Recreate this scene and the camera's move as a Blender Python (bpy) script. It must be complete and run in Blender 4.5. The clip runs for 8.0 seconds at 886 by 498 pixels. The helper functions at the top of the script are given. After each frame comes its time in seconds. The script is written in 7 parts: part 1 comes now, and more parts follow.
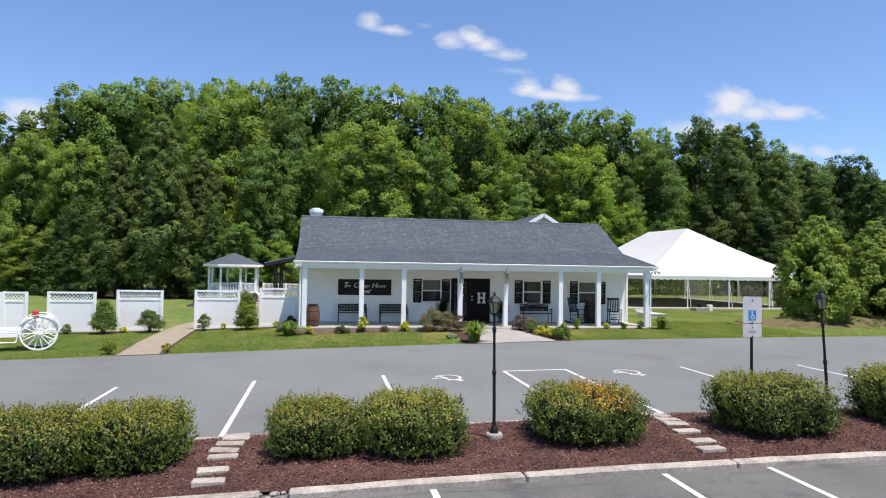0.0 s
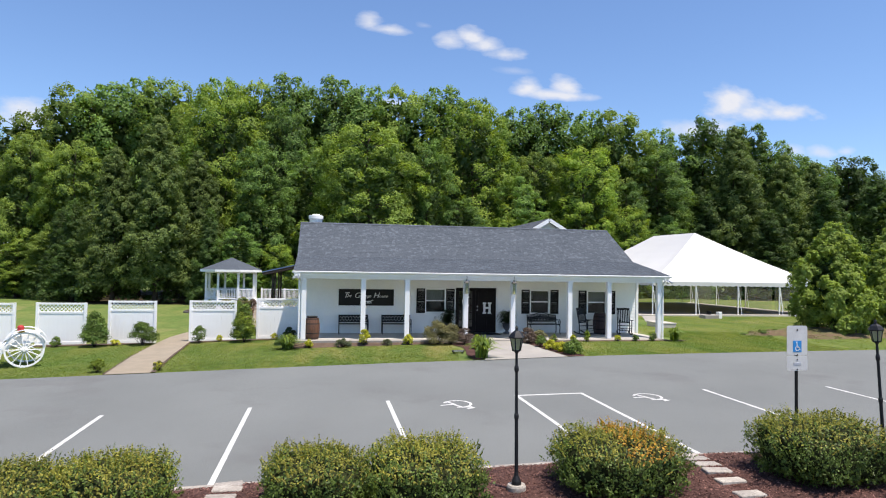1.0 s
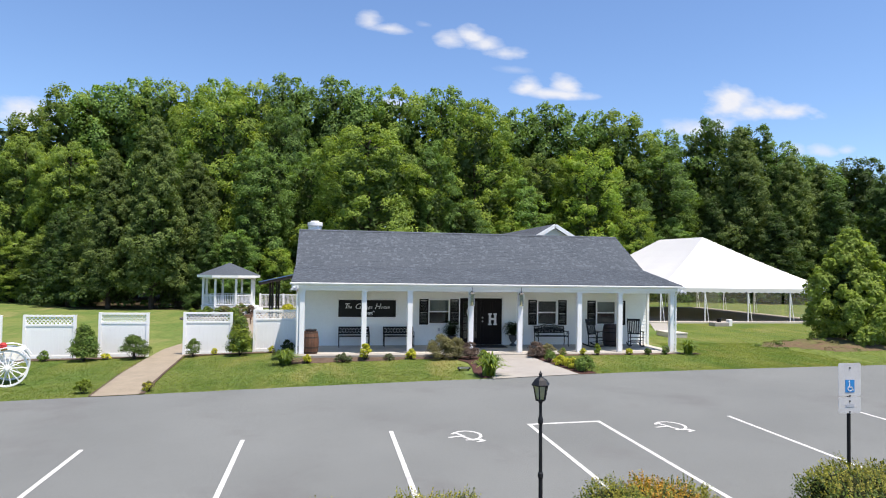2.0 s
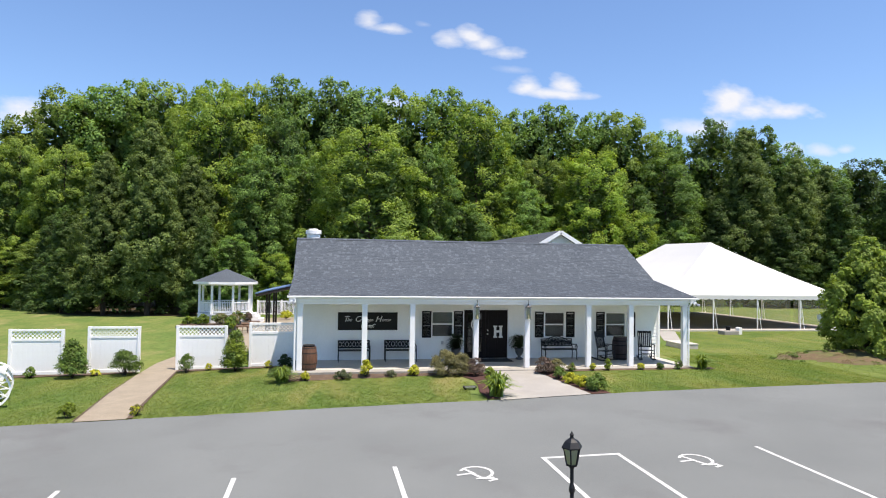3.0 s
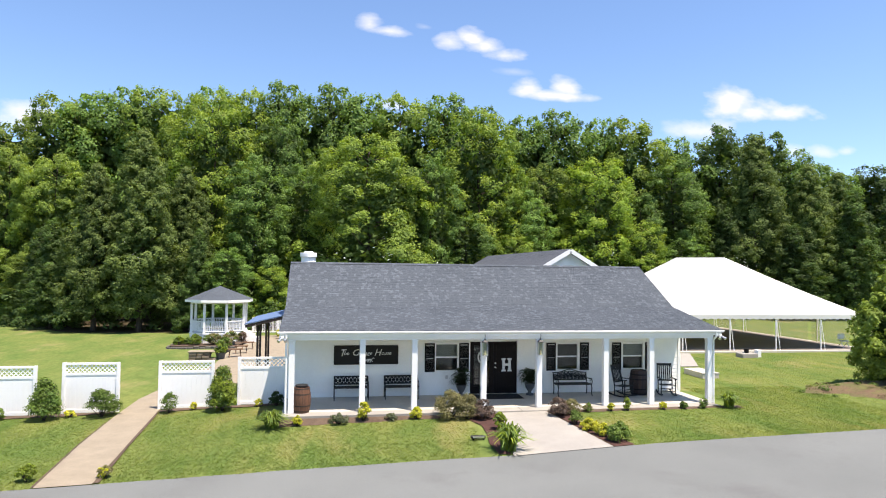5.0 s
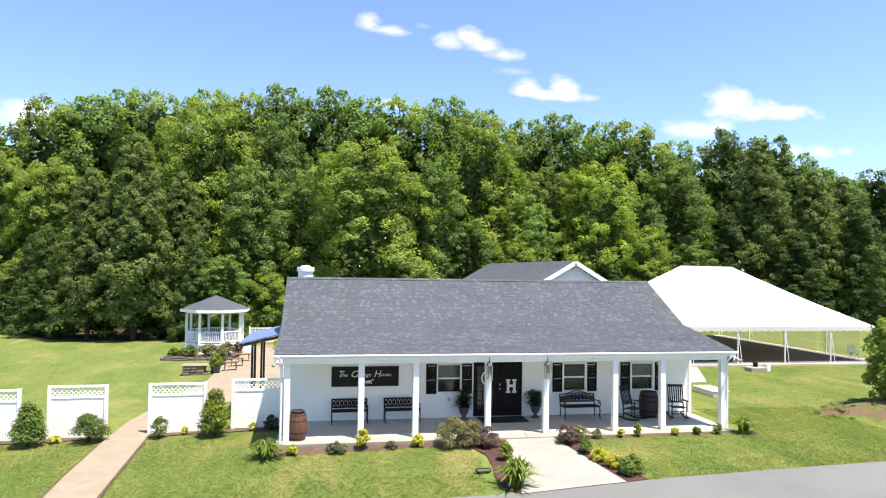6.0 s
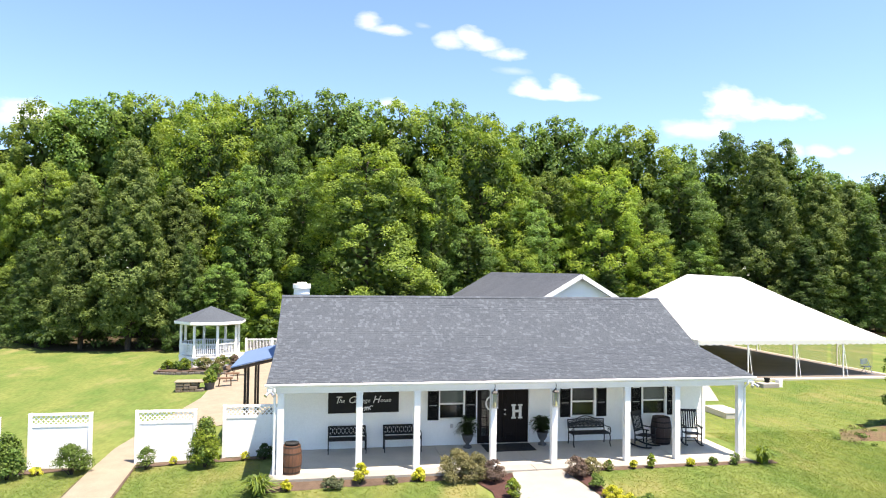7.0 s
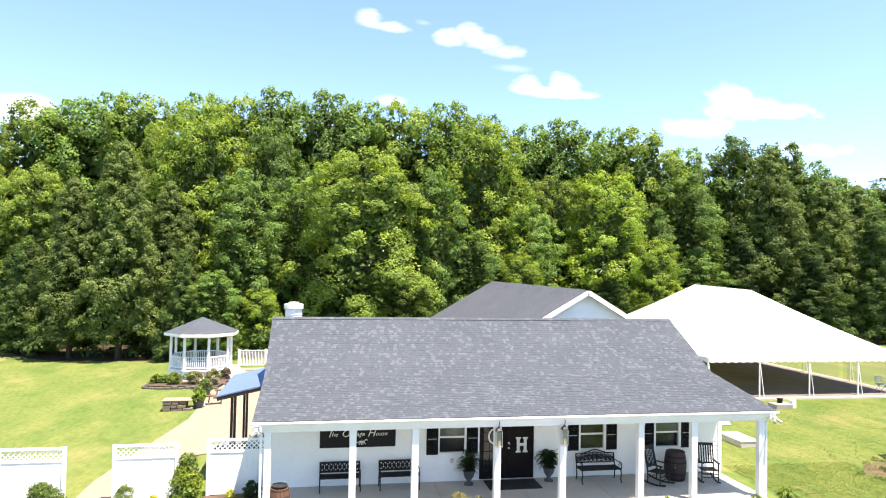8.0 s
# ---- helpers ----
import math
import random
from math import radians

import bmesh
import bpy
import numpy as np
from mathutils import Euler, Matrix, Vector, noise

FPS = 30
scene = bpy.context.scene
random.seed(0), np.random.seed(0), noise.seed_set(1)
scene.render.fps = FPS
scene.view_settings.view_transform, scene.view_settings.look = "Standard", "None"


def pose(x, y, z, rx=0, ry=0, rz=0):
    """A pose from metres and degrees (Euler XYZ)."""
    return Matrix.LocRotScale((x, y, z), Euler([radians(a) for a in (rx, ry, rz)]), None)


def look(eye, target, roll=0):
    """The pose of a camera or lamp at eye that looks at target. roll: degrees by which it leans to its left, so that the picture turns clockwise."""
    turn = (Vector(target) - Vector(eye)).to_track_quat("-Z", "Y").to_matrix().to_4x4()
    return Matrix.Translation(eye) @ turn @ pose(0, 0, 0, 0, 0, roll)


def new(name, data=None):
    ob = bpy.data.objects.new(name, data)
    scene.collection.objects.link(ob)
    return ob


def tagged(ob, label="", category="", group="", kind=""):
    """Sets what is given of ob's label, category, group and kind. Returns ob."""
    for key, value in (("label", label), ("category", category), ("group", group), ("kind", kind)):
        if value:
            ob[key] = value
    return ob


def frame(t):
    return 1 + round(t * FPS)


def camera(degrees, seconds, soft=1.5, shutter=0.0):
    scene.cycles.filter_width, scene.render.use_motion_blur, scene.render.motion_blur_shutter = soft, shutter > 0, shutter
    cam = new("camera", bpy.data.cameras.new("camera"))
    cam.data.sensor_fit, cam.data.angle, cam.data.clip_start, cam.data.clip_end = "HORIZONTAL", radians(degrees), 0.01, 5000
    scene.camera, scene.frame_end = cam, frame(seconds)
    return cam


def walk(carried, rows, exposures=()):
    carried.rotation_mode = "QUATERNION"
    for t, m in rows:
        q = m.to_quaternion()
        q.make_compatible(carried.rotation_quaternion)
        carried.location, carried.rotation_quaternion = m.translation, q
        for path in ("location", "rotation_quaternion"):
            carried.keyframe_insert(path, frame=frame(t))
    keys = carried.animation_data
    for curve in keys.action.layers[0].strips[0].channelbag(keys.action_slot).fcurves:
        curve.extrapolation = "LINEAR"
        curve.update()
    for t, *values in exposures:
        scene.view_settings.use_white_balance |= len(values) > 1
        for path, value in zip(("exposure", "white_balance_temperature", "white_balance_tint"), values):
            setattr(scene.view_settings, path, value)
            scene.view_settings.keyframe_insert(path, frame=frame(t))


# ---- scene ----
cam = camera(68.0, 8.0, soft=1.1)
PATH = [
    (0, (-0.158, -27.438, 2.373), (0.192, -25.47, 2.439), 0.9),
    (0.5, (-0.188, -26.89, 2.574), (0.164, -24.922, 2.64), 0.9),
    (1, (-0.199, -26.344, 2.802), (0.153, -24.377, 2.867), 0.9),
    (1.5, (-0.179, -25.79, 3.029), (0.172, -23.822, 3.092), 0.9),
    (3, (-0.152, -24.173, 3.715), (0.201, -22.206, 3.777), 0.8),
    (3.5, (-0.072, -23.672, 3.928), (0.279, -21.705, 3.993), 0.8),
    (4, (-0.008, -23.225, 4.164), (0.341, -21.257, 4.232), 0.8),
    (4.5, (0.029, -22.716, 4.428), (0.379, -20.748, 4.497), 0.7),
    (6, (0.097, -21.231, 5.411), (0.45, -19.264, 5.478), 0.8),
    (6.5, (0.143, -20.703, 5.737), (0.497, -18.736, 5.805), 0.8),
    (7, (0.209, -20.083, 6.123), (0.562, -18.116, 6.189), 0.8),
    (7.5, (0.297, -19.339, 6.534), (0.651, -17.372, 6.597), 0.9),
    (8, (0.401, -18.607, 7.005), (0.757, -16.64, 7.063), 1.1),
]
EXPOSURES = [(0, 0.6, 6680, 14), (1.5, 0.68, 6780, 14), (3, 0.78, 6900, 14), (4.5, 0.93, 7130, 14.5), (6, 1.24, 7230, 15), (7, 1.44, 7420, 15), (8, 1.67, 7560, 15.5)]
walk(cam, [(t, look(eye, target, roll)) for t, eye, target, roll in PATH], EXPOSURES)

# ---- sky and sun ----
SUN_ELEVATION, SUN_AZIMUTH = 70.5, 136.0  # azimuth clockwise from +y
sky_world = bpy.data.worlds.new("sky")
scene.world = sky_world
sky_world.use_nodes = True


def link(nt, a, b):
    nt.links.new(a, b)


def math_node(nt, op, a, b=None, c=None, clamp=False):
    n = nt.nodes.new("ShaderNodeMath")
    n.operation, n.use_clamp = op, clamp
    for k, v in enumerate((a, b, c)):
        if v is None:
            continue
        if isinstance(v, (int, float)):
            n.inputs[k].default_value = v
        else:
            nt.links.new(v, n.inputs[k])
    return n.outputs[0]


def mix_color(nt, fac, a, b, blend="MIX"):
    n = nt.nodes.new("ShaderNodeMix")
    n.data_type, n.blend_type = "RGBA", blend
    for sock, v in ((n.inputs[0], fac), (n.inputs[6], a), (n.inputs[7], b)):
        if isinstance(v, (int, float)):
            sock.default_value = v
        elif isinstance(v, (tuple, list)):
            sock.default_value = (*v, 1.0)
        else:
            nt.links.new(v, sock)
    return n.outputs[2]


def build_sky(nt):
    nt.nodes.clear()
    sky = nt.nodes.new("ShaderNodeTexSky")
    sky.sky_type, sky.sun_disc = "NISHITA", False
    sky.sun_elevation, sky.sun_rotation = radians(SUN_ELEVATION), radians(SUN_AZIMUTH)
    sky.air_density, sky.dust_density, sky.ozone_density = 1.0, 0.25, 5.5
    tc = nt.nodes.new("ShaderNodeTexCoord")
    sep = nt.nodes.new("ShaderNodeSeparateXYZ")
    link(nt, tc.outputs["Generated"], sep.inputs[0])
    ahead = math_node(nt, "MAXIMUM", sep.outputs[1], 0.02)
    u = math_node(nt, "DIVIDE", sep.outputs[0], ahead)
    v = math_node(nt, "DIVIDE", sep.outputs[2], ahead)
    comb = nt.nodes.new("ShaderNodeCombineXYZ")
    link(nt, u, comb.inputs[0])
    link(nt, math_node(nt, "MULTIPLY", v, 2.0), comb.inputs[1])
    puff = nt.nodes.new("ShaderNodeTexNoise")
    puff.inputs["Scale"].default_value, puff.inputs["Detail"].default_value = 17.0, 5.0
    puff.inputs["Roughness"].default_value = 0.55
    link(nt, comb.outputs[0], puff.inputs["Vector"])
    # puffs of the fair-weather clouds: heading, height, half width, half height, density
    clouds = [(0.06, 0.378, 0.021, 0.014, 0.8), (0.085, 0.369, 0.042, 0.008, 0.8), (0.144, 0.38, 0.016, 0.005, 0.25), (0.188, 0.357, 0.027, 0.013, 0.85),
              (0.221, 0.366, 0.025, 0.015, 0.95), (0.241, 0.355, 0.037, 0.012, 0.9), (0.274, 0.343, 0.041, 0.011, 0.9), (0.288, 0.319, 0.03, 0.006, 0.25),
              (0.314, 0.292, 0.028, 0.014, 1), (0.377, 0.299, 0.03, 0.018, 1), (0.352, 0.285, 0.067, 0.009, 0.95), (0.666, 0.286, 0.05, 0.027, 1),
              (0.712, 0.279, 0.06, 0.019, 1), (0.781, 0.28, 0.064, 0.013, 0.95), (0.606, 0.239, 0.065, 0.015, 0.75), (0.653, 0.251, 0.027, 0.012, 0.7),
              (0.788, 0.213, 0.022, 0.011, 0.55), (0.844, 0.214, 0.029, 0.011, 0.6), (0.894, 0.219, 0.019, 0.007, 0.5), (-0.421, 0.207, 0.042, 0.021, 1),
              (0.095, 0.254, 0.024, 0.008, 0.6)]
    total = None
    fray = math_node(nt, "MULTIPLY", math_node(nt, "SUBTRACT", puff.outputs[0], 0.5), 2.0)
    for cu, cv, a, b, dens in clouds:
        du = math_node(nt, "DIVIDE", math_node(nt, "SUBTRACT", u, cu), a * 1.12)
        dv = math_node(nt, "DIVIDE", math_node(nt, "SUBTRACT", v, cv), b * 1.4)
        dv = math_node(nt, "MAXIMUM", dv, math_node(nt, "MULTIPLY", dv, -1.25))  # flatter below
        r2 = math_node(nt, "ADD", math_node(nt, "MULTIPLY", du, du), math_node(nt, "MULTIPLY", dv, dv))
        body = math_node(nt, "SUBTRACT", 1.0, math_node(nt, "SQRT", r2))
        near = math_node(nt, "MULTIPLY", math_node(nt, "ADD", body, 0.45), 2.0, clamp=True)
        wisp = math_node(nt, "MULTIPLY_ADD", fray, near, body)
        m = math_node(nt, "MULTIPLY", math_node(nt, "MULTIPLY", wisp, 1.1, clamp=True), dens)
        total = m if total is None else math_node(nt, "MAXIMUM", total, m)
    total = math_node(nt, "MULTIPLY", total, math_node(nt, "GREATER_THAN", sep.outputs[1], 0.05))
    clear = mix_color(nt, 1.0, sky.outputs[0], (0.885, 0.965, 1.05), "MULTIPLY")
    tint = mix_color(nt, total, clear, CLOUD_COLOR)
    bg = nt.nodes.new("ShaderNodeBackground")
    bg.inputs[1].default_value = SKY_STRENGTH
    link(nt, tint, bg.inputs[0])
    out = nt.nodes.new("ShaderNodeOutputWorld")
    link(nt, bg.outputs[0], out.inputs[0])


SKY_STRENGTH, CLOUD_COLOR = 0.113, (4.55, 4.85, 5.3)
build_sky(sky_world.node_tree)
sun_data = bpy.data.lights.new("sun", "SUN")
sun_data.energy, sun_data.angle, sun_data.color = 4.45, radians(0.53), (1.0, 0.95, 0.87)
sun = new("sun", sun_data)
_az, _el = radians(SUN_AZIMUTH), radians(SUN_ELEVATION)
SUN_DIR = Vector((math.sin(_az) * math.cos(_el), math.cos(_az) * math.cos(_el), math.sin(_el)))
sun.matrix_world = look(SUN_DIR * 60, (0, 0, 0))


# ---- materials ----
def material(name, color, rough=0.7, color2=None, scale=6.0, fine=60.0, var=0.5, bump=0.0, bump_scale=80.0, metal=0.0,
             spec=0.5, island=0.0, obj=0.0, translucent=0.0, stretch=(1, 1, 1), stain=None, stain_scale=0.8, hue_island=None, fleck=0.0):
    """Principled surface with colour variation at two scales, fine relief and optional random tint per piece."""
    m = bpy.data.materials.new(name)
    m.use_nodes = True
    nt = m.node_tree
    bsdf = nt.nodes["Principled BSDF"]
    tc = nt.nodes.new("ShaderNodeTexCoord")
    mp = nt.nodes.new("ShaderNodeMapping")
    mp.inputs["Scale"].default_value = stretch
    link(nt, tc.outputs["Object"], mp.inputs[0])

    def noise_tex(s, detail=4.0, rough_=0.55):
        n = nt.nodes.new("ShaderNodeTexNoise")
        n.inputs["Scale"].default_value, n.inputs["Detail"].default_value = s, detail
        n.inputs["Roughness"].default_value = rough_
        link(nt, mp.outputs[0], n.inputs["Vector"])
        return n.outputs[0]

    def ramp(fac, lo, hi):
        n = nt.nodes.new("ShaderNodeMapRange")
        n.inputs[1].default_value, n.inputs[2].default_value = lo, hi
        link(nt, fac, n.inputs[0])
        return n.outputs[0]

    c2 = color2 if color2 else tuple(c * (1 - 0.45 * var) for c in color)
    big = ramp(noise_tex(scale), 0.35, 0.65)
    col = mix_color(nt, big, color, c2)
    grain = ramp(noise_tex(fine, 3.0), 0.3, 0.7)
    dark = tuple(1 - 0.4 * var for _ in range(3))
    light = tuple(1 + 0.22 * var for _ in range(3))
    col = mix_color(nt, 1.0, col, mix_color(nt, grain, dark, light), "MULTIPLY")
    if stain:
        spots = ramp(noise_tex(stain_scale, 5.0, 0.65), 0.55, 0.72)
        col = mix_color(nt, spots, col, stain)
    if island:
        geo = nt.nodes.new("ShaderNodeNewGeometry")
        rnd = geo.outputs["Random Per Island"]
        lo = hue_island[0] if hue_island else (1 - island,) * 3
        hi = hue_island[1] if hue_island else (1 + island,) * 3
        col = mix_color(nt, 1.0, col, mix_color(nt, rnd, lo, hi), "MULTIPLY")
    if obj:
        info = nt.nodes.new("ShaderNodeObjectInfo")
        col = mix_color(nt, 1.0, col, mix_color(nt, info.outputs["Random"], (1 - obj, 1 - obj, 1 - obj), (1 + obj, 1 + obj * 0.9, 1 + obj * 0.6)), "MULTIPLY")
    if fleck:
        n = nt.nodes.new("ShaderNodeNewGeometry" if island else "ShaderNodeObjectInfo")
        pale = math_node(nt, "GREATER_THAN", n.outputs["Random Per Island" if island else "Random"], 0.82)
        col = mix_color(nt, pale, col, mix_color(nt, 1.0, col, (1 + fleck, 1 + fleck, 1 + fleck), "MULTIPLY"))
    link(nt, col, bsdf.inputs["Base Color"])
    bsdf.inputs["Roughness"].default_value, bsdf.inputs["Metallic"].default_value = rough, metal
    bsdf.inputs["Specular IOR Level"].default_value = spec
    if bump:
        bn = nt.nodes.new("ShaderNodeBump")
        bn.inputs["Strength"].default_value, bn.inputs["Distance"].default_value = bump, 0.02
        link(nt, noise_tex(bump_scale, 5.0), bn.inputs["Height"])
        link(nt, bn.outputs[0], bsdf.inputs["Normal"])
    if translucent:
        tr = nt.nodes.new("ShaderNodeBsdfTranslucent")
        link(nt, mix_color(nt, 1.0, col, (1.5, 1.5, 0.6), "MULTIPLY"), tr.inputs[0])
        mx = nt.nodes.new("ShaderNodeMixShader")
        mx.inputs[0].default_value = translucent
        link(nt, bsdf.outputs[0], mx.inputs[1])
        link(nt, tr.outputs[0], mx.inputs[2])
        link(nt, mx.outputs[0], nt.nodes["Material Output"].inputs[0])
    return m


def glass_material(name, tint=(0.9, 0.95, 0.95), clear=0.85, gloss=None):
    m = bpy.data.materials.new(name)
    m.use_nodes = True
    nt = m.node_tree
    nt.nodes.remove(nt.nodes["Principled BSDF"])
    see = nt.nodes.new("ShaderNodeBsdfTransparent")
    see.inputs[0].default_value = (*[c * clear for c in tint], 1)
    shine = nt.nodes.new("ShaderNodeBsdfGlossy")
    shine.inputs["Roughness"].default_value = 0.03
    fres = nt.nodes.new("ShaderNodeFresnel")
    fres.inputs[0].default_value = 1.5
    mx = nt.nodes.new("ShaderNodeMixShader")
    if gloss is None:
        link(nt, fres.outputs[0], mx.inputs[0])
    else:
        mx.inputs[0].default_value = gloss   # a thin film, seen from either side
    link(nt, see.outputs[0], mx.inputs[1])
    link(nt, shine.outputs[0], mx.inputs[2])
    link(nt, mx.outputs[0], nt.nodes["Material Output"].inputs[0])
    return m


GRASS = material("lawn_grass", (0.098, 0.15, 0.039), 0.95, (0.16, 0.188, 0.056), 0.6, 5, 0.5, 0.4, 30, spec=0.05, stain=(0.22, 0.205, 0.084), stain_scale=0.32, stretch=(1.1, 0.5, 1))
BLADE = material("grass_blades", (0.112, 0.172, 0.044), 0.9, (0.18, 0.212, 0.063), 0.6, 5, 0.4, spec=0.1, island=0.08, translucent=0.62, stain=(0.245, 0.228, 0.092), stain_scale=0.32, stretch=(1.1, 0.5, 1))
ASPHALT = material("asphalt", (0.176, 0.186, 0.18), 0.92, (0.152, 0.161, 0.156), 0.22, 110, 0.5, 0.45, 160, spec=0.2, stain=(0.135, 0.138, 0.135), stain_scale=0.4)
ASPHALT_NEAR = material("asphalt_worn", (0.125, 0.123, 0.117), 0.92, (0.16, 0.156, 0.148), 0.7, 60, 0.8, 0.6, 120, spec=0.2, stain=(0.075, 0.075, 0.077), stain_scale=1.2)
PAINT_LINE = material("road_paint", (0.58, 0.58, 0.56), 0.75, (0.52, 0.52, 0.5), 5, 60, 0.5, 0.2, 150, stain=(0.36, 0.36, 0.36), stain_scale=2.6)
CONCRETE = material("concrete", (0.335, 0.315, 0.282), 0.88, (0.29, 0.272, 0.244), 0.8, 60, 0.3, 0.3, 120, stain=(0.27, 0.25, 0.225), stain_scale=0.9)
PORCH_CONC = material("porch_concrete", (0.52, 0.48, 0.42), 0.8, (0.44, 0.41, 0.36), 1.0, 50, 0.4, 0.2, 120)
KERB_CONC = material("kerb_concrete", (0.42, 0.385, 0.34), 0.92, (0.3, 0.27, 0.24), 2.6, 30, 0.8, 0.35, 35, stain=(0.2, 0.17, 0.145), stain_scale=1.5, obj=0.12)
TAN_PAVE = material("tan_paving", (0.3, 0.25, 0.182), 0.9, (0.255, 0.213, 0.154), 2.0, 40, 0.5, 0.3, 90)
MULCH = material("mulch", (0.1, 0.052, 0.043), 0.95, (0.07, 0.038, 0.033), 2.2, 26, 1.0, 0.9, 30, spec=0.1)
CHIP = material("bark_chip", (0.19, 0.1, 0.082), 0.9, (0.12, 0.066, 0.055), 2.2, 40, 0.8, spec=0.1, island=0.75)
SOIL = material("garden_soil", (0.135, 0.095, 0.068), 0.95, (0.09, 0.062, 0.046), 2.5, 40, 0.8, 0.8, 40, spec=0.2)
WHITE = material("white_paint", (0.87, 0.87, 0.86), 0.55, (0.82, 0.82, 0.81), 1.5, 40, 0.15, 0.05, 60)
SIDING = material("white_siding", (0.9, 0.9, 0.88), 0.6, (0.86, 0.86, 0.84), 0.9, 30, 0.16, 0.08, 40)
VINYL = material("white_vinyl", (0.9, 0.9, 0.89), 0.4, (0.86, 0.86, 0.85), 1.0, 30, 0.08)
CEILING_WHITE = material("porch_ceiling_paint", (0.85, 0.84, 0.78), 0.65, (0.8, 0.79, 0.73), 1.2, 30, 0.15)
SHINGLE = material("asphalt_shingle", (0.085, 0.099, 0.116), 0.92, (0.075, 0.088, 0.104), 0.8, 22, 0.7, 0.5, 150, spec=0.2, island=0.09, fleck=0.24)
SHINGLE_WING = material("asphalt_shingle_wing", (0.09, 0.1, 0.117), 0.92, (0.08, 0.09, 0.106), 0.5, 9, 0.6, 0.5, 60, spec=0.2, island=0.05)
SHINGLE_PIECE = material("asphalt_shingle_piece", (0.085, 0.099, 0.116), 0.92, (0.075, 0.088, 0.104), 0.8, 22, 0.7, 0.5, 150, spec=0.2, obj=0.09, fleck=0.24)
BLACK_METAL = material("black_cast_iron", (0.009, 0.01, 0.012), 0.5, (0.015, 0.015, 0.017), 8, 60, 0.4, 0.1, 80, spec=0.3)
BLACK_PAINT = material("black_paint", (0.009, 0.0085, 0.009), 0.6, (0.013, 0.012, 0.012), 5, 50, 0.4, spec=0.2)
BLACK_WOOD = material("black_stained_wood", (0.012, 0.013, 0.017), 0.55, (0.018, 0.019, 0.024), 6, 50, 0.5, 0.2, 70, spec=0.3)
DARK_DOOR = material("dark_door_paint", (0.009, 0.0065, 0.0065), 0.5, (0.012, 0.0085, 0.0085), 4, 40, 0.4, spec=0.12)
BARREL_WOOD = material("oak_barrel", (0.17, 0.075, 0.04), 0.65, (0.11, 0.05, 0.028), 3, 40, 0.7, 0.3, 60, stretch=(6, 6, 0.6))
BARREL_DARK = material("dark_barrel", (0.035, 0.017, 0.017), 0.6, (0.024, 0.012, 0.012), 3, 40, 0.6, 0.2, 60)
DARK_TIMBER = material("dark_timber", (0.03, 0.018, 0.012), 0.7, (0.05, 0.03, 0.02), 2, 40, 0.6, 0.2, 60, stretch=(5, 5, 0.5))
BROWN_WOOD = material("brown_wood", (0.15, 0.08, 0.042), 0.7, (0.1, 0.055, 0.03), 3, 40, 0.6, 0.2, 60)
STONE = material("field_stone", (0.24, 0.19, 0.15), 0.9, (0.16, 0.13, 0.105), 3, 40, 0.6, 0.5, 40, obj=0.3)
DARK_STONE = material("grey_edging_stone", (0.13, 0.12, 0.108), 0.9, (0.09, 0.083, 0.075), 3, 40, 0.6, 0.5, 40, obj=0.25)
BARK = material("tree_bark", (0.085, 0.066, 0.05), 0.95, (0.05, 0.04, 0.03), 2.0, 20, 0.8, 0.7, 20, stretch=(3, 3, 0.5), spec=0.2)
TENT_VINYL = material("white_tent_vinyl", (0.68, 0.68, 0.672), 0.5, (0.64, 0.64, 0.635), 0.3, 20, 0.1, translucent=0.12)
GALV = material("galvanised_metal", (0.62, 0.63, 0.65), 0.35, (0.5, 0.51, 0.53), 3, 30, 0.3, metal=0.85)
CANOPY_METAL = material("canopy_sheet_metal", (0.1, 0.165, 0.3), 0.65, (0.115, 0.185, 0.33), 0.8, 30, 0.15, stretch=(1, 6, 1))
MOUND = material("weathered_mulch", (0.15, 0.1, 0.066), 0.95, (0.12, 0.12, 0.05), 0.9, 20, 1.0, 0.8, 30, spec=0.1, stain=(0.13, 0.15, 0.045), stain_scale=1.3)
SIGN_PLATE = material("sign_plate_white", (0.58, 0.575, 0.565), 0.5, (0.52, 0.515, 0.505), 4, 40, 0.2)
SIGN_BLACK = material("sign_board_black", (0.01, 0.0095, 0.0095), 0.6, (0.014, 0.013, 0.013), 3, 40, 0.3, spec=0.25)
SIGN_WHITE = material("sign_lettering_white", (0.75, 0.75, 0.73), 0.6, (0.68, 0.68, 0.66), 6, 40, 0.2)
SIGN_BLUE = material("sign_blue", (0.015, 0.24, 0.58), 0.45, (0.015, 0.21, 0.52), 6, 40, 0.15)
SHADE_CLOTH = material("interior_blind", (0.52, 0.52, 0.47), 0.7, (0.45, 0.45, 0.41), 3, 40, 0.2)
INTERIOR = material("dim_interior", (0.12, 0.12, 0.11), 0.8, (0.09, 0.09, 0.085), 2, 20, 0.3)
BRASS = material("polished_brass", (0.62, 0.42, 0.13), 0.3, (0.5, 0.33, 0.1), 6, 40, 0.3, metal=0.9)
RUBBER = material("black_rubber_mat", (0.012, 0.012, 0.013), 0.9, (0.02, 0.02, 0.02), 8, 80, 0.5, 0.4, 120)
RED_CLOTH = material("red_upholstery", (0.5, 0.03, 0.03), 0.7, (0.38, 0.02, 0.02), 8, 50, 0.4)
CLAY_URN = material("grey_urn", (0.1, 0.1, 0.105), 0.7, (0.07, 0.07, 0.075), 6, 50, 0.5, 0.3, 60)
GLASS = glass_material("window_glass")
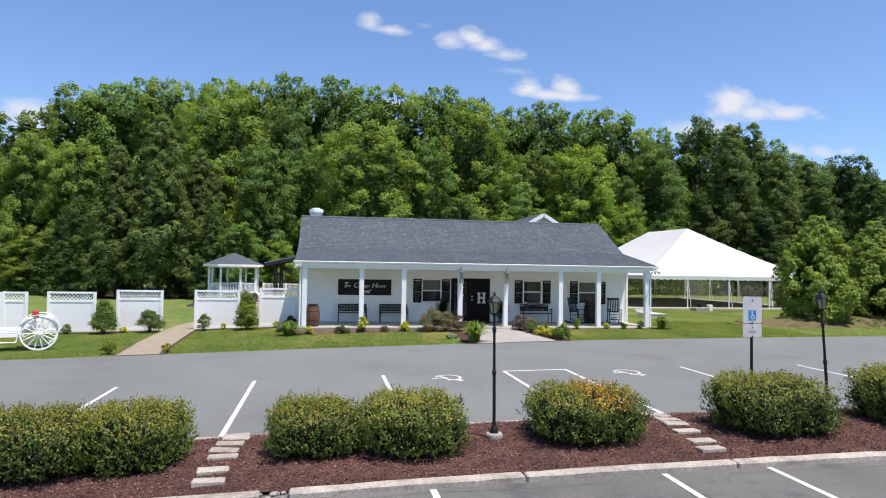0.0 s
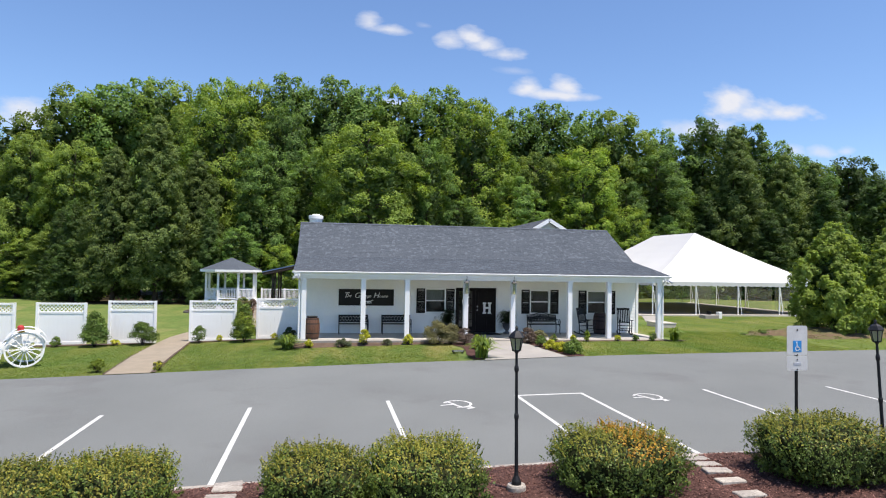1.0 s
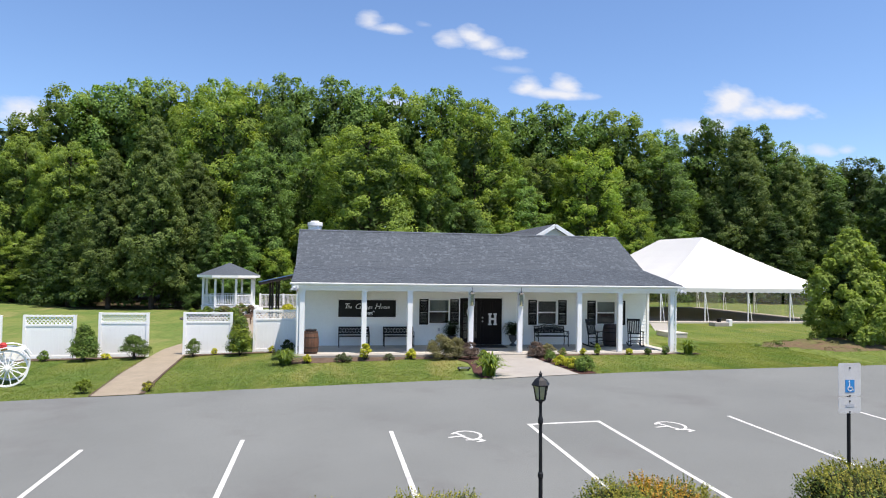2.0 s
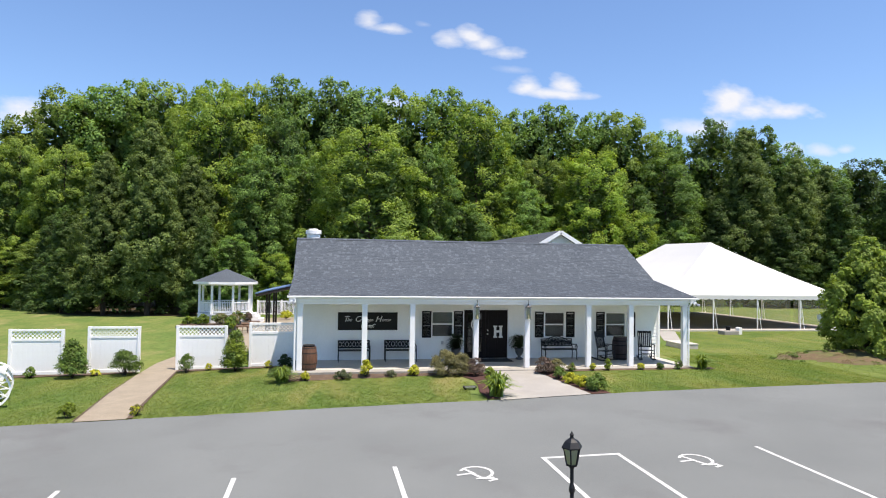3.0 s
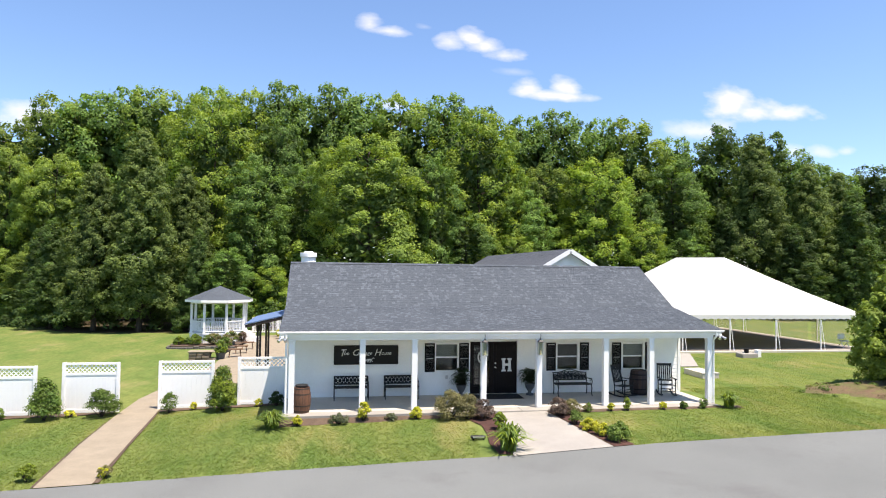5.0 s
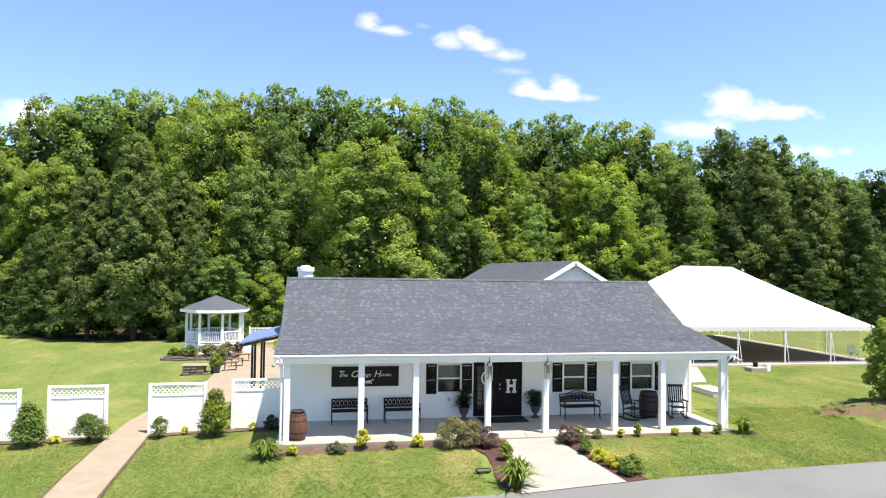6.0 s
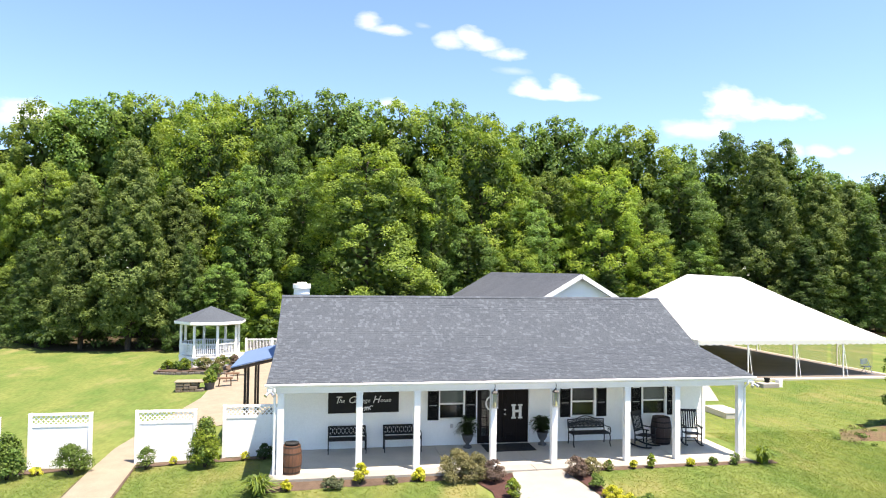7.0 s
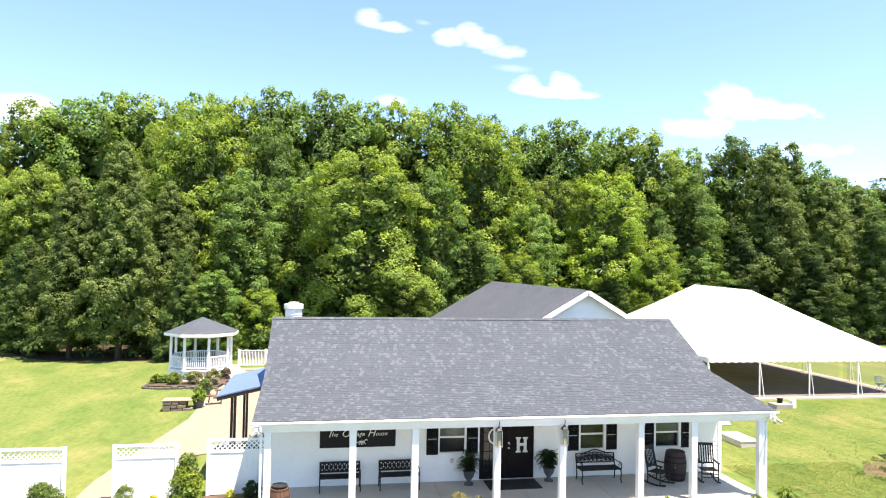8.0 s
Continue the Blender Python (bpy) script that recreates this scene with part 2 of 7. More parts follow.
CLEAR_VINYL = glass_material("clear_vinyl", (0.97, 0.95, 0.9), 0.92, 0.07)


def haze_film(m, color, amount):
    """A haze mixed into a clear film: a little of the light is scattered."""
    nt = m.node_tree
    out = [n for n in nt.nodes if n.type == "OUTPUT_MATERIAL"][0]
    clear = out.inputs[0].links[0].from_socket
    scatter, glow = nt.nodes.new("ShaderNodeBsdfDiffuse"), nt.nodes.new("ShaderNodeBsdfTranslucent")
    scatter.inputs[0].default_value = glow.inputs[0].default_value = (*color, 1)
    both, mx = nt.nodes.new("ShaderNodeMixShader"), nt.nodes.new("ShaderNodeMixShader")
    both.inputs[0].default_value, mx.inputs[0].default_value = 0.6, amount
    link(nt, scatter.outputs[0], both.inputs[1])
    link(nt, glow.outputs[0], both.inputs[2])
    link(nt, clear, mx.inputs[1])
    link(nt, both.outputs[0], mx.inputs[2])
    link(nt, mx.outputs[0], out.inputs[0])


haze_film(CLEAR_VINYL, (0.62, 0.6, 0.5), 0.16)
FROSTED = material("frosted_glass", (0.62, 0.63, 0.62), 0.35, (0.55, 0.56, 0.55), 6, 40, 0.15, translucent=0.5)
CANDLE = material("candle_wax", (0.75, 0.66, 0.4), 0.5, (0.7, 0.6, 0.36), 8, 40, 0.15)


def leaf_material(name, color, color2, gloss=0.5, isl=0.45, tr=0.3, obj=0.16):
    return material(name, color, gloss, color2, 0.35, 9, 0.5, spec=0.25, island=isl, obj=obj, translucent=tr)


LITTER = material("leaf_litter", (0.075, 0.055, 0.035), 0.95, (0.05, 0.045, 0.024), 1.2, 20, 0.9, 0.6, 20, spec=0.1)
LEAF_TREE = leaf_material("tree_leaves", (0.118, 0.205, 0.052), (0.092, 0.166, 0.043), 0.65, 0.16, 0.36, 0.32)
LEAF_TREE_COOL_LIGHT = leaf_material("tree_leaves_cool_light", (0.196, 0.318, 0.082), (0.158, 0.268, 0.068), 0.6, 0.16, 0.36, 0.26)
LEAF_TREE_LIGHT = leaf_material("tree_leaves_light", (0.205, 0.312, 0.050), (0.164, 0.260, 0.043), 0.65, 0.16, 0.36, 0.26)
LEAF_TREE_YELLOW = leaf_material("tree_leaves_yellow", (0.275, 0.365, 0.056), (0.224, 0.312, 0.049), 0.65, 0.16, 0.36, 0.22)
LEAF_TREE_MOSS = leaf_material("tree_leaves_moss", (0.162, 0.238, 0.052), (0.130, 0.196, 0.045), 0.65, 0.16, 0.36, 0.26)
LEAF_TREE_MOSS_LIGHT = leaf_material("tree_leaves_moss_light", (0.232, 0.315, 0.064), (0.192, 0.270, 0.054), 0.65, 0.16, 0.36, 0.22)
# own colour of the dark trees; also painted shade inside crowns and wood
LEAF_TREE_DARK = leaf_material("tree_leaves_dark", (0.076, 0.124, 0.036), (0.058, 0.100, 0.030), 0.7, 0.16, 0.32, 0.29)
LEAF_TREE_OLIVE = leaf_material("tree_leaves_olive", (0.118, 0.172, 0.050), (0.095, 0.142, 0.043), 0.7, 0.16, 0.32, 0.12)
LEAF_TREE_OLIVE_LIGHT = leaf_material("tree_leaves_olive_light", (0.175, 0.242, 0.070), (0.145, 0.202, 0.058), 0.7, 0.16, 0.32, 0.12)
LEAF_HEDGE = leaf_material("hedge_leaves", (0.110, 0.163, 0.028), (0.080, 0.124, 0.022), 0.5, 0.38, 0.2, 0.1)
LEAF_HEDGE_TOP = leaf_material("hedge_new_leaves", (0.295, 0.300, 0.048), (0.260, 0.220, 0.044), 0.55, 0.34, 0.28, 0.1)
LEAF_ORANGE = leaf_material("orange_new_leaves", (0.500, 0.290, 0.035), (0.440, 0.220, 0.030), 0.5, 0.4, 0.25, 0.05)
LEAF_SHRUB = leaf_material("shrub_leaves", (0.1232, 0.1885, 0.0377), (0.0899, 0.1522, 0.029), 0.5, 0.5, 0.28, 0.2)
LEAF_BRIGHT = leaf_material("bright_shrub_leaves", (0.204, 0.27, 0.0312), (0.156, 0.216, 0.0264), 0.55, 0.45, 0.38, 0.1)
LEAF_LILY = leaf_material("lily_leaves", (0.17, 0.25, 0.06), (0.13, 0.2, 0.05), 0.5, 0.4, 0.35, 0.1)
LEAF_GOLD = leaf_material("golden_leaves", (0.5, 0.49, 0.045), (0.4, 0.41, 0.04), 0.5, 0.35, 0.3, 0.1)
LEAF_OLIVE = leaf_material("olive_brown_leaves", (0.2, 0.185, 0.085), (0.15, 0.145, 0.066), 0.6, 0.5, 0.25, 0.12)
LEAF_PURPLE = leaf_material("burgundy_leaves", (0.15, 0.105, 0.085), (0.11, 0.08, 0.066), 0.6, 0.5, 0.2, 0.1)
LEAF_GREY = leaf_material("grey_green_leaves", (0.12, 0.14, 0.08), (0.09, 0.11, 0.06), 0.65, 0.45, 0.25, 0.1)
LEAF_FERN = leaf_material("fern_leaves", (0.045, 0.0825, 0.024), (0.033, 0.063, 0.018), 0.6, 0.45, 0.25, 0.1)
HEDGE_CORE = material("hedge_inner_shade", (0.03, 0.036, 0.012), 0.95, (0.02, 0.024, 0.009), 6, 40, 0.6, spec=0.1)


# ---- building helpers ----
def box(bm, x0, y0, z0, x1, y1, z1, bevel=0.0):
    r = bmesh.ops.create_cube(bm, size=1.0)
    vs = r["verts"]
    for v in vs:
        v.co = Vector(((x0 + x1) / 2 + v.co.x * (x1 - x0), (y0 + y1) / 2 + v.co.y * (y1 - y0), (z0 + z1) / 2 + v.co.z * (z1 - z0)))
    if bevel:
        es = {e for v in vs for e in v.link_edges}
        bmesh.ops.bevel(bm, geom=list(es), offset=bevel, segments=1, affect="EDGES")
    return vs


def rod(bm, a, b, r0, r1=None, seg=8, caps=True):
    """A tapered round bar from a to b."""
    a, b = Vector(a), Vector(b)
    d = b - a
    m = Matrix.Translation((a + b) / 2) @ d.to_track_quat("Z", "Y").to_matrix().to_4x4()
    return bmesh.ops.create_cone(bm, cap_ends=caps, segments=seg, radius1=r0, radius2=r0 if r1 is None else r1, depth=d.length, matrix=m)["verts"]


def bar(bm, a, b, w, h, up=(0, 0, 1)):
    """A square-edged bar from a to b, w wide and h deep."""
    a, b = Vector(a), Vector(b)
    d = (b - a).normalized()
    side = d.cross(Vector(up))
    side = side.normalized() if side.length > 1e-5 else Vector((1, 0, 0))
    top = side.cross(d)
    vs = []
    for p in (a, b):
        for sx, sy in ((-1, -1), (1, -1), (1, 1), (-1, 1)):
            vs.append(bm.verts.new(p + side * sx * w / 2 + top * sy * h / 2))
    for f in ((3, 2, 1, 0), (4, 5, 6, 7), (0, 1, 5, 4), (1, 2, 6, 5), (2, 3, 7, 6), (3, 0, 4, 7)):
        bm.faces.new([vs[i] for i in f])
    return vs


def tube(bm, pts, r, seg=6):
    for a, b in zip(pts, pts[1:]):
        rod(bm, a, b, r, r, seg)


def lathe(bm, profile, seg=24, center=(0, 0)):
    """A turned form from (radius, height) pairs."""
    rings = []
    for r, z in profile:
        rings.append([bm.verts.new((center[0] + r * math.cos(2 * math.pi * k / seg), center[1] + r * math.sin(2 * math.pi * k / seg), z)) for k in range(seg)])
    for a, b in zip(rings, rings[1:]):
        for k in range(seg):
            bm.faces.new((a[k], a[(k + 1) % seg], b[(k + 1) % seg], b[k]))
    bm.faces.new(list(reversed(rings[0])))
    bm.faces.new(rings[-1])


def to_mesh(name, bm, mat, smooth=False):
    bmesh.ops.recalc_face_normals(bm, faces=bm.faces)
    me = bpy.data.meshes.new(name)
    bm.to_mesh(me)
    bm.free()
    if mat:
        me.materials.append(mat)
    if smooth:
        for p in me.polygons:
            p.use_smooth = True
    return me


def part(name, bm, mat, parent, label="", smooth=False):
    me = bm if isinstance(bm, bpy.types.Mesh) else to_mesh(name, bm, mat, smooth)
    ob = new(name, me)
    ob.parent = parent
    if label:
        tagged(ob, label)
    return ob


def piece(name, bm, mat, parent=None, at=(0, 0, 0), label="", category="", group="", kind="", smooth=False):
    """A top-level mesh of its own."""
    me = bm if isinstance(bm, bpy.types.Mesh) else to_mesh(name, bm, mat, smooth)
    ob = new(name, me)
    ob.location = at
    return tagged(ob, label, category, group, kind)


def thing(name, at, label, category, group="", kind="", rz=0.0):
    ob = new(name)
    ob.empty_display_size = 0.2
    ob.matrix_world = pose(*at, 0, 0, rz)
    return tagged(ob, label, category, group, kind)


def quads(name, corners, mats, index=None):
    """A mesh of loose leaves, each of three or four corners."""
    corners = np.asarray(corners, float)
    n, c = corners.shape[:2]
    me = bpy.data.meshes.new(name)
    me.vertices.add(c * n)
    me.vertices.foreach_set("co", corners.reshape(-1))
    me.loops.add(c * n)
    me.loops.foreach_set("vertex_index", np.arange(c * n))
    me.polygons.add(n)
    me.polygons.foreach_set("loop_start", np.arange(0, c * n, c))
    for m in mats:
        me.materials.append(m)
    if index is not None:
        me.polygons.foreach_set("material_index", np.asarray(index, np.int32))
    me.update(calc_edges=True)
    return me


def leaf_quads(rng, centers, normals, length, width, jitter=0.5):
    """Leaf blades round the given centres, facing about along the normals."""
    n = len(centers)
    nor = normals + rng.normal(0, jitter, (n, 3))
    nor /= np.linalg.norm(nor, axis=1, keepdims=True) + 1e-9
    axis = np.cross(nor, rng.normal(0, 1, (n, 3)))
    axis /= np.linalg.norm(axis, axis=1, keepdims=True) + 1e-9
    side = np.cross(nor, axis)
    ln = (length * rng.uniform(0.65, 1.3, n))[:, None] / 2
    wd = (width * rng.uniform(0.65, 1.3, n))[:, None] / 2
    c = np.asarray(centers)
    return np.stack([c - axis * ln, c + side * wd + nor * wd * 0.25, c + axis * ln, c - side * wd + nor * wd * 0.25], axis=1)


def sphere_dirs(rng, n):
    d = rng.normal(0, 1, (n, 3))
    return d / np.linalg.norm(d, axis=1, keepdims=True)


def clump_leaves(rng, centers, radii, per, length, width, flat=0.75, jitter=0.45, up=0.35):
    """Leaves on the skins of many small clumps."""
    reps = np.repeat(np.arange(len(centers)), per)
    d = sphere_dirs(rng, len(reps))
    d[:, 2] = np.where(d[:, 2] < -0.35, -d[:, 2], d[:, 2])
    rr = radii[reps][:, None] * rng.uniform(0.55, 1.08, (len(reps), 1))
    pos = centers[reps] + d * rr * np.array([1, 1, flat])
    nor = d + np.array([0, 0, up])
    return leaf_quads(rng, pos, nor, length, width, jitter)


def ground_z(x, y):
    """Height of the ground: it climbs gently to the right and towards the house."""
    k = 3.0
    s = 4.6 - math.log(1 + math.exp(min(40, (4.6 - x) / k))) * k
    s = -12 + math.log(1 + math.exp(min(40, (s + 12) / k))) * k
    z = -0.31 + 0.038 * s + 0.01 * (max(-40, min(y, -1)) + 11)
    return z


def sheet(name, xs, rows, dz, mat, thick=0.0):
    """A strip of surface that follows the ground: for each x the (near y, far y) pair, split into steps."""
    bm = bmesh.new()
    grid = []
    for x in xs:
        y0, y1, n = rows(x)
        grid.append([bm.verts.new((x, y0 + (y1 - y0) * k / n, ground_z(x, y0 + (y1 - y0) * k / n) + dz)) for k in range(n + 1)])
    for a, b in zip(grid, grid[1:]):
        for k in range(len(a) - 1):
            bm.faces.new((a[k], b[k], b[k + 1], a[k + 1]))
    return bm


def strip_between(bm, left, right, dz, steps=10):
    """A paved strip between two edge lines given as lists of (x, y)."""
    def sample(line, t):
        f = t * (len(line) - 1)
        i = min(int(f), len(line) - 2)
        f -= i
        return line[i][0] * (1 - f) + line[i + 1][0] * f, line[i][1] * (1 - f) + line[i + 1][1] * f
    prev = None
    n = steps * (len(left) - 1)
    for k in range(n + 1):
        a, b = sample(left, k / n), sample(right, k / n)
        row = []
        for j in range(7):
            x, y = a[0] + (b[0] - a[0]) * j / 6, a[1] + (b[1] - a[1]) * j / 6
            row.append(bm.verts.new((x, y, ground_z(x, y) + dz)))
        if prev:
            for j in range(6):
                bm.faces.new((prev[j], prev[j + 1], row[j + 1], row[j]))
        prev = row
    return bm


def smooth_lerp(x, pts):
    """Straight-line interpolation through (x, y) pairs."""
    if x <= pts[0][0]:
        return pts[0][1]
    for (x0, y0), (x1, y1) in zip(pts, pts[1:]):
        if x <= x1:
            return y0 + (y1 - y0) * (x - x0) / (x1 - x0)
    return pts[-1][1]


# ---- ground, lot, paths ----
def frange(a, b, step):
    n = max(1, round((b - a) / step))
    return [a + (b - a) * k / n for k in range(n + 1)]


GX = [-2500, -900, -300, -140, -90] + frange(-60, 80, 1.0) + [110, 160, 320, 900, 2500]
GY = [-1500, -500, -150, -80] + frange(-40, 60, 1.0) + [80, 120, 250, 700, 3000]
bm = bmesh.new()
grid = [[bm.verts.new((x, y, ground_z(x, y))) for y in GY] for x in GX]
for a, b in zip(grid, grid[1:]):
    for k in range(len(GY) - 1):
        bm.faces.new((a[k], b[k], b[k + 1], a[k + 1]))
piece("ground", bm, GRASS, label="wide mown lawn with dry yellowish patches", category="ground", kind="structure", smooth=True)


def lawn_edge(x):
    return smooth_lerp(x, [(-40, -6.2), (-8, -5.2), (5, -5.15), (8, -4.8), (13, -4.4), (20, -3.9), (40, -3.2), (60, -2.6)])


bm = sheet("road", frange(-50, 70, 0.5), lambda x: (-16.28, lawn_edge(x) + 0.05 * noise.noise((x * 1.3, 3.1, 0)), 12), 0.012, None)
piece("road", bm, ASPHALT, label="grey asphalt parking lot with white stall lines", category="road", kind="structure", smooth=True)
bm = sheet("near_road", frange(-50, 70, 0.5), lambda x: (-60, -19.0, 42), 0.012, None)
piece("road_near", bm, ASPHALT_NEAR, label="dark worn asphalt of the near parking row", category="road", kind="structure", smooth=True)


def island_bump(x, y):
    """The planting island is heaped up slightly between its kerbs."""
    return 0.06 + 0.14 * math.sin(math.pi * min(1, max(0, (y + 19.03) / 2.73))) ** 0.7 + 0.025 * noise.noise((x * 1.7, y * 1.7, 0.4))


bm = bmesh.new()
grid = []
for x in frange(-30, 40, 0.25):
    grid.append([bm.verts.new((x, y, ground_z(x, y) + island_bump(x, y))) for y in frange(-19.03, -16.3, 0.13)])
for a, b in zip(grid, grid[1:]):
    for k in range(len(a) - 1):
        bm.faces.new((a[k], b[k], b[k + 1], a[k + 1]))
piece("mulch_bed", bm, MULCH, label="planting island covered with dark red-brown bark mulch", category="mulch bed", kind="structure", smooth=True)


def line_mark(x, y0, y1, w=0.09, name="stall_line"):
    bm = bmesh.new()
    ys = frange(y0, y1, 0.5)
    rows = [[bm.verts.new((x + s * w / 2, y, ground_z(x, y) + 0.0165)) for s in (-1, 1)] for y in ys]
    for a, b in zip(rows, rows[1:]):
        bm.faces.new((a[0], a[1], b[1], b[0]))
    piece(name, bm, PAINT_LINE, label="white painted parking stall line on asphalt", category="road marking", group="parking stall lines", kind="structure")


for lx in (-14.3, -11.15, -8.03, -4.92, -1.8, 1.31, 4.43, 6.09, 9.4, 12.98, 16.1, 19.2):
    line_mark(lx, -16.25, -10.85)
for lx in (-5.0, -1.9, 1.22, 4.34, 5.9, 9.0, 12.1):
    line_mark(lx, -24.5, -19.25)
bm = bmesh.new()
xs = frange(4.38, 6.14, 0.3)
rows = [[bm.verts.new((x, y, ground_z(x, y) + 0.0168)) for y in (-10.95, -10.85)] for x in xs]
for a, b in zip(rows, rows[1:]):
    bm.faces.new((a[0], b[0], b[1], a[1]))
piece("stall_line", bm, PAINT_LINE, label="white line closing the access aisle", category="road marking", group="parking stall lines", kind="structure")


def wheelchair_mark(cx, cy):
    """Flat painted wheelchair symbol, read from the driving lane."""
    bm = bmesh.new()

    def flat(pts, w):
        for (ax, ay), (bx, by) in zip(pts, pts[1:]):
            d = Vector((bx - ax, by - ay, 0)).normalized()
            s = Vector((-d.y, d.x, 0)) * w / 2
            d = d * w * 0.35
            q = [Vector((ax, ay, 0)) - d + s, Vector((bx, by, 0)) + d + s, Vector((bx, by, 0)) + d - s, Vector((ax, ay, 0)) - d - s]
            bm.faces.new([bm.verts.new((cx + 0.86 * v.x, cy + 0.86 * v.y, 0)) for v in q])
    arc = [(0.02 + 0.36 * math.cos(a), 0.12 + 0.42 * math.sin(a)) for a in [radians(150 - k * 21) for k in range(13)]]
    flat(arc, 0.075)
    flat([(-0.42, 0.02), (-0.1, 0.08), (0.08, -0.32), (0.3, -0.3)], 0.085)
    flat([(-0.18, 0.36), (-0.05, 0.05)], 0.075)
    flat([(0.18, -0.5), (0.34, -0.42), (0.2, -0.3)], 0.085)
    bmesh.ops.triangulate(bm, faces=bm.faces)
    for k, v in enumerate(bm.verts):
        v.co.z = ground_z(v.co.x, v.co.y) + 0.0165 + 0.0003 * (k // 4)
    piece("wheelchair_symbol", bm, PAINT_LINE, label="white wheelchair symbol painted on asphalt", category="road marking", group="wheelchair symbols", kind="structure")


wheelchair_mark(2.82, -11.65)
wheelchair_mark(7.5, -11.65)

def crack(pts, w, seed):
    """A sealed crack that wanders over the asphalt."""
    rng = random.Random(seed)
    bm = bmesh.new()
    prev = None
    for (xa, ya), (xb, yb) in zip(pts, pts[1:]):
        n = max(2, int(math.hypot(xb - xa, yb - ya) / 0.12))
        for k in range(n + 1):
            f = k / n
            x, y = xa + (xb - xa) * f, ya + (yb - ya) * f
            x, y = x + 0.05 * noise.noise((x * 2.3, y * 2.3, seed)), y + 0.05 * noise.noise((x * 2.3, y * 2.3, seed + 9.0))
            nx, ny = (yb - ya), -(xb - xa)
            ln = math.hypot(nx, ny)
            h = w * rng.uniform(0.3, 1.0) / 2
            cur = [bm.verts.new((x + s * nx / ln * h, y + s * ny / ln * h, ground_z(x, y) + 0.0145)) for s in (-1, 1)]
            if prev:
                bm.faces.new((prev[0], prev[1], cur[1], cur[0]))
            prev = cur
    piece("asphalt_crack", bm, TAR, label="dark sealed crack wandering over the asphalt", category="crack", group="asphalt cracks", kind="structure")


TAR = material("crack_sealer", (0.115, 0.117, 0.117), 0.85, (0.085, 0.086, 0.087), 3, 50, 0.6, spec=0.3)
crack([(-1.5, -19.42), (1.0, -19.36), (3.4, -19.46)], 0.035, 5)
crack([(5.2, -19.4), (7.5, -19.45), (9.8, -19.36)], 0.03, 6)

# kerbs of the island
near_kerb = thing("kerb_near", (0, 0, 0), "worn pale concrete kerb along the mulch island", "kerb", kind="structure")
ends = frange(-27.6, 35.5, 3.0)
for a, b in zip(ends, ends[1:]):
    if abs(b + 0.6) < 0.1:
        b -= 0.32   # the end of this stone has crumbled away
    bm = bmesh.new()
    box(bm, a + 0.012, -19.22, -0.05, b - 0.012, -19.03, 0.095, 0.02)
    bmesh.ops.subdivide_edges(bm, edges=[e for e in bm.edges if e.calc_length() > 1.5], cuts=14, use_grid_fill=True)
    for v in bm.verts:
        v.co.z += ground_z(v.co.x, v.co.y) + 0.012 * noise.noise((v.co.x * 2.1, v.co.y * 3, 1.0)) * (v.co.z > 0.05) - 0.02 * max(0, noise.noise((v.co.x * 5.3, v.co.y * 9, 4.0))) * (v.co.y < -19.12)
        v.co.y += 0.012 * noise.noise((v.co.x * 1.1, 7.0, v.co.z))
    part("kerb_stone", bm, KERB_CONC, near_kerb)
krng = random.Random(8)
for k in range(10):
    bm = bmesh.new()
    bmesh.ops.create_icosphere(bm, subdivisions=1, radius=1)
    r = krng.uniform(0.018, 0.045)
    cx, cy = -0.77 + krng.uniform(-0.16, 0.16), -19.12 + krng.uniform(-0.1, 0.12)
    for v in bm.verts:
        v.co = Vector((cx + v.co.x * r * krng.uniform(0.8, 1.3), cy + v.co.y * r * krng.uniform(0.8, 1.3), ground_z(cx, cy) + 0.02 + (v.co.z + 0.5) * r * krng.uniform(0.5, 0.9)))
    part("rubble", bm, KERB_CONC, near_kerb)
far_kerb = thing("kerb_far", (0, 0, 0), "pale concrete kerb between island and parking stalls", "kerb", kind="structure")
for a, b in zip(ends, ends[1:]):
    bm = bmesh.new()
    box(bm, a + 0.008, -16.39, -0.05, b - 0.008, -16.27, 0.085, 0.015)
    for v in bm.verts:
        v.co.z += ground_z(v.co.x, v.co.y)
    part("kerb_stone", bm, KERB_CONC, far_kerb)


def steps_path(x_near, x_far, w, name):
    """Stepping stones across the island."""
    rng = random.Random(name)
    st = thing("stepping_stones", (0, 0, 0), "row of pale concrete stepping stones through mulch", "stepping stones", group="stepping stone paths", kind="structure")
    for cy in (-18.7, -18.4, -17.95, -17.58, -17.2, -16.8, -16.5):
        f = (cy + 18.72) / 2.42
        cx = x_near + (x_far - x_near) * f + rng.uniform(-0.03, 0.03)
        z = ground_z(cx, cy) + island_bump(cx, cy)
        bm = bmesh.new()
        box(bm, -w / 2, -0.1, -0.05, w / 2, 0.1, 0.03, 0.012)
        bmesh.ops.transform(bm, matrix=pose(cx, cy, z, rng.uniform(-2, 2), rng.uniform(-2, 2), rng.uniform(-7, 7)), verts=bm.verts)
        part("stepping_stone", bm, KERB_CONC, st)


steps_path(-1.54, -1.47, 0.4, "a")
steps_path(5.35, 5.62, 0.4, "b")

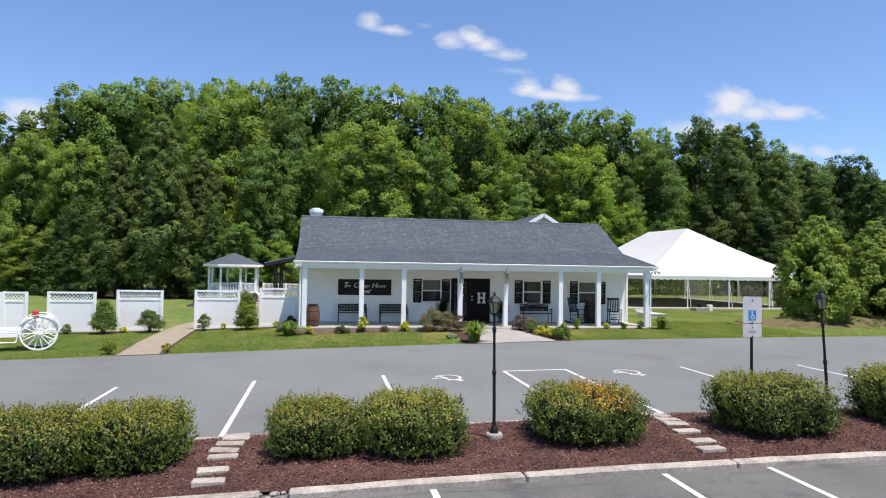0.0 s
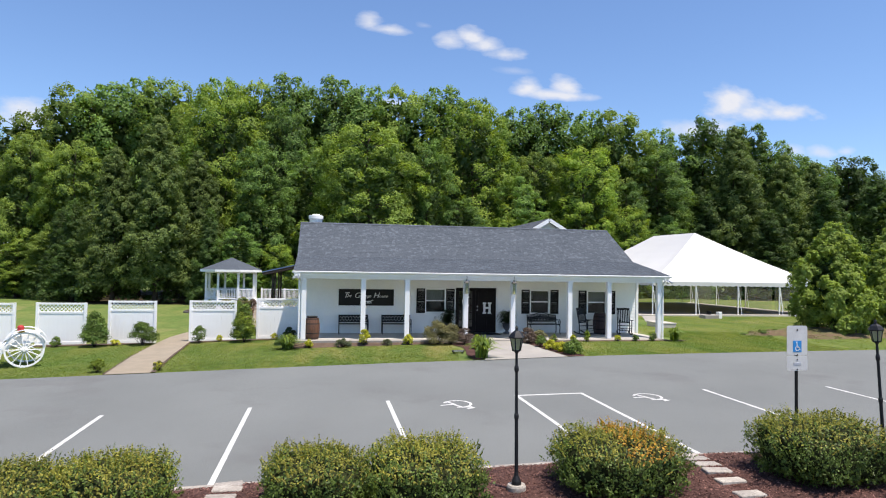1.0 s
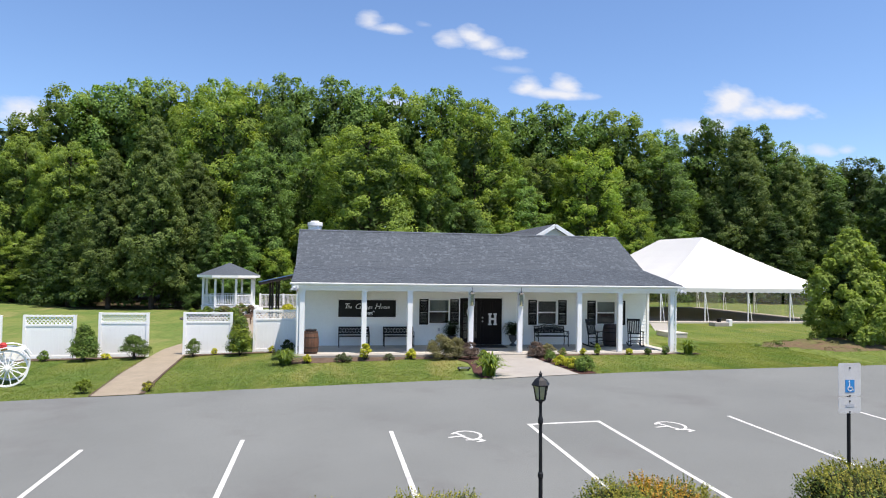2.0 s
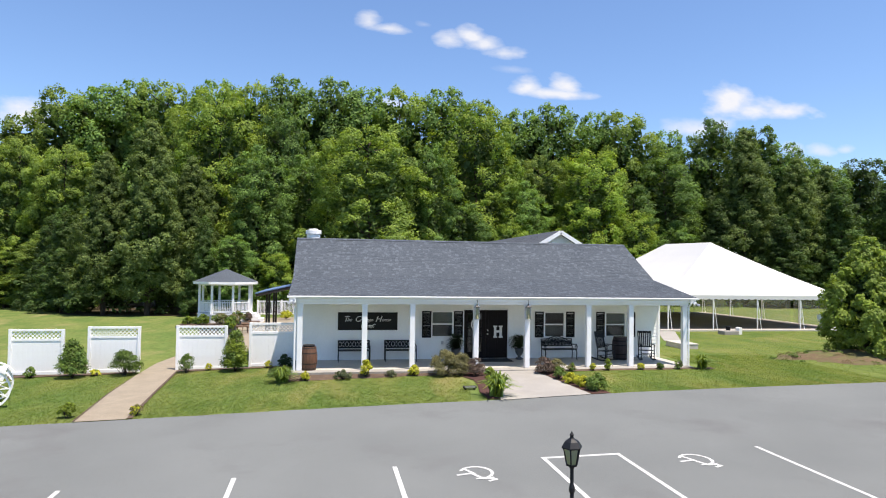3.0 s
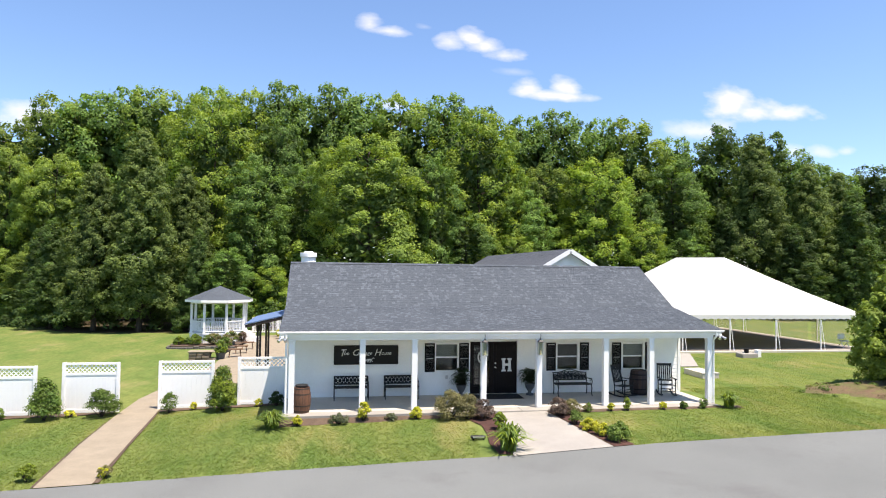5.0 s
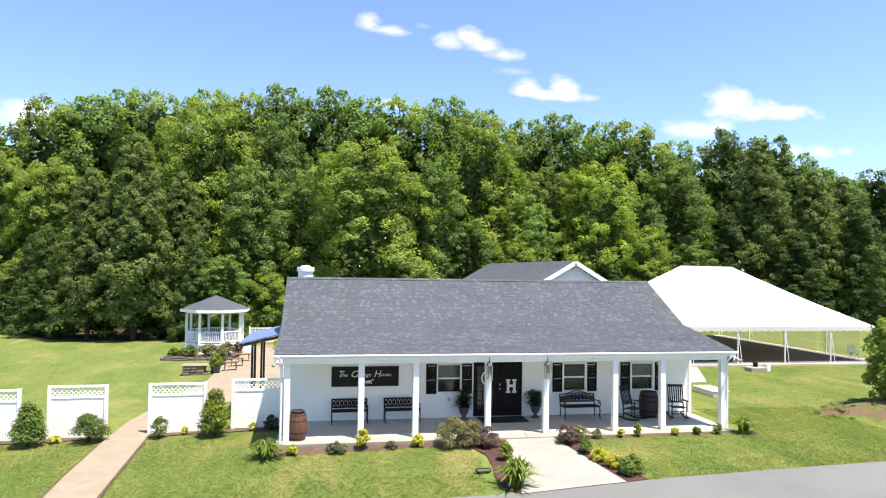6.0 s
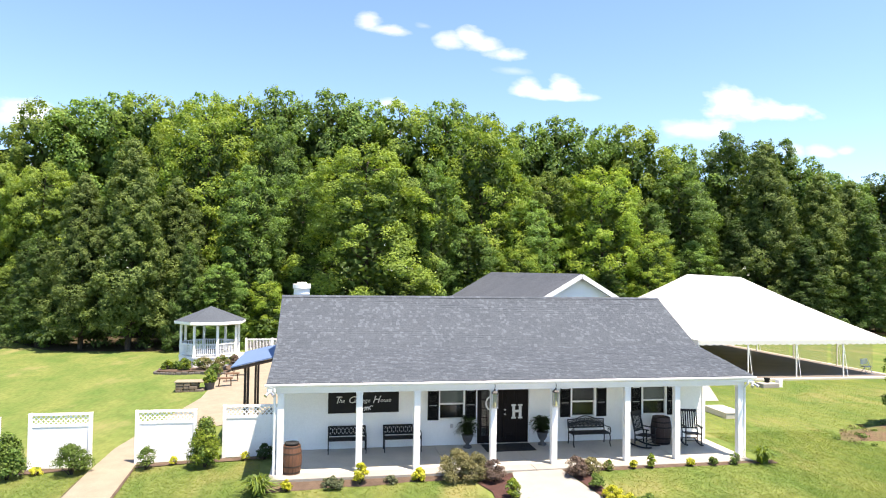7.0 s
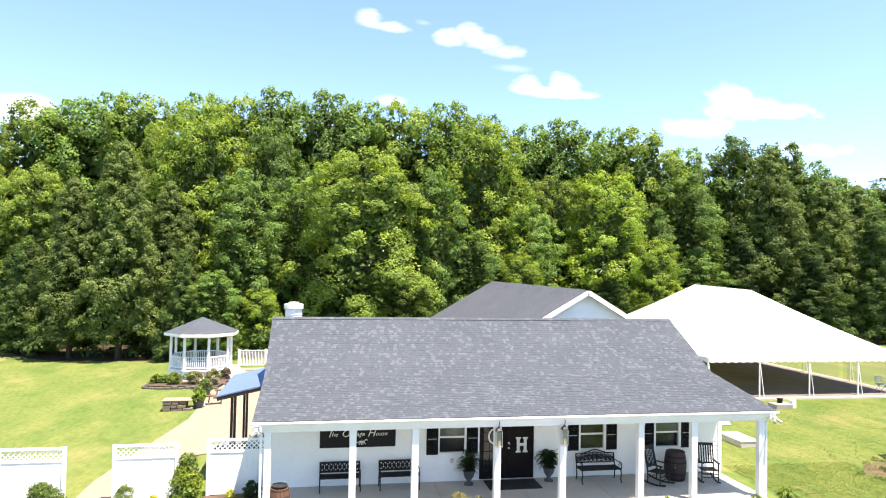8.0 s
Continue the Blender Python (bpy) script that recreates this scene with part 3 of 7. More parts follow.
bm = strip_between(bmesh.new(), [(5.05, -5.25), (6.05, -0.2)], [(8.05, -4.86), (7.62, -0.2)], 0.03)
piece("pavement", bm, CONCRETE, label="pale concrete front path flaring towards the lot", category="pavement", kind="structure", smooth=True)
bm = strip_between(bmesh.new(), [(-6.62, -5.2), (-6.9, -1.5), (-7.08, 2.6), (-7.1, 5.5), (-6.6, 9), (-5.75, 14.5), (-5.8, 20), (-6.0, 30)],
                   [(-5.33, -5.2), (-5.5, -1.9), (-5.78, 3.0), (-5.6, 5), (-4.3, 8), (-2.0, 9), (-1.3, 14), (-1.2, 30)], 0.03)
piece("pavement", bm, TAN_PAVE, label="tan textured walkway widening into a patio", category="pavement", kind="structure", smooth=True)
for inner, outer in (([(-5.33, -5.16), (-5.385, -3.9), (-5.445, -2.8), (-5.5, -1.9), (-5.64, 0.6), (-5.76, 2.7)], [(-5.19, -5.14), (-5.28, -3.9), (-5.36, -2.8), (-5.42, -1.9), (-5.55, 0.6), (-5.7, 2.7)]),
                     ([(-6.69, -5.16), (-6.95, -1.5), (-7.1, 2.2)], [(-6.63, -5.18), (-6.91, -1.5), (-7.08, 2.2)])):
    piece("path_edging", strip_between(bmesh.new(), inner, outer, 0.034), SOIL, label="narrow dark soil edge along the tan walkway", category="soil edge", kind="structure", smooth=True)
# ---- main house ----
WX0, WX1, WY, WTOP = -1.2, 14.42, 2.815, 2.72
EAVE_Y, EAVE_Z, KINK_Y, KINK_Z, RIDGE_Y, RIDGE_Z = 0.02, 2.72, 3.55, 3.36, 6.6, 5.06
RX0, RX1 = -1.42, 14.56
BACK_Y, BACK_Z = 10.4, 2.95
house = thing("house", (0, 0, 0), "low white house with grey shingle roof and long porch", "house")
OPENINGS = [(4.25, 5.17, 0.9, 1.97), (5.63, 7.52, 0.0, 2.03), (9.14, 10.06, 0.88, 1.95), (11.92, 12.86, 0.88, 1.94)]


def siding_wall(x0, x1, z0, z1, holes, y, thick=0.16):
    """Lapped boards on a wall that faces -y, cut round its openings."""
    bm = bmesh.new()
    xs = sorted({x0, x1, *[h[0] for h in holes], *[h[1] for h in holes]})
    for a, b in zip(xs, xs[1:]):
        spans = [(z0, z1)]
        for h in holes:
            if h[0] <= a and b <= h[1]:
                spans = [s for lo, hi in spans for s in ((lo, min(hi, h[2])), (max(lo, h[3]), hi)) if s[1] - s[0] > 1e-4]
        for lo, hi in spans:
            box(bm, a, y + 0.02, lo, b, y + thick, hi)
            z = lo
            while z < hi - 0.01:
                top = min(hi, (math.floor((z + 0.001) / 0.15) + 1) * 0.15)
                vs = [bm.verts.new(c) for c in ((a, y, z), (b, y, z), (b, y + 0.016, top), (a, y + 0.016, top), (a, y + 0.02, z), (b, y + 0.02, z))]
                bm.faces.new((vs[0], vs[1], vs[2], vs[3]))
                bm.faces.new((vs[4], vs[5], vs[1], vs[0]))
                z = top
    return bm


part("wall_front", siding_wall(WX0, WX1, -0.12, WTOP, OPENINGS, WY), SIDING, house)
for side_x, nm in ((WX0, "wall_side"), (WX1 - 0.16, "wall_side")):
    bm = bmesh.new()
    prof = [(WY + 0.17, -0.35), (BACK_Y - 0.4, -0.35), (BACK_Y - 0.4, 2.95), (RIDGE_Y, RIDGE_Z - 0.15), (KINK_Y, KINK_Z - 0.1), (WY + 0.17, KINK_Z - 0.2)]
    a = [bm.verts.new((side_x, y, z)) for y, z in prof]
    b = [bm.verts.new((side_x + 0.16, y, z)) for y, z in prof]
    bm.faces.new(a)
    bm.faces.new(list(reversed(b)))
    for k in range(len(prof)):
        j = (k + 1) % len(prof)
        bm.faces.new((a[k], b[k], b[j], a[j]))
    part(nm, bm, SIDING, house)
bm = bmesh.new()
box(bm, WX0 + 0.17, BACK_Y - 0.55, -0.35, WX1 - 0.17, BACK_Y - 0.41, 2.9)
part("wall_back", bm, SIDING, house)

# roof deck, with the flatter porch slope
bm = bmesh.new()
prof = [(EAVE_Y, EAVE_Z), (KINK_Y, KINK_Z), (RIDGE_Y, RIDGE_Z), (BACK_Y, BACK_Z)]
low = [(BACK_Y, BACK_Z - 0.12), (RIDGE_Y, RIDGE_Z - 0.16), (KINK_Y, KINK_Z - 0.13), (EAVE_Y, EAVE_Z - 0.1)]
ring = prof + low
a = [bm.verts.new((RX0, y, z)) for y, z in ring]
b = [bm.verts.new((RX1, y, z)) for y, z in ring]
n = len(ring)
for k in range(n):
    j = (k + 1) % n
    bm.faces.new((a[k], a[j], b[j], b[k]))
for s in (a, b):
    for k in range(3):
        bm.faces.new((s[k], s[k + 1], s[n - 2 - k], s[n - 1 - k]))
roof = part("roof", bm, SHINGLE, house, "charcoal grey asphalt shingle roof")

# rake boards, fascia, gutter
for x0, x1 in ((RX0 + 0.02, RX0 + 0.05), (RX1 - 0.05, RX1 - 0.02)):
    bm = bmesh.new()
    for (y0, z0), (y1, z1) in zip(prof, prof[1:]):
        vs = [bm.verts.new(c) for x in (x0, x1) for c in ((x, y0, z0 - 0.135), (x, y1, z1 - 0.165), (x, y1, z1 - 0.3), (x, y0, z0 - 0.27))]
        for f in ((0, 1, 2, 3), (7, 6, 5, 4), (0, 4, 5, 1), (1, 5, 6, 2), (2, 6, 7, 3), (3, 7, 4, 0)):
            bm.faces.new([vs[i] for i in f])
    part("rake_board", bm, WHITE, house)
bm = bmesh.new()
gy = EAVE_Y - 0.012
gp = [(gy, EAVE_Z - 0.02), (gy - 0.08, EAVE_Z - 0.02), (gy - 0.088, EAVE_Z - 0.05), (gy - 0.06, EAVE_Z - 0.1), (gy, EAVE_Z - 0.105), (gy - 0.005, EAVE_Z - 0.09), (gy - 0.055, EAVE_Z - 0.085), (gy - 0.074, EAVE_Z - 0.035)]
a = [bm.verts.new((RX0 - 0.04, y, z)) for y, z in gp]
b = [bm.verts.new((RX1 + 0.04, y, z)) for y, z in gp]
for k in range(len(gp)):
    j = (k + 1) % len(gp)
    bm.faces.new((a[k], a[j], b[j], b[k]))
bm.faces.new(a)
bm.faces.new(list(reversed(b)))
part("gutter", bm, WHITE, house, "white metal rain gutter")
bm = bmesh.new()
box(bm, RX0 + 0.02, EAVE_Y + 0.002, EAVE_Z - 0.21, RX1 - 0.02, EAVE_Y + 0.03, EAVE_Z - 0.105)
part("fascia", bm, WHITE, house)
bm = bmesh.new()
box(bm, RX0 + 0.05, 0.1, 2.4, RX1 - 0.3, 0.3, 2.52, 0.008)
part("porch_beam", bm, WHITE, house)
bm = bmesh.new()
box(bm, RX0 + 0.03, EAVE_Y + 0.035, 2.522, RX1 - 0.03, WY + 0.17, 2.56)
part("porch_ceiling", bm, CEILING_WHITE, house, "cream-white boarded porch ceiling")

POST_X = (-1.0, 1.33, 3.1, 5.53, 7.54, 10.04, 11.81, 14.12)
POST_Y = 0.2
bm = bmesh.new()
box(bm, -0.095, -0.095, 0.0, 0.095, 0.095, 2.33, 0.007)
box(bm, -0.107, -0.107, 2.33, 0.107, 0.107, 2.4, 0.006)
post_mesh = to_mesh("porch_post", bm, WHITE)
for px in POST_X:
    part("porch_post", post_mesh, None, house).location = (px, POST_Y, 0)
for dx in (-1.18, 14.3):
    bm = bmesh.new()
    tube(bm, [(dx, EAVE_Y - 0.05, 2.6), (dx, EAVE_Y - 0.05, 2.48), (dx, POST_Y - 0.03, 2.33), (dx, POST_Y - 0.03, -0.05), (dx, POST_Y - 0.2, -0.1)], 0.038, 8)
    part("downspout", bm, WHITE, house)
for k, px in enumerate((WX0, WX1)):
    bm = bmesh.new()
    box(bm, px - 0.06, WY - 0.022, -0.12, px + 0.06, WY - 0.002, 2.56)
    box(bm, px - 0.03 if k == 0 else px + 0.002, WY - 0.002, -0.12, px - 0.002 if k == 0 else px + 0.03, WY + 0.17, 2.56)
    part("corner_board", bm, WHITE, house)

# porch slab
porch = thing("porch_floor", (0, 0, 0), "grey concrete porch slab with pale front border", "porch floor", kind="structure")
for a, b in zip((-1.3, 1.4, 4.1, 6.8, 9.4, 11.9), (1.4, 4.1, 6.8, 9.4, 11.9, 14.3)):
    bm = bmesh.new()
    box(bm, a + 0.006, 0.25, -0.45, b - 0.006, WY - 0.004, -0.002)
    part("slab", bm, PORCH_CONC, porch)
    bm = bmesh.new()
    box(bm, a + 0.004, -0.3, -0.45, b - 0.004, 0.246, 0.0, 0.012)
    part("slab_border", bm, CONCRETE, porch, "pale concrete slab border")


# windows, shutters, doors
def window(x0, x1, z0, z1, blind):
    w = thing("window", (0, 0, 0), "white double-hung sash window", "")
    w.parent = house
    bm = bmesh.new()
    y0, y1 = WY - 0.025, WY + 0.1
    box(bm, x0 - 0.05, y0, z0 - 0.06, x0 + 0.04, y1, z1 + 0.06, 0.004)
    box(bm, x1 - 0.04, y0, z0 - 0.06, x1 + 0.05, y1, z1 + 0.06, 0.004)
    box(bm, x0 + 0.041, y0, z1 - 0.04, x1 - 0.041, y1, z1 + 0.06, 0.004)
    box(bm, x0 + 0.041, y0 - 0.02, z0 - 0.06, x1 - 0.041, y1, z0 + 0.04, 0.004)
    mid = (z0 + z1) / 2
    box(bm, x0 + 0.041, y0 + 0.02, mid - 0.025, x1 - 0.041, y1 - 0.03, mid + 0.03, 0.004)
    part("window_frame", bm, WHITE, w)
    for a, b, off in ((z0 + 0.042, mid - 0.027, 0.05), (mid + 0.032, z1 - 0.042, 0.03)):
        bm = bmesh.new()
        box(bm, x0 + 0.042, WY + off, a, x1 - 0.042, WY + off + 0.008, b)
        p = part("pane", bm, GLASS, w)
        p.visible_shadow = False
    for a, b, on, mt in ((mid + 0.0, z1 - 0.01, blind[0], SHADE_CLOTH), (z0 + 0.01, mid - 0.002, blind[1], SHADE_CLOTH)):
        if on:
            bm = bmesh.new()
            z = a
            while z < b - 0.02:
                vs = [bm.verts.new(c) for c in ((x0 + 0.03, WY + 0.105, z), (x1 - 0.03, WY + 0.105, z), (x1 - 0.03, WY + 0.118, z + 0.032), (x0 + 0.03, WY + 0.118, z + 0.032))]
                bm.faces.new(vs)
                z += 0.03
            part("blind", bm, mt, w)
    bm = bmesh.new()
    box(bm, x0 - 0.2, WY + 0.5, z0 - 0.2, x1 + 0.2, WY + 0.52, z1 + 0.2)
    part("room_lining", bm, INTERIOR, w)


window(4.25, 5.17, 0.9, 1.97, (True, False))
window(9.14, 10.06, 0.88, 1.95, (False, False))
window(11.92, 12.86, 0.88, 1.94, (True, False))


def shutter_mesh():
    bm = bmesh.new()
    w, h = 0.39, 1.1
    box(bm, 0, 0, 0, 0.05, 0.03, h, 0.003)
    box(bm, w - 0.05, 0, 0, w, 0.03, h, 0.003)
    for z in (0, h / 2 - 0.03, h - 0.06):
        box(bm, 0.051, 0, z, w - 0.051, 0.03, z + 0.06)
    z = 0.075
    while z < h - 0.09:
        if abs(z + 0.015 - h / 2) > 0.05:
            bar(bm, (0.05, 0.016, z), (w - 0.05, 0.016, z), 0.034, 0.006, (0, -0.7, 0.7))
        z += 0.034
    return to_mesh("shutter", bm, BLACK_PAINT)


sm = shutter_mesh()
for x, z in ((3.85, 0.88), (5.19, 0.88), (8.72, 0.87), (10.11, 0.87), (11.49, 0.86), (12.92, 0.86)):
    part("shutter", sm, None, house, "dark black louvred shutter").location = (x, WY - 0.034, z)

door_unit = thing("front_door", (5.63, WY, 0.0), "dark double door with glazed leaf and white letter", "door", rz=0)
bm = bmesh.new()
box(bm, -0.06, -0.03, 0, 0.0, 0.14, 2.09, 0.004)
box(bm, 1.89, -0.03, 0, 1.95, 0.14, 2.09, 0.004)
box(bm, 0.001, -0.03, 2.03, 1.889, 0.14, 2.09, 0.004)
part("door_casing", bm, WHITE, door_unit, "white painted door casing")
bm = bmesh.new()
lx0, lx1 = 0.004, 0.94
for c in ((lx0, 0, lx0 + 0.16), (lx1 - 0.16, 0, lx1)):
    box(bm, c[0], 0.03, 0.01, c[2], 0.075, 2.025, 0.004)
box(bm, lx0 + 0.161, 0.03, 0.01, lx1 - 0.161, 0.075, 0.28)
box(bm, lx0 + 0.161, 0.03, 1.88, lx1 - 0.161, 0.075, 2.025)
for k in range(1, 5):
    z = 0.28 + 1.6 * k / 5
    box(bm, lx0 + 0.161, 0.04, z - 0.014, lx1 - 0.161, 0.07, z + 0.014)
for k in (1, 2):
    x = lx0 + 0.16 + (lx1 - lx0 - 0.32) * k / 3
    box(bm, x - 0.012, 0.041, 0.281, x + 0.012, 0.069, 1.879)
part("glazed_leaf", bm, DARK_DOOR, door_unit, "dark door leaf with fifteen small panes")
for k in range(5):
    for j in range(3):
        w3 = (lx1 - lx0 - 0.32) / 3
        bm = bmesh.new()
        box(bm, lx0 + 0.16 + w3 * j + 0.013, 0.052, 0.28 + 0.32 * k + 0.015, lx0 + 0.16 + w3 * (j + 1) - 0.013, 0.058, 0.28 + 0.32 * (k + 1) - 0.015)
        part("pane", bm, GLASS, door_unit).visible_shadow = False
bm = bmesh.new()
box(bm, -0.1, 0.45, 0, 2.0, 0.47, 2.1)
part("hall_lining", bm, INTERIOR, door_unit)
bm = bmesh.new()
box(bm, 0.948, 0.03, 0.01, 1.886, 0.078, 2.025, 0.004)
for z0, z1 in ((0.14, 0.3), (0.36, 0.82), (0.98, 1.88)):
    for x0, x1 in ((1.06, 1.38), (1.46, 1.78)):
        box(bm, x0, 0.018, z0, x1, 0.031, z1, 0.01)
part("panel_leaf", bm, DARK_DOOR, door_unit, "dark panelled door leaf")
bm = bmesh.new()
for z in (1.02, 1.18):
    lathe(bm, [(0.0005, 0), (0.034, 0), (0.034, 0.02), (0.02, 0.03), (0.03, 0.05), (0.022, 0.07), (0.0005, 0.072)], 12)
    vs = [v for v in bm.verts if not v.tag]
    bmesh.ops.transform(bm, matrix=pose(1.02, 0.028, z, 90, 0, 0), verts=vs)
    for v in vs:
        v.tag = True
part("door_knob", bm, GALV, door_unit, "brushed metal knob and deadbolt")
# white letter H with slab serifs on the panelled leaf
bm = bmesh.new()
for x in (1.3, 1.54):
    box(bm, x, 0.004, 0.9, x + 0.1, 0.016, 1.36)
for x in (1.265, 1.505):
    for z in (0.86, 1.31):
        box(bm, x, 0.003, z, x + 0.17, 0.017, z + 0.06)
box(bm, 1.4, 0.004, 1.08, 1.54, 0.0155, 1.17)
part("letter_h", bm, SIGN_WHITE, door_unit, "white slab-serif letter H ornament")
bm = bmesh.new()
for k in range(20):
    a0, a1 = radians(45 + 270 * k / 20), radians(45 + 270 * (k + 1) / 20)
    bar(bm, (0.5 + 0.17 * math.cos(a0), 0.012, 1.42 + 0.23 * math.sin(a0)), (0.5 + 0.17 * math.cos(a1), 0.012, 1.42 + 0.23 * math.sin(a1)), 0.055, 0.014, (0, 1, 0))
part("letter_c", bm, SIGN_WHITE, door_unit, "white letter C ornament")

# name board on the wall
board = thing("name_board", (0.41, WY - 0.03, 1.2), "long black board with white script lettering", "sign")
bm = bmesh.new()
box(bm, 0, 0, 0, 2.42, 0.025, 0.72, 0.005)
part("panel", bm, SIGN_BLACK, board)


def lettering(text, size, at, mat, parent, shear=0.25, name="lettering"):
    cu = bpy.data.curves.new(name, "FONT")
    cu.body, cu.size, cu.shear, cu.extrude, cu.resolution_u = text, size, shear, 0.004, 2
    tmp = bpy.data.objects.new(name, cu)
    scene.collection.objects.link(tmp)
    dg = bpy.context.evaluated_depsgraph_get()
    me = bpy.data.meshes.new_from_object(tmp.evaluated_get(dg))
    bpy.data.objects.remove(tmp)
    me.materials.clear()
    me.materials.append(mat)
    me.transform(pose(*at, 90, 0, 0))
    return part(name, me, None, parent)


for txt, big, x in (("T", 1, 0.2), ("he", 0, 0.36), ("C", 1, 0.66), ("arriage", 0, 0.86), ("H", 1, 1.5), ("ouse", 0, 1.76)):
    lettering(txt, 0.34 if big else 0.2, (x, -0.005, 0.34 if big else 0.36), SIGN_WHITE, board, 0.35)
bm = bmesh.new()   # small horse and carriage emblem
for wx in (0.98, 1.1):
    rod(bm, (wx, -0.003, 0.13), (wx, -0.008, 0.13), 0.045, 0.045, 14)
box(bm, 0.95, -0.008, 0.15, 1.14, -0.003, 0.2)
box(bm, 1.26, -0.008, 0.15, 1.42, -0.003, 0.21)
for a, b in (((1.4, 0.18), (1.47, 0.25)), ((1.46, 0.25), (1.52, 0.22)), ((1.28, 0.16), (1.24, 0.08)), ((1.3, 0.16), (1.32, 0.08)), ((1.38, 0.16), (1.36, 0.08)), ((1.4, 0.16), (1.45, 0.1)), ((1.26, 0.2), (1.21, 0.15)), ((1.12, 0.16), (1.27, 0.175))):
    bar(bm, (a[0], -0.0055, a[1]), (b[0], -0.0055, b[1]), 0.024, 0.005, (0, 1, 0))
part("emblem", bm, SIGN_WHITE, board, "white horse and carriage silhouette")

# roof vent
vent = thing("roof_vent", (-0.71, 7.75, 4.1), "round white metal roof vent behind the ridge", "roof vent")
bm = bmesh.new()
lathe(bm, [(0.32, 0), (0.32, 0.98), (0.335, 0.985), (0.335, 1.0), (0.32, 1.005), (0.32, 1.2), (0.365, 1.22), (0.365, 1.38), (0.345, 1.395), (0.2, 1.4), (0.19, 1.46), (0.02, 1.475)], 28)
part("pipe", bm, WHITE, vent)
bm = bmesh.new()
lathe(bm, [(0.368, 1.2), (0.374, 1.205), (0.374, 1.225), (0.368, 1.23)], 28)
part("clamp_band", bm, GALV, vent, "dull metal clamp band")

# rear wing with its front gable
wing = thing("house_wing", (13.17, 12.1, 0), "rear wing with grey shingle roof and white gable", "house")
WRZ, WE, WH = 6.05, 3.05, 5.1
bm = bmesh.new()
ring = [(-WH, WE), (0, WRZ), (WH, WE), (WH, WE - 0.14), (0, WRZ - 0.17), (-WH, WE - 0.14)]
a = [bm.verts.new((x, -0.35, z)) for x, z in ring]
b = [bm.verts.new((x, 18.4, z)) for x, z in ring]
for k in range(6):
    j = (k + 1) % 6
    bm.faces.new((a[k], a[j], b[j], b[k]))
for s in (a, b):
    bm.faces.new((s[0], s[1], s[4], s[5]))
    bm.faces.new((s[1], s[2], s[3], s[4]))
part("roof", bm, SHINGLE_WING, wing, "charcoal grey shingle roof")
bm = bmesh.new()
for y0, y1 in ((0, 0.15), (18, 18.15)):
    prof = [(-WH + 0.4, -0.3), (WH - 0.4, -0.3), (WH - 0.4, WE + 0.05), (0, WRZ - 0.18), (-WH + 0.4, WE + 0.05)]
    p, q = [bm.verts.new((x, y0, z)) for x, z in prof], [bm.verts.new((x, y1, z)) for x, z in prof]
    bm.faces.new(p)
    bm.faces.new(list(reversed(q)))
    for k in range(5):
        bm.faces.new((p[k], p[(k + 1) % 5], q[(k + 1) % 5], q[k]))
for x0 in (-WH + 0.4, WH - 0.55):
    box(bm, x0, 0.16, -0.3, x0 + 0.15, 17.99, WE - 0.05)
part("wall", bm, SIDING, wing)
for sgn in (-1, 1):
    bm = bmesh.new()
    bar(bm, (0, -0.37, WRZ - 0.1), (sgn * WH, -0.37, WE - 0.1), 0.03, 0.22, (0, 0, 1))
    part("rake_board", bm, WHITE, wing)


# ---- fence ----
def lattice(bm, x0, x1, z0, z1, y, gap=0.105, w=0.034):
    h, run = z1 - z0, x1 - x0
    k = -h
    while k < run:
        for rev in (False, True):
            lo, hi = max(0, k), min(run, k + h)
            if hi - lo > 0.01:
                if rev:
                    a, b = (x1 - lo, y + 0.007, z0 + lo - k), (x1 - hi, y + 0.007, z0 + hi - k)
                else:
                    a, b = (x0 + lo, y, z0 + lo - k), (x0 + hi, y, z0 + hi - k)
                bar(bm, a, b, w, 0.006, (0, 1, 0))
        k += gap * 1.414


def fence_panel(x0, x1, y, zb, zt):
    f = thing("fence_panel", (x0, y, zb), "white vinyl privacy fence panel with lattice top", "fence panel", "fence panels")
    w, h = x1 - x0, zt - zb
    for px in (0, w - 0.11):
        bm = bmesh.new()
        box(bm, px, -0.055, -0.1, px + 0.11, 0.055, h - 0.02, 0.006)
        box(bm, px - 0.003, -0.058, h - 0.02, px + 0.113, 0.058, h - 0.005, 0.004)
        part("fence_post", bm, VINYL, f)
    for z0, z1 in ((0.03, 0.15), (h - 0.46, h - 0.37), (h - 0.09, h - 0.01)):
        bm = bmesh.new()
        box(bm, 0.111, -0.03, z0, w - 0.111, 0.03, z1, 0.004)
        part("rail", bm, VINYL, f)
    nb = round((w - 0.22) / 0.165)
    bm = bmesh.new()
    bw = (w - 0.224) / nb
    box(bm, 0, -0.012, 0.151, bw - 0.0025, 0.012, h - 0.461, 0.001)
    bd = to_mesh("board", bm, VINYL)
    for k in range(nb):
        part("board", bd, None, f).location = (0.112 + bw * k + 0.003, 0, 0)
    bm = bmesh.new()
    lattice(bm, 0.112, w - 0.112, h - 0.369, h - 0.091, -0.004)
    part("lattice", bm, VINYL, f)


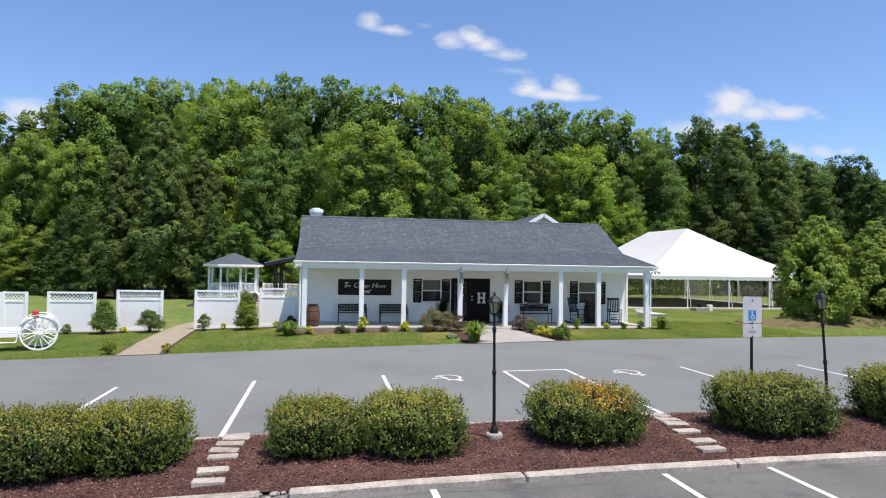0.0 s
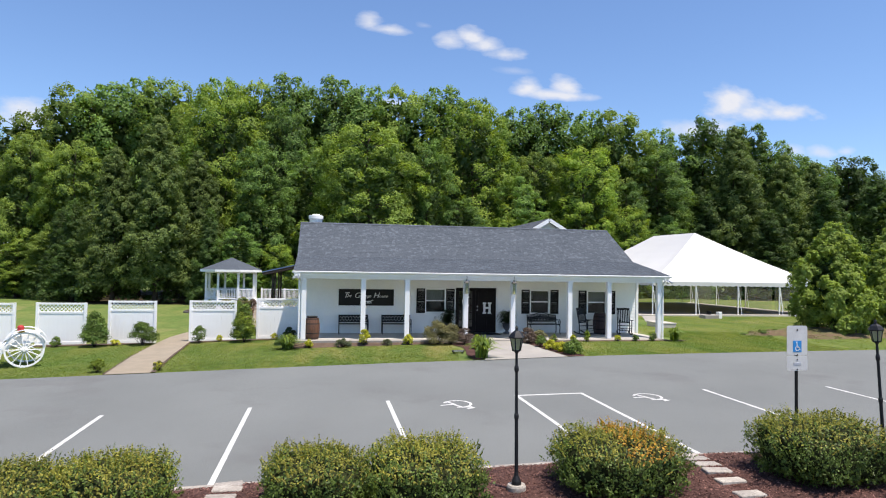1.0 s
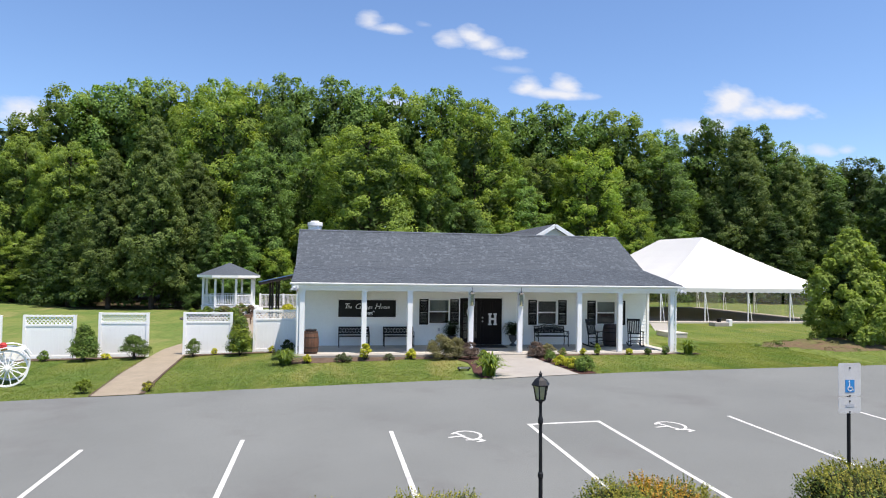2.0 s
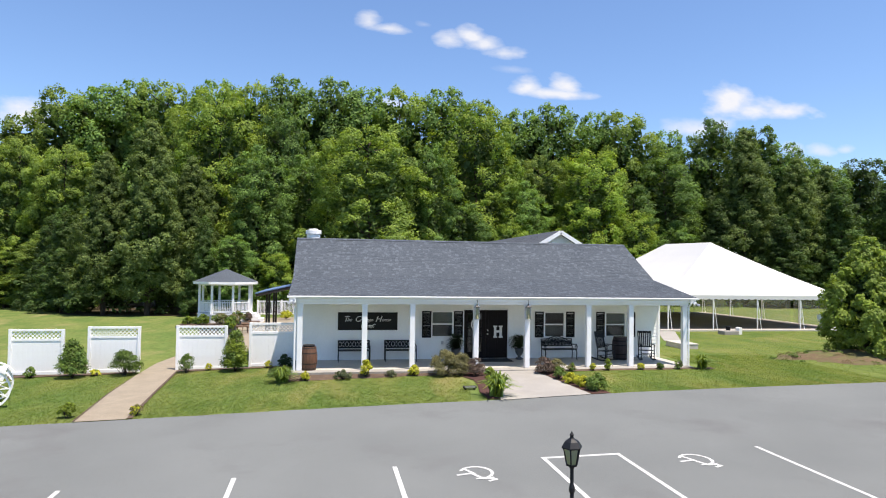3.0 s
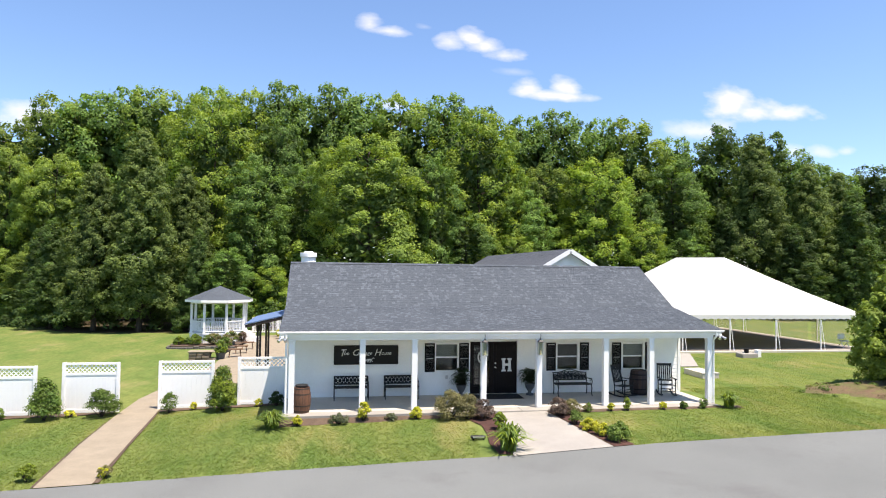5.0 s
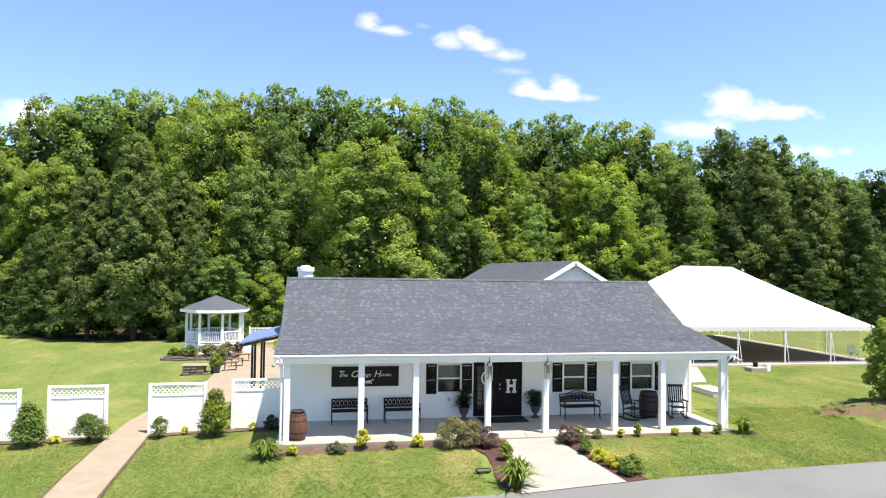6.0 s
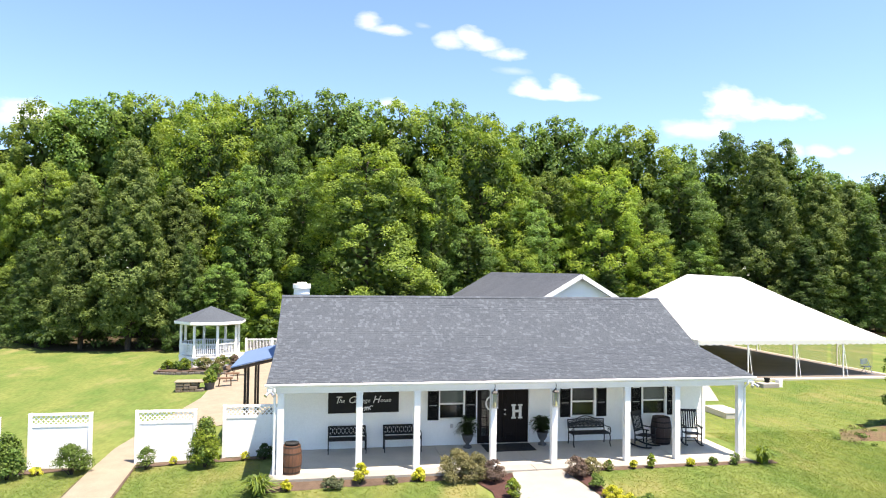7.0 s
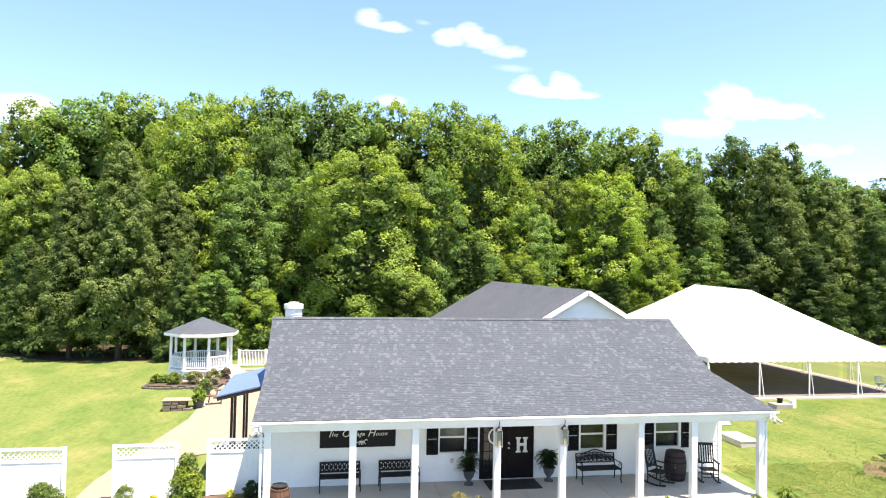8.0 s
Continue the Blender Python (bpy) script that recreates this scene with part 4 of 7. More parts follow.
for x0, x1, zb, zt in ((-18.0, -16.1, -0.62, 1.12), (-15.8, -13.1 - 0.55, -0.6, 1.17), (-14.55 + 0.9, -12.66, -0.6, 1.2), (-11.9, -9.95, -0.55, 1.22), (-9.12, -7.2, -0.5, 1.32), (-5.88, -3.93, -0.44, 1.35)):
    if x1 - x0 > 0.6:
        fence_panel(x0, x1, 3.36, zb, zt)
fence_panel(-3.09, -1.25, 3.3, -0.32, 1.47)


# ---- tent ----
tent = thing("event_tent", (0, 0, 0), "large white hip-roofed event tent on slab", "tent")
TX0, TX1, TY0, TY1, TZ, TPZ = 21.7, 34.5, 15.0, 31.8, 2.28, 5.97
PK = [(27.6, 19.7), (28.3, 27.4)]   # the ridge runs back from the front edge
bm = bmesh.new()


def tent_face(p0, p1, q0, q1, n=14, m=8):
    """A sagging roof panel between the eave p0-p1 and the ridge q0-q1."""
    g = []
    for i in range(m + 1):
        f = i / m
        row = []
        for j in range(n + 1):
            s = j / n
            e = Vector(p0).lerp(Vector(p1), s)
            r = Vector(q0).lerp(Vector(q1), s)
            p = e.lerp(r, f)
            p.z -= 0.16 * math.sin(math.pi * f) * (1 if 0 < s < 1 else 0.7)
            row.append(bm.verts.new(p))
        g.append(row)
    for a_, b_ in zip(g, g[1:]):
        for j in range(n):
            bm.faces.new((a_[j], a_[j + 1], b_[j + 1], b_[j]))


c = [(TX0, TY0, TZ), (TX1, TY0, TZ), (TX1, TY1, TZ), (TX0, TY1, TZ)]
r0, r1 = (*PK[0], TPZ), (*PK[1], TPZ + 0.15)
tent_face(c[0], c[1], r0, r0)
tent_face(c[1], c[2], r0, r1)
tent_face(c[2], c[3], r1, r1)
tent_face(c[3], c[0], r1, r0)
bmesh.ops.remove_doubles(bm, verts=bm.verts, dist=0.002)
bmesh.ops.dissolve_degenerate(bm, edges=bm.edges[:], dist=0.002)
bmesh.ops.recalc_face_normals(bm, faces=bm.faces[:])
bmesh.ops.solidify(bm, geom=bm.faces[:], thickness=0.012)
part("canopy", bm, TENT_VINYL, tent)
for p, q in zip(c, c[1:] + c[:1]):
    bm = bmesh.new()
    p, q = Vector(p), Vector(q)
    nseg = round((q - p).length / 0.12)
    nrm = Vector((0, 0, 1)).cross(q - p).normalized() * 0.006
    prev = None
    for k in range(nseg + 1):
        e = p.lerp(q, k / nseg)
        drop = 0.24 + 0.06 * abs(math.sin(math.pi * k / 4))
        cur = [bm.verts.new(e + nrm * s + Vector((0, 0, z))) for s in (-1, 1) for z in (0.0, -drop)]
        if prev:
            bm.faces.new((prev[0], cur[0], cur[1], prev[1]))
            bm.faces.new((prev[2], prev[3], cur[3], cur[2]))
            bm.faces.new((prev[1], cur[1], cur[3], prev[3]))
        prev = cur
    part("valance", bm, TENT_VINYL, tent, "scalloped white valance")
for (ax, ay), (bx, by) in [((x, TY1 - 0.06), (x + 3.14, TY1 - 0.06)) for x in frange(TX0, TX1 - 1, 3.2)] + [((TX1 - 0.06, y), (TX1 - 0.06, y + 3.5)) for y in (16.2, 20.0, 23.8, 27.6)]:
    bm = bmesh.new()   # clear side walls hang on the far sides, slightly rippled
    prev = None
    for k in range(13):
        f = k / 12
        w = 0.008 * math.sin(9 * f + ax) + 0.005 * math.sin(23 * f)
        px, py = ax + (bx - ax) * f + (w if ax == bx else 0), ay + (by - ay) * f + (w if ay == by else 0)
        cur = [bm.verts.new((px, py, 0.08)), bm.verts.new((px, py, TZ - 0.1))]
        if prev:
            bm.faces.new((prev[0], cur[0], cur[1], prev[1]))
        prev = cur
    wall = part("side_wall", bm, CLEAR_VINYL, tent, "clear vinyl side wall", True)
    wall.visible_shadow = False
legs = [(x, TY0 + 0.05) for x in frange(TX0, TX1, 3.2)] + [(x, TY1) for x in frange(TX0, TX1, 3.2)] + [(tx, y) for tx in (TX0, TX1) for y in (19.2, 23.4, 27.6)]
for lx, ly in legs:
    bm = bmesh.new()
    rod(bm, (lx, ly, ground_z(lx, ly)), (lx, ly, TZ - 0.01), 0.042, 0.042, 8)
    rod(bm, (lx, ly, ground_z(lx, ly)), (lx, ly, ground_z(lx, ly) + 0.02), 0.14, 0.14, 10)
    part("pole", bm, WHITE, tent)
    bm = bmesh.new()
    rod(bm, (lx + 0.2, ly - 0.14, ground_z(lx, ly) + 0.05), (lx, ly, TZ - 0.05), 0.02, 0.02, 5)
    part("strap", bm, VINYL, tent)
bm = bmesh.new()
box(bm, 18.5, 14.8, -0.2, 34.6, 31.6, 0.06)
piece("slab", bm, material("dark_slab", (0.19, 0.162, 0.142), 0.85, (0.15, 0.13, 0.115), 0.6, 30, 0.5, 0.2, 60), label="dark floor slab under the tent", category="floor slab", kind="structure")
bm = bmesh.new()
box(bm, 18.3, 14.5, -0.2, 34.9, 14.79, 0.075, 0.02)
box(bm, 34.61, 14.8, -0.2, 34.9, 31.9, 0.075, 0.02)
box(bm, 18.3, 31.61, -0.2, 34.6, 31.9, 0.075, 0.02)
piece("slab_border", bm, PORCH_CONC, label="pale concrete border round the tent floor", category="kerb", kind="structure")
# ---- trees ----
def leaf_tris(rng, centers, normals, length, width, jitter=0.5):
    return leaf_quads(rng, centers, normals, length, width * 2, jitter)[:, :3]


def crown_profile(u, shape):
    """Crown radius at the relative height u, 1 at the widest."""
    if shape == "broad":
        return np.clip(1 - (np.abs(u - 0.42) / 0.62) ** 3, 0.08, 1) ** 0.6
    if shape == "column":
        return np.clip(1 - (np.abs(u - 0.45) / 0.6) ** 3.4, 0.08, 1) ** 0.6
    if shape == "plume":
        return np.clip((1 - u) ** 0.55, 0.08, 1) * np.clip(0.8 + u * 0.9, 0, 1)
    return np.clip((1 - u) ** 0.66, 0.06, 1) * np.clip(0.72 + u * 1.2, 0, 1)


def crown_mesh(name, seed, radius, base, top, boughs, clumps, per, leaf, mats, shape="broad", size=(0.22, 0.34), tall=0.95, heart=1500):
    """A tree crown: rounded boughs round the trunk, each a cushion of leaf clumps, with shaded gaps between them. It is densest on the
    side that faces out of the wood (-y). Returns the mesh and the bough centres."""
    rng = np.random.default_rng(seed)
    u = (np.arange(boughs) + rng.uniform(0.1, 0.9, boughs)) / boughs
    u = u ** (0.95 if shape in ("broad", "column") else 1.2)
    a = np.arange(boughs) * 2.39996 + rng.normal(0, 0.35, boughs)
    ph = rng.uniform(0, 6.28, 4)
    lob = 1 + 0.19 * np.sin(2 * a + ph[0] + 4 * u) + 0.16 * np.sin(3 * a + ph[1] - 6 * u) + 0.08 * np.sin(12 * u + ph[2])
    br = radius * rng.uniform(size[0], size[1], boughs) * (1 - 0.22 * u)
    r = np.maximum(0, radius * crown_profile(u, shape) * lob - br * 0.75) * rng.uniform(0.82, 1.0, boughs)
    bc = np.stack([r * np.cos(a), r * np.sin(a), base + (top - base) * u - br * 0.3], 1)
    out = np.stack([np.cos(a), np.sin(a), np.zeros(boughs)], 1)
    # clumps over the outer and upper side of each bough
    k = np.repeat(np.arange(boughs), clumps)
    d = sphere_dirs(rng, len(k)) + out[k] * 0.5 + np.array([0, 0, 0.45])
    d /= np.linalg.norm(d, axis=1, keepdims=True)
    keep = rng.uniform(0, 1, len(k)) < np.where(out[k][:, 1] + 0.6 * d[:, 1] > 0.45, 0.4, 1.0)
    k, d = k[keep], d[keep]
    reach = br[k] * rng.uniform(0.5, 0.86, len(k))
    cs = bc[k] + d * reach[:, None] * np.array([1, 1, tall])
    cr = br[k] * rng.uniform(0.26, 0.42, len(k))
    # leaves over the clumps
    j = np.repeat(np.arange(len(k)), per)
    e = sphere_dirs(rng, len(j)) + 0.35 * d[j]
    e /= np.linalg.norm(e, axis=1, keepdims=True)
    pos = cs[j] + e * (cr[j] * rng.uniform(0.55, 1.12, len(j)))[:, None]
    nor = 0.6 * e + 0.45 * d[j] + 0.2 * out[k][j] + np.array([0, 0, 0.38])
    q = [leaf_tris(rng, pos, nor, leaf, leaf * 0.62, 0.32)]
    # Paler leaves favour upward clumps: new tips, with sun painted in.
    paler = rng.uniform(0, 1, len(k)) < np.clip(0.3 + 0.5 * d[:, 2], 0.06, 0.8)
    pick = [paler[j].astype(int) if len(mats) > 1 else np.zeros(len(j), int)]
    # thin sprays that break the outline
    n = len(j) // 26
    i = rng.integers(0, len(k), n)
    spray = cs[i] + d[i] * (cr[i] * rng.uniform(0.8, 1.3, n))[:, None] + rng.normal(0, 0.02 * radius, (n, 3))
    q.append(leaf_tris(rng, spray, d[i] + np.array([0, 0, 0.4]), leaf, leaf * 0.6, 0.5))
    pick.append(np.zeros(n, int))
    # darker leaves further in: the crown's inner shade is put into their colour
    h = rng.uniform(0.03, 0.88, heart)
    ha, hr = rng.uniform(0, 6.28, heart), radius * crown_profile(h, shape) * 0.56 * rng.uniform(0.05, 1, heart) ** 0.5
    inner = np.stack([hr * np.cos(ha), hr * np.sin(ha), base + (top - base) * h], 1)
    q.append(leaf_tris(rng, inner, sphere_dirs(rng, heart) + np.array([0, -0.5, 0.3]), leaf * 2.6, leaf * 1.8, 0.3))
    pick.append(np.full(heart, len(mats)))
    q = np.concatenate(q)
    q[..., 2] *= top / np.percentile(q[..., 2], 99.9)
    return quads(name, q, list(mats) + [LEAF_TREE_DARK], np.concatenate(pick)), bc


def trunk_mesh(name, seed, height, r, centers, limbs=14, top=0.8):
    rng = random.Random(seed)
    bm = bmesh.new()
    pts = [Vector((0, 0, -0.3))]
    for k in range(1, 7):
        z = height * top * k / 6
        pts.append(Vector((rng.uniform(-0.16, 0.16) * k / 3, rng.uniform(-0.16, 0.16) * k / 3, z)))
    for k in range(6):
        rod(bm, pts[k], pts[k + 1], r * (1 - k / 7.2) * (1.25 if k == 0 else 1), r * (1 - (k + 1) / 7.2), 8, False)
    order = list(range(len(centers)))
    rng.shuffle(order)
    for i in order[:limbs]:
        c = Vector(centers[i])
        z = max(0.1 * height, c.z - 0.35 * Vector((c.x, c.y, 0)).length - 0.5)
        f = min(5.99, max(0, z / (height * top) * 6))
        a = pts[int(f)].lerp(pts[int(f) + 1], f - int(f))
        m = a.lerp(c, 0.5) + Vector((0, 0, -0.06 * (c - a).length))
        rod(bm, a, m, r * 0.3, r * 0.18, 5, False)
        rod(bm, m, c, r * 0.18, r * 0.05, 5, False)
    return to_mesh(name, bm, BARK, True)


def tree_kind(seed, radius, base, mats, shape="broad", boughs=80, clumps=16, per=26, leaf=0.22, **kw):
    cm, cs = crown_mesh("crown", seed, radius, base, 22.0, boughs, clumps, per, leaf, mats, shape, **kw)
    return cm, trunk_mesh("trunk", seed, 22.0, 0.26, cs, 24, 0.9), radius


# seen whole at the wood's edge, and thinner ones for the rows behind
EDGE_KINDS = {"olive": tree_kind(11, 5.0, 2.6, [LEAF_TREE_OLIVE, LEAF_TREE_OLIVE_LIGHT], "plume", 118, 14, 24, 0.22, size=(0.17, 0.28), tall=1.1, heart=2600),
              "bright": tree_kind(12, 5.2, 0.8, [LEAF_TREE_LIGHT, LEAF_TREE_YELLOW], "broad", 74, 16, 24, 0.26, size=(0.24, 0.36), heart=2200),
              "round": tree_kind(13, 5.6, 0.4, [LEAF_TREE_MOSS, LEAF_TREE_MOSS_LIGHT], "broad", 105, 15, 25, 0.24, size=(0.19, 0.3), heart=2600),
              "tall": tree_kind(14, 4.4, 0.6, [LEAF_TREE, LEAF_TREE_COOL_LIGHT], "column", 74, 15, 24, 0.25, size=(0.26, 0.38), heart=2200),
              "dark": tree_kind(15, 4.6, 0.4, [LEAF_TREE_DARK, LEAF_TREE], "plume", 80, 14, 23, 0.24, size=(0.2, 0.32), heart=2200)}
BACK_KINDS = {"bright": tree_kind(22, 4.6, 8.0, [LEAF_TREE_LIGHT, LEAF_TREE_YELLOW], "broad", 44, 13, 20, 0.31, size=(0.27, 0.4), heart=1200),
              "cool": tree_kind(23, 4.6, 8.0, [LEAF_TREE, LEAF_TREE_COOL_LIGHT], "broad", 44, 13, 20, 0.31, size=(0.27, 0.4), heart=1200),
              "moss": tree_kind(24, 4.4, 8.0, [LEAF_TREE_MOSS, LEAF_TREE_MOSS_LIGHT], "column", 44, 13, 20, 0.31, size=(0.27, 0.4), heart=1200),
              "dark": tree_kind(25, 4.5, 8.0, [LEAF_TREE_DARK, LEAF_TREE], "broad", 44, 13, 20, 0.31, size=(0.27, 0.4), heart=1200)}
TREE_LABELS = {"olive": "tall dull green cedar with fine dense foliage", "bright": "tall yellow-green broad-leaved tree in summer leaf", "round": "broad rounded moss-green tree in full leaf",
               "tall": "tall narrow blue-green woodland tree in full leaf", "dark": "dark green shaded woodland tree", "cool": "tall blue-green woodland tree in full leaf",
               "moss": "mid-green woodland tree in full leaf"}


def plant_tree(kinds, kind, x, y, height, radius, turn=0.0, label=""):
    cm, tm, r = kinds[kind]
    t = thing("tree", (x, y, ground_z(x, y)), label or TREE_LABELS[kind], "tree", "woodland trees")
    w, s = radius / r, height / 22.0
    flip = -1 if int(x * 10) % 2 else 1
    for nm, me in (("trunk", tm), ("crown", cm)):
        p = part(nm, me, None, t)
        p.matrix_local = pose(0, 0, 0, 0, 0, turn) @ Matrix.Diagonal((w * flip, w, s, 1))


trng = random.Random(5)


def wood_edge(x):
    return smooth_lerp(x, [(-50, 49), (-30, 45.5), (-25.5, 40), (-21, 34.2), (-9, 32.8), (-4, 34.2), (10, 34.5), (20, 38), (36, 42), (48, 40.5), (60, 38.5), (90, 34)])


# cedars and other dull, dense trees of the edge: kind, x, y, height, crown radius
for kd, x, y, hgt, rad in (("olive", -15.4, 37.2, 17.2, 4.3), ("olive", -19.2, 37.8, 14.2, 3.6), ("dark", -23.4, 40.2, 9.6, 2.8), ("olive", -12.4, 39.6, 14.4, 3.6), ("dark", -10.5, 35.6, 8.6, 2.1),
                           ("olive", 48.7, 46.0, 20.8, 5.4), ("olive", 54.6, 44.6, 17.6, 4.6), ("dark", 57.6, 41.4, 14.6, 4.2), ("dark", 64.5, 41.5, 15.4, 4.6), ("dark", 50.2, 41.6, 10.4, 4.0),
                           ("dark", 45.0, 46.0, 12.4, 3.6), ("olive", 60.5, 47.0, 17.2, 4.6), ("dark", 71.5, 44.0, 17.0, 5.0)):
    plant_tree(EDGE_KINDS, kd, x, y, hgt, rad, trng.uniform(-40, 40))
# broad-leaved trees of the edge
for kd, x, y, hgt, rad in (("round", 3.9, 39.6, 17.5, 6.1), ("bright", -11.2, 47.0, 23.0, 5.2), ("round", -26.7, 49.5, 16.6, 4.4), ("tall", -6.4, 39.4, 15.4, 3.4), ("tall", -1.9, 43.0, 15.2, 3.4),
                           ("tall", -4.8, 49.0, 21.8, 3.7), ("tall", 10.2, 42.0, 16.6, 2.8), ("bright", 16.3, 47.5, 22.4, 5.3), ("bright", 29.5, 46.6, 17.5, 5.2), ("round", 24.4, 50.0, 17.2, 4.6),
                           ("tall", 41.0, 50.6, 18.2, 5.0), ("bright", -15.2, 50.5, 21.4, 3.8), ("tall", 36.4, 49.5, 14.0, 3.6), ("tall", 21.2, 45.6, 13.5, 3.4), ("round", -31.8, 51.0, 17.2, 4.2)):
    plant_tree(EDGE_KINDS, kd, x, y, hgt, rad, trng.uniform(-40, 40))
# low trees before and between them
for kd, x, y, hgt, rad in (("round", -27.6, 46.4, 6.8, 3.4), ("bright", -31.2, 47.4, 5.6, 2.8), ("round", -23.9, 43.0, 4.6, 2.2), ("tall", -8.2, 35.4, 7.0, 2.3), ("round", 7.4, 37.2, 6.4, 2.8),
                           ("bright", -4.6, 37.0, 5.4, 2.2), ("tall", 13.8, 42.0, 10.5, 3.2), ("bright", 19.2, 42.4, 8.6, 3.0), ("bright", 34.2, 45.0, 10.6, 3.2), ("tall", 39.4, 45.6, 9.0, 3.2),
                           ("dark", -25.6, 43.6, 9.0, 3.0), ("dark", 28.4, 42.6, 7.0, 3.0)):
    plant_tree(EDGE_KINDS, kd, x, y, hgt, rad, trng.uniform(-40, 40), "low understorey tree at the wood's edge")
# tall trees behind, whose tops make the skyline: x, height
for x, hgt in ((-34.2, 21.0), (-29.4, 24.4), (-25.9, 25.0), (-21.9, 26.0), (-18.6, 25.8), (-12.9, 26.5), (-8.9, 26.0), (-5.0, 27.2), (0.8, 27.1), (4.4, 26.0), (8.6, 26.0), (14.1, 26.4), (18.4, 25.2),
               (24.2, 24.5), (28.4, 25.3), (34.2, 24.7), (37.6, 24.7), (44.0, 22.6), (50.3, 24.0), (56.8, 23.8), (61.0, 21.8), (66.2, 20.0), (74.2, 20.2)):
    if x > 40:
        k = trng.choice(("dark", "cool", "dark"))
    else:
        k = trng.choice(("cool", "moss", "cool", "moss"))
    plant_tree(BACK_KINDS, k, x, 56.0 + trng.uniform(-0.6, 0.6), hgt, 4.7 * trng.uniform(0.9, 1.15), trng.uniform(-40, 40))
SKYLINE = [(-46, 17), (-34, 20.5), (-29, 23.8), (-22, 25), (-5, 26), (5, 25.2), (14, 25.4), (24, 23.8), (36, 23.8), (44, 22), (54, 22.4), (61, 20.8), (70, 17.4), (80, 19)]
x = -44.0
while x < 84:   # a closed row between and below those tops
    hgt = smooth_lerp(x, SKYLINE) * trng.uniform(0.84, 0.93)
    k = trng.choice(("dark", "dark", "cool")) if x > 42 else trng.choice(("cool", "moss", "dark"))
    plant_tree(BACK_KINDS, k, x, 58.5 + trng.uniform(-1.2, 1.2), hgt, hgt * 0.2 * trng.uniform(0.9, 1.1), trng.uniform(-40, 40))
    x += 4.6 * trng.uniform(0.8, 1.2)

# undergrowth along the wood's edge
rng = np.random.default_rng(3)
cx = rng.uniform(-45, 80, 560)
cs = np.stack([cx, [wood_edge(x) + rng.uniform(3.2 if -20.5 < x < -11 else 0.3, 9.5) for x in cx], rng.uniform(0.1, 2.6, 560) - 0.5], 1)
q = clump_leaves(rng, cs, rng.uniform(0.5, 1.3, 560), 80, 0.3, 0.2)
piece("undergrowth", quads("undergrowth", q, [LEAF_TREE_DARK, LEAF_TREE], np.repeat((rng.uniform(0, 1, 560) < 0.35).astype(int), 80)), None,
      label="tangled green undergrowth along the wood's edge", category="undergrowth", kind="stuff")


bm = sheet("forest_floor", frange(-60, 100, 2.0), lambda x: (wood_edge(x) + 2.2 + 0.5 * noise.noise((x * 0.4, 2.0, 0)), 75.0, 8), 0.012, None)
piece("forest_floor", bm, LITTER, label="brown leaf litter under the trees", category="forest floor", kind="structure", smooth=True)
# dark clumps added so the wood's inside looks shaded
cx = rng.uniform(-34, 6, 300)
cs = np.stack([cx, [wood_edge(x) + rng.uniform(12 if -21 < x < -10 else 8, 16) for x in cx], rng.uniform(-0.2, 8.5, 300)], 1)
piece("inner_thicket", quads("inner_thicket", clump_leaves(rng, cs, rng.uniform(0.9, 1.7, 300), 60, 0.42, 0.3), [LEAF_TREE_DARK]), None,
      label="dark leaf clumps standing for shade inside the wood", category="undergrowth", kind="stuff")
# dark backdrop leaves: shade of the wood's depth is put into their colour
cx = rng.uniform(-60, 110, 1100)
cs = np.stack([cx, rng.uniform(61, 68, 1100), rng.uniform(0, 17, 1100)], 1)
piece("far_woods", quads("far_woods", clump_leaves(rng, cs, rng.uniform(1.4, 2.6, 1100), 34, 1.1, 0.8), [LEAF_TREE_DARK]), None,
      label="dark backdrop leaves standing for shaded depths of the wood", category="woodland", kind="stuff")


